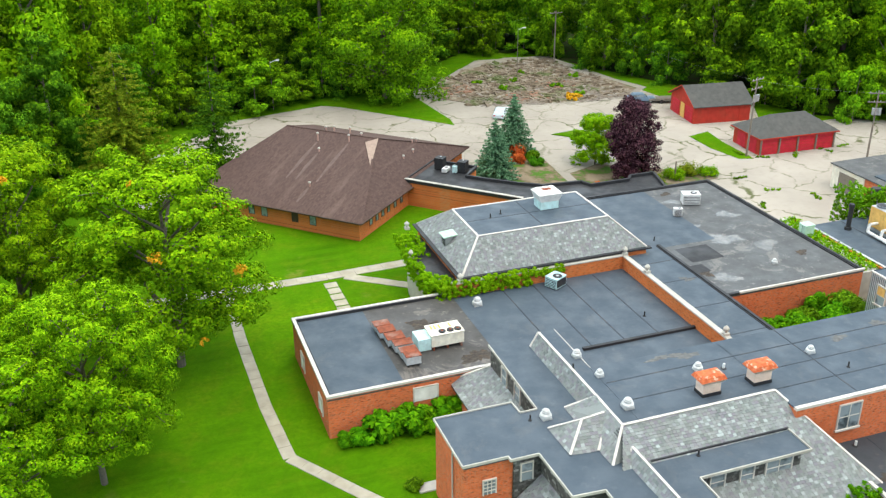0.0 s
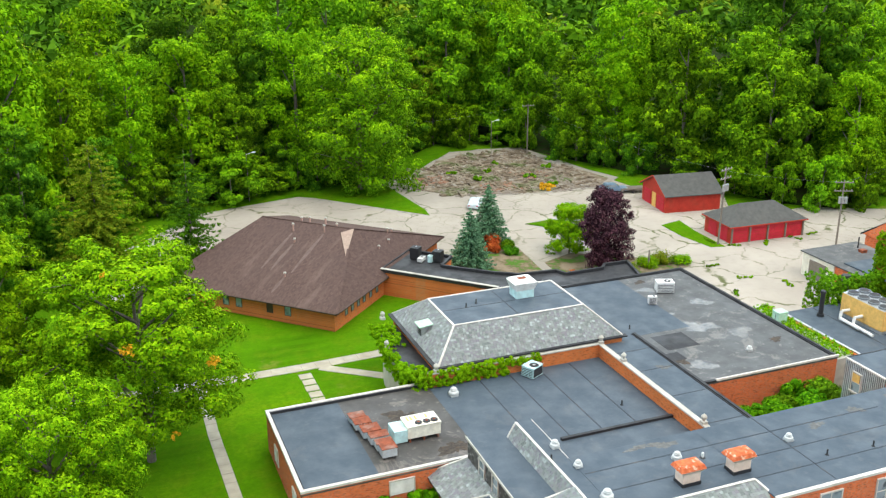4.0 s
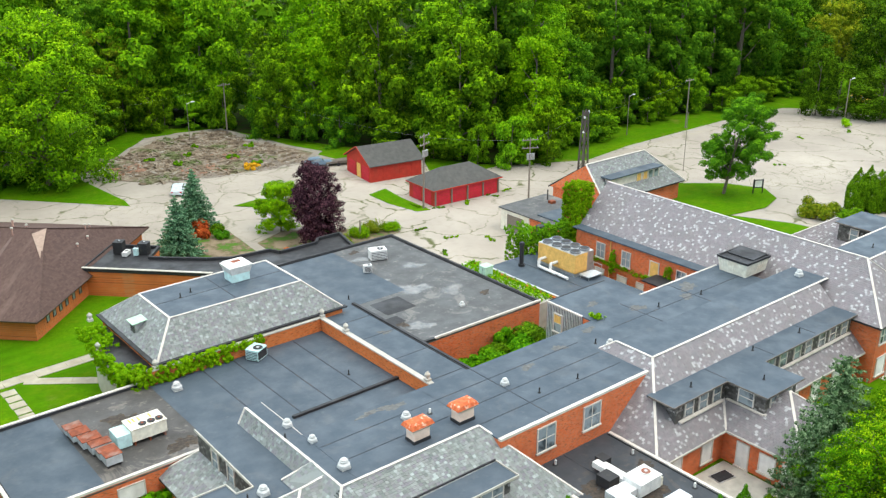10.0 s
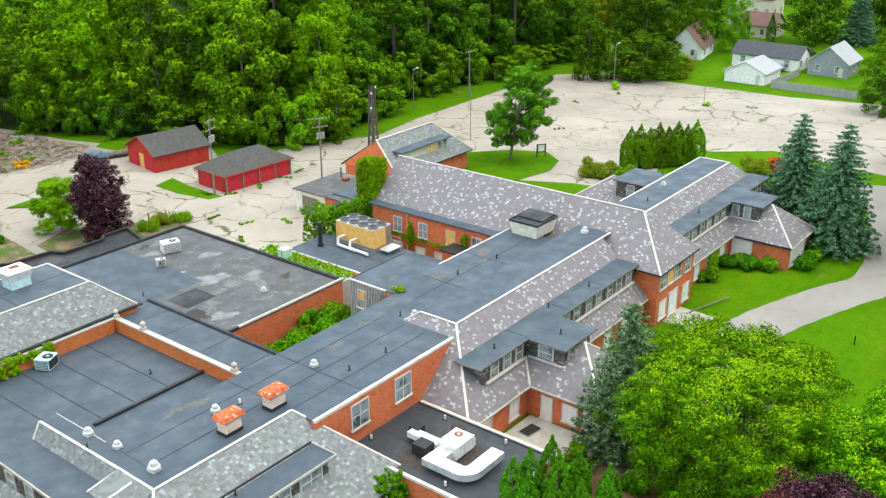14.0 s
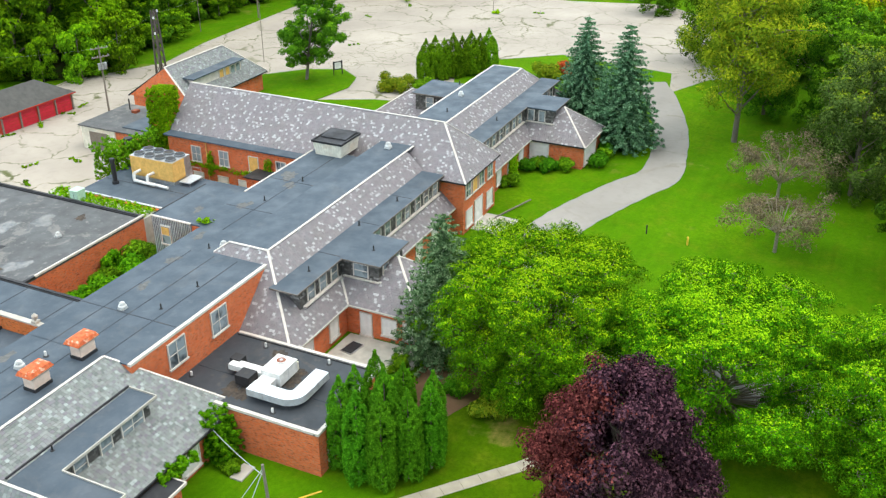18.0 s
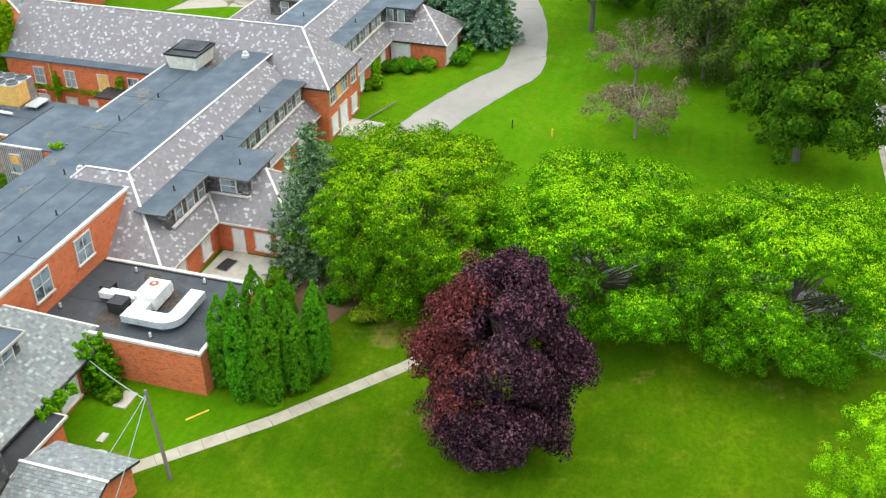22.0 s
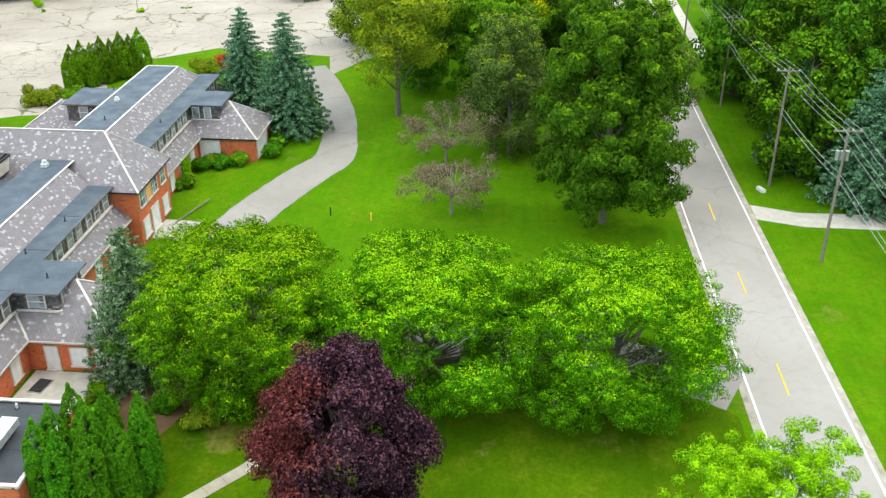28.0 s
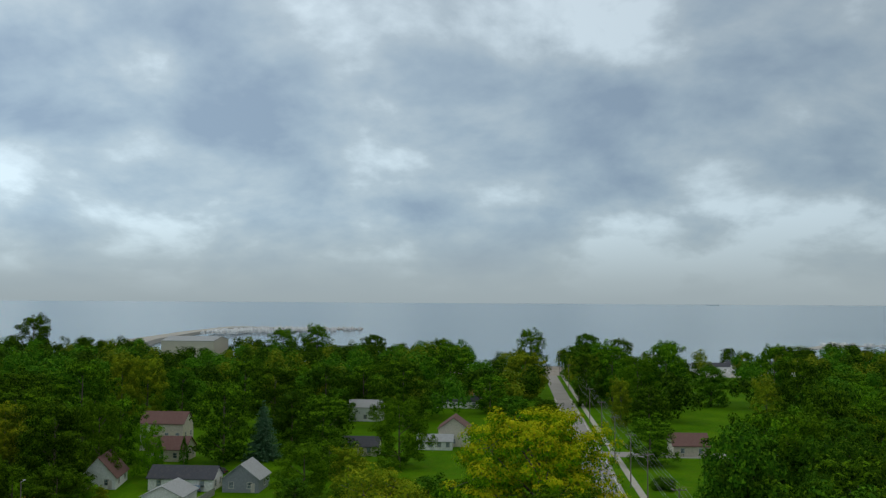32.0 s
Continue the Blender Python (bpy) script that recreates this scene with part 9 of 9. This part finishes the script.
# ---- shore and marina ----
patch("marina_spit", [(660, 300), (680, 285), (870, 330), (1061, 355), (1262, 362), (1226, 284), (1225, 194), (1250, 194), (1256, 284), (1300, 371), (1279, 385), (1061, 375), (860, 352)], 5.6, M_CONC, "low stone spit of the marina", "pier", thick=6)
patch("jetty", [(880, -262), (930, -290), (960, -380), (950, -384), (915, -300), (870, -270)], 2.2, M_CONC, "long low jetty", "pier", thick=4)
patch("boat_yard", [(560, -110), (620, -110), (640, -165), (560, -175)], 0.06, M_CONC, "pale boat yard at the shore", "car park")
patch("shore_street", [(560, -30), (700, -40), (700, 60), (560, 50)], 0.06, M_LOT, "pale paved waterfront", "road")
rgm = random.Random(91)
bm = B()
for i in range(190):
    f = rgm.random()
    x, y = 1050 + 190 * f + rgm.uniform(-30, 10), 352 - 150 * f * rgm.random() - rgm.uniform(2, 40)
    s = rgm.uniform(0.7, 1.3)
    hexa(bm, [(x - 4 * s, y - 1.2, 1.6), (x + 4 * s, y - 1.0, 1.6), (x + 4 * s, y + 1.0, 1.6), (x - 4 * s, y + 1.2, 1.6), (x - 4.4 * s, y - 1.5, 4.2), (x + 5 * s, y - 0.4, 4.4), (x + 5 * s, y + 0.4, 4.4), (x - 4.4 * s, y + 1.5, 4.2)])
    hexa(bm, [(x - 2 * s, y - 1, 4.2), (x + 1.5 * s, y - 0.9, 4.2), (x + 1.5 * s, y + 0.9, 4.2), (x - 2 * s, y + 1, 4.2), (x - 1.6 * s, y - 0.8, 5.6), (x + 0.8 * s, y - 0.7, 5.6), (x + 0.8 * s, y + 0.7, 5.6), (x - 1.6 * s, y + 0.8, 5.6)])
    tube(bm, (x, y, 4), (x, y, rgm.uniform(7, 13)), 0.12, 0.06, 3)
bmesh.ops.translate(bm, verts=bm.verts[:], vec=(0, 0, 2.8))
alone("moored_boats", bm, M_SIDE_W, "white and blue boats crowded in the marina", "boats", kind="stuff")
bm = B()
for i in range(46):
    x, y = rgm.uniform(566, 632), rgm.uniform(-168, -112)
    s = rgm.uniform(0.7, 1.2)
    hexa(bm, [(x - 1 * s, y - 3 * s, 0.3), (x + 1 * s, y - 3 * s, 0.3), (x + 1 * s, y + 3 * s, 0.3), (x - 1 * s, y + 3 * s, 0.3), (x - 1.2 * s, y - 3.4 * s, 2.2), (x + 1.2 * s, y - 3.4 * s, 2.2), (x + 1.2 * s, y + 3.6 * s, 2.2), (x - 1.2 * s, y + 3.6 * s, 2.2)])
for i in range(24):
    x, y = 900 + rgm.uniform(0, 60), -300 - rgm.uniform(-10, 80)
    hexa(bm, [(x - 4, y - 1.2, 2), (x + 4, y - 1.0, 2), (x + 4, y + 1.0, 2), (x - 4, y + 1.2, 2), (x - 4.4, y - 1.5, 4.6), (x + 5, y - 0.4, 4.8), (x + 5, y + 0.4, 4.8), (x - 4.4, y + 1.5, 4.6)])
alone("parked_boats", bm, M_SIDE_W, "white boats standing in the boat yard", "boats", kind="stuff")
house(650, 218, 0, 34, 36, 15, 17.5, M_SIDE_T, M_RF_G, "large pale boat shed", (0, 0))
house(618, -150, 0, 10, 30, 4, 6, M_SIDE_W, M_RF_D, "low white boathouse with dark roof", (0, 4))
house(600, -122, 0, 9, 22, 4, 6, M_SIDE_W, M_RF_D, "low white boathouse with dark roof", (0, 4))
house(660, -70, 0, 9, 14, 5, 8, M_SIDE_W, M_RF_G, "small white house at the waterside", (1, 3))
house(655, -95, 0, 9, 14, 5, 8, M_SIDE_W, M_RF_G, "small white house at the waterside", (1, 3))
M_FAR = Mat("hazy_far_shore", 1.0).colour((0.34, 0.45, 0.5)).done()
alone("far_shore", prism(B(), [(4700, 1020), (4720, 1400), (4740, 2400), (4720, 2400), (4690, 1400), (4680, 1020)], 20, 27), M_FAR, "thin hazy far shore on the horizon", "shore", kind="structure")
alone("freighter", box(B(), 4500, 4510, -960, -900, 24, 28), M_FAR, "distant dark freighter on the horizon", "ship")
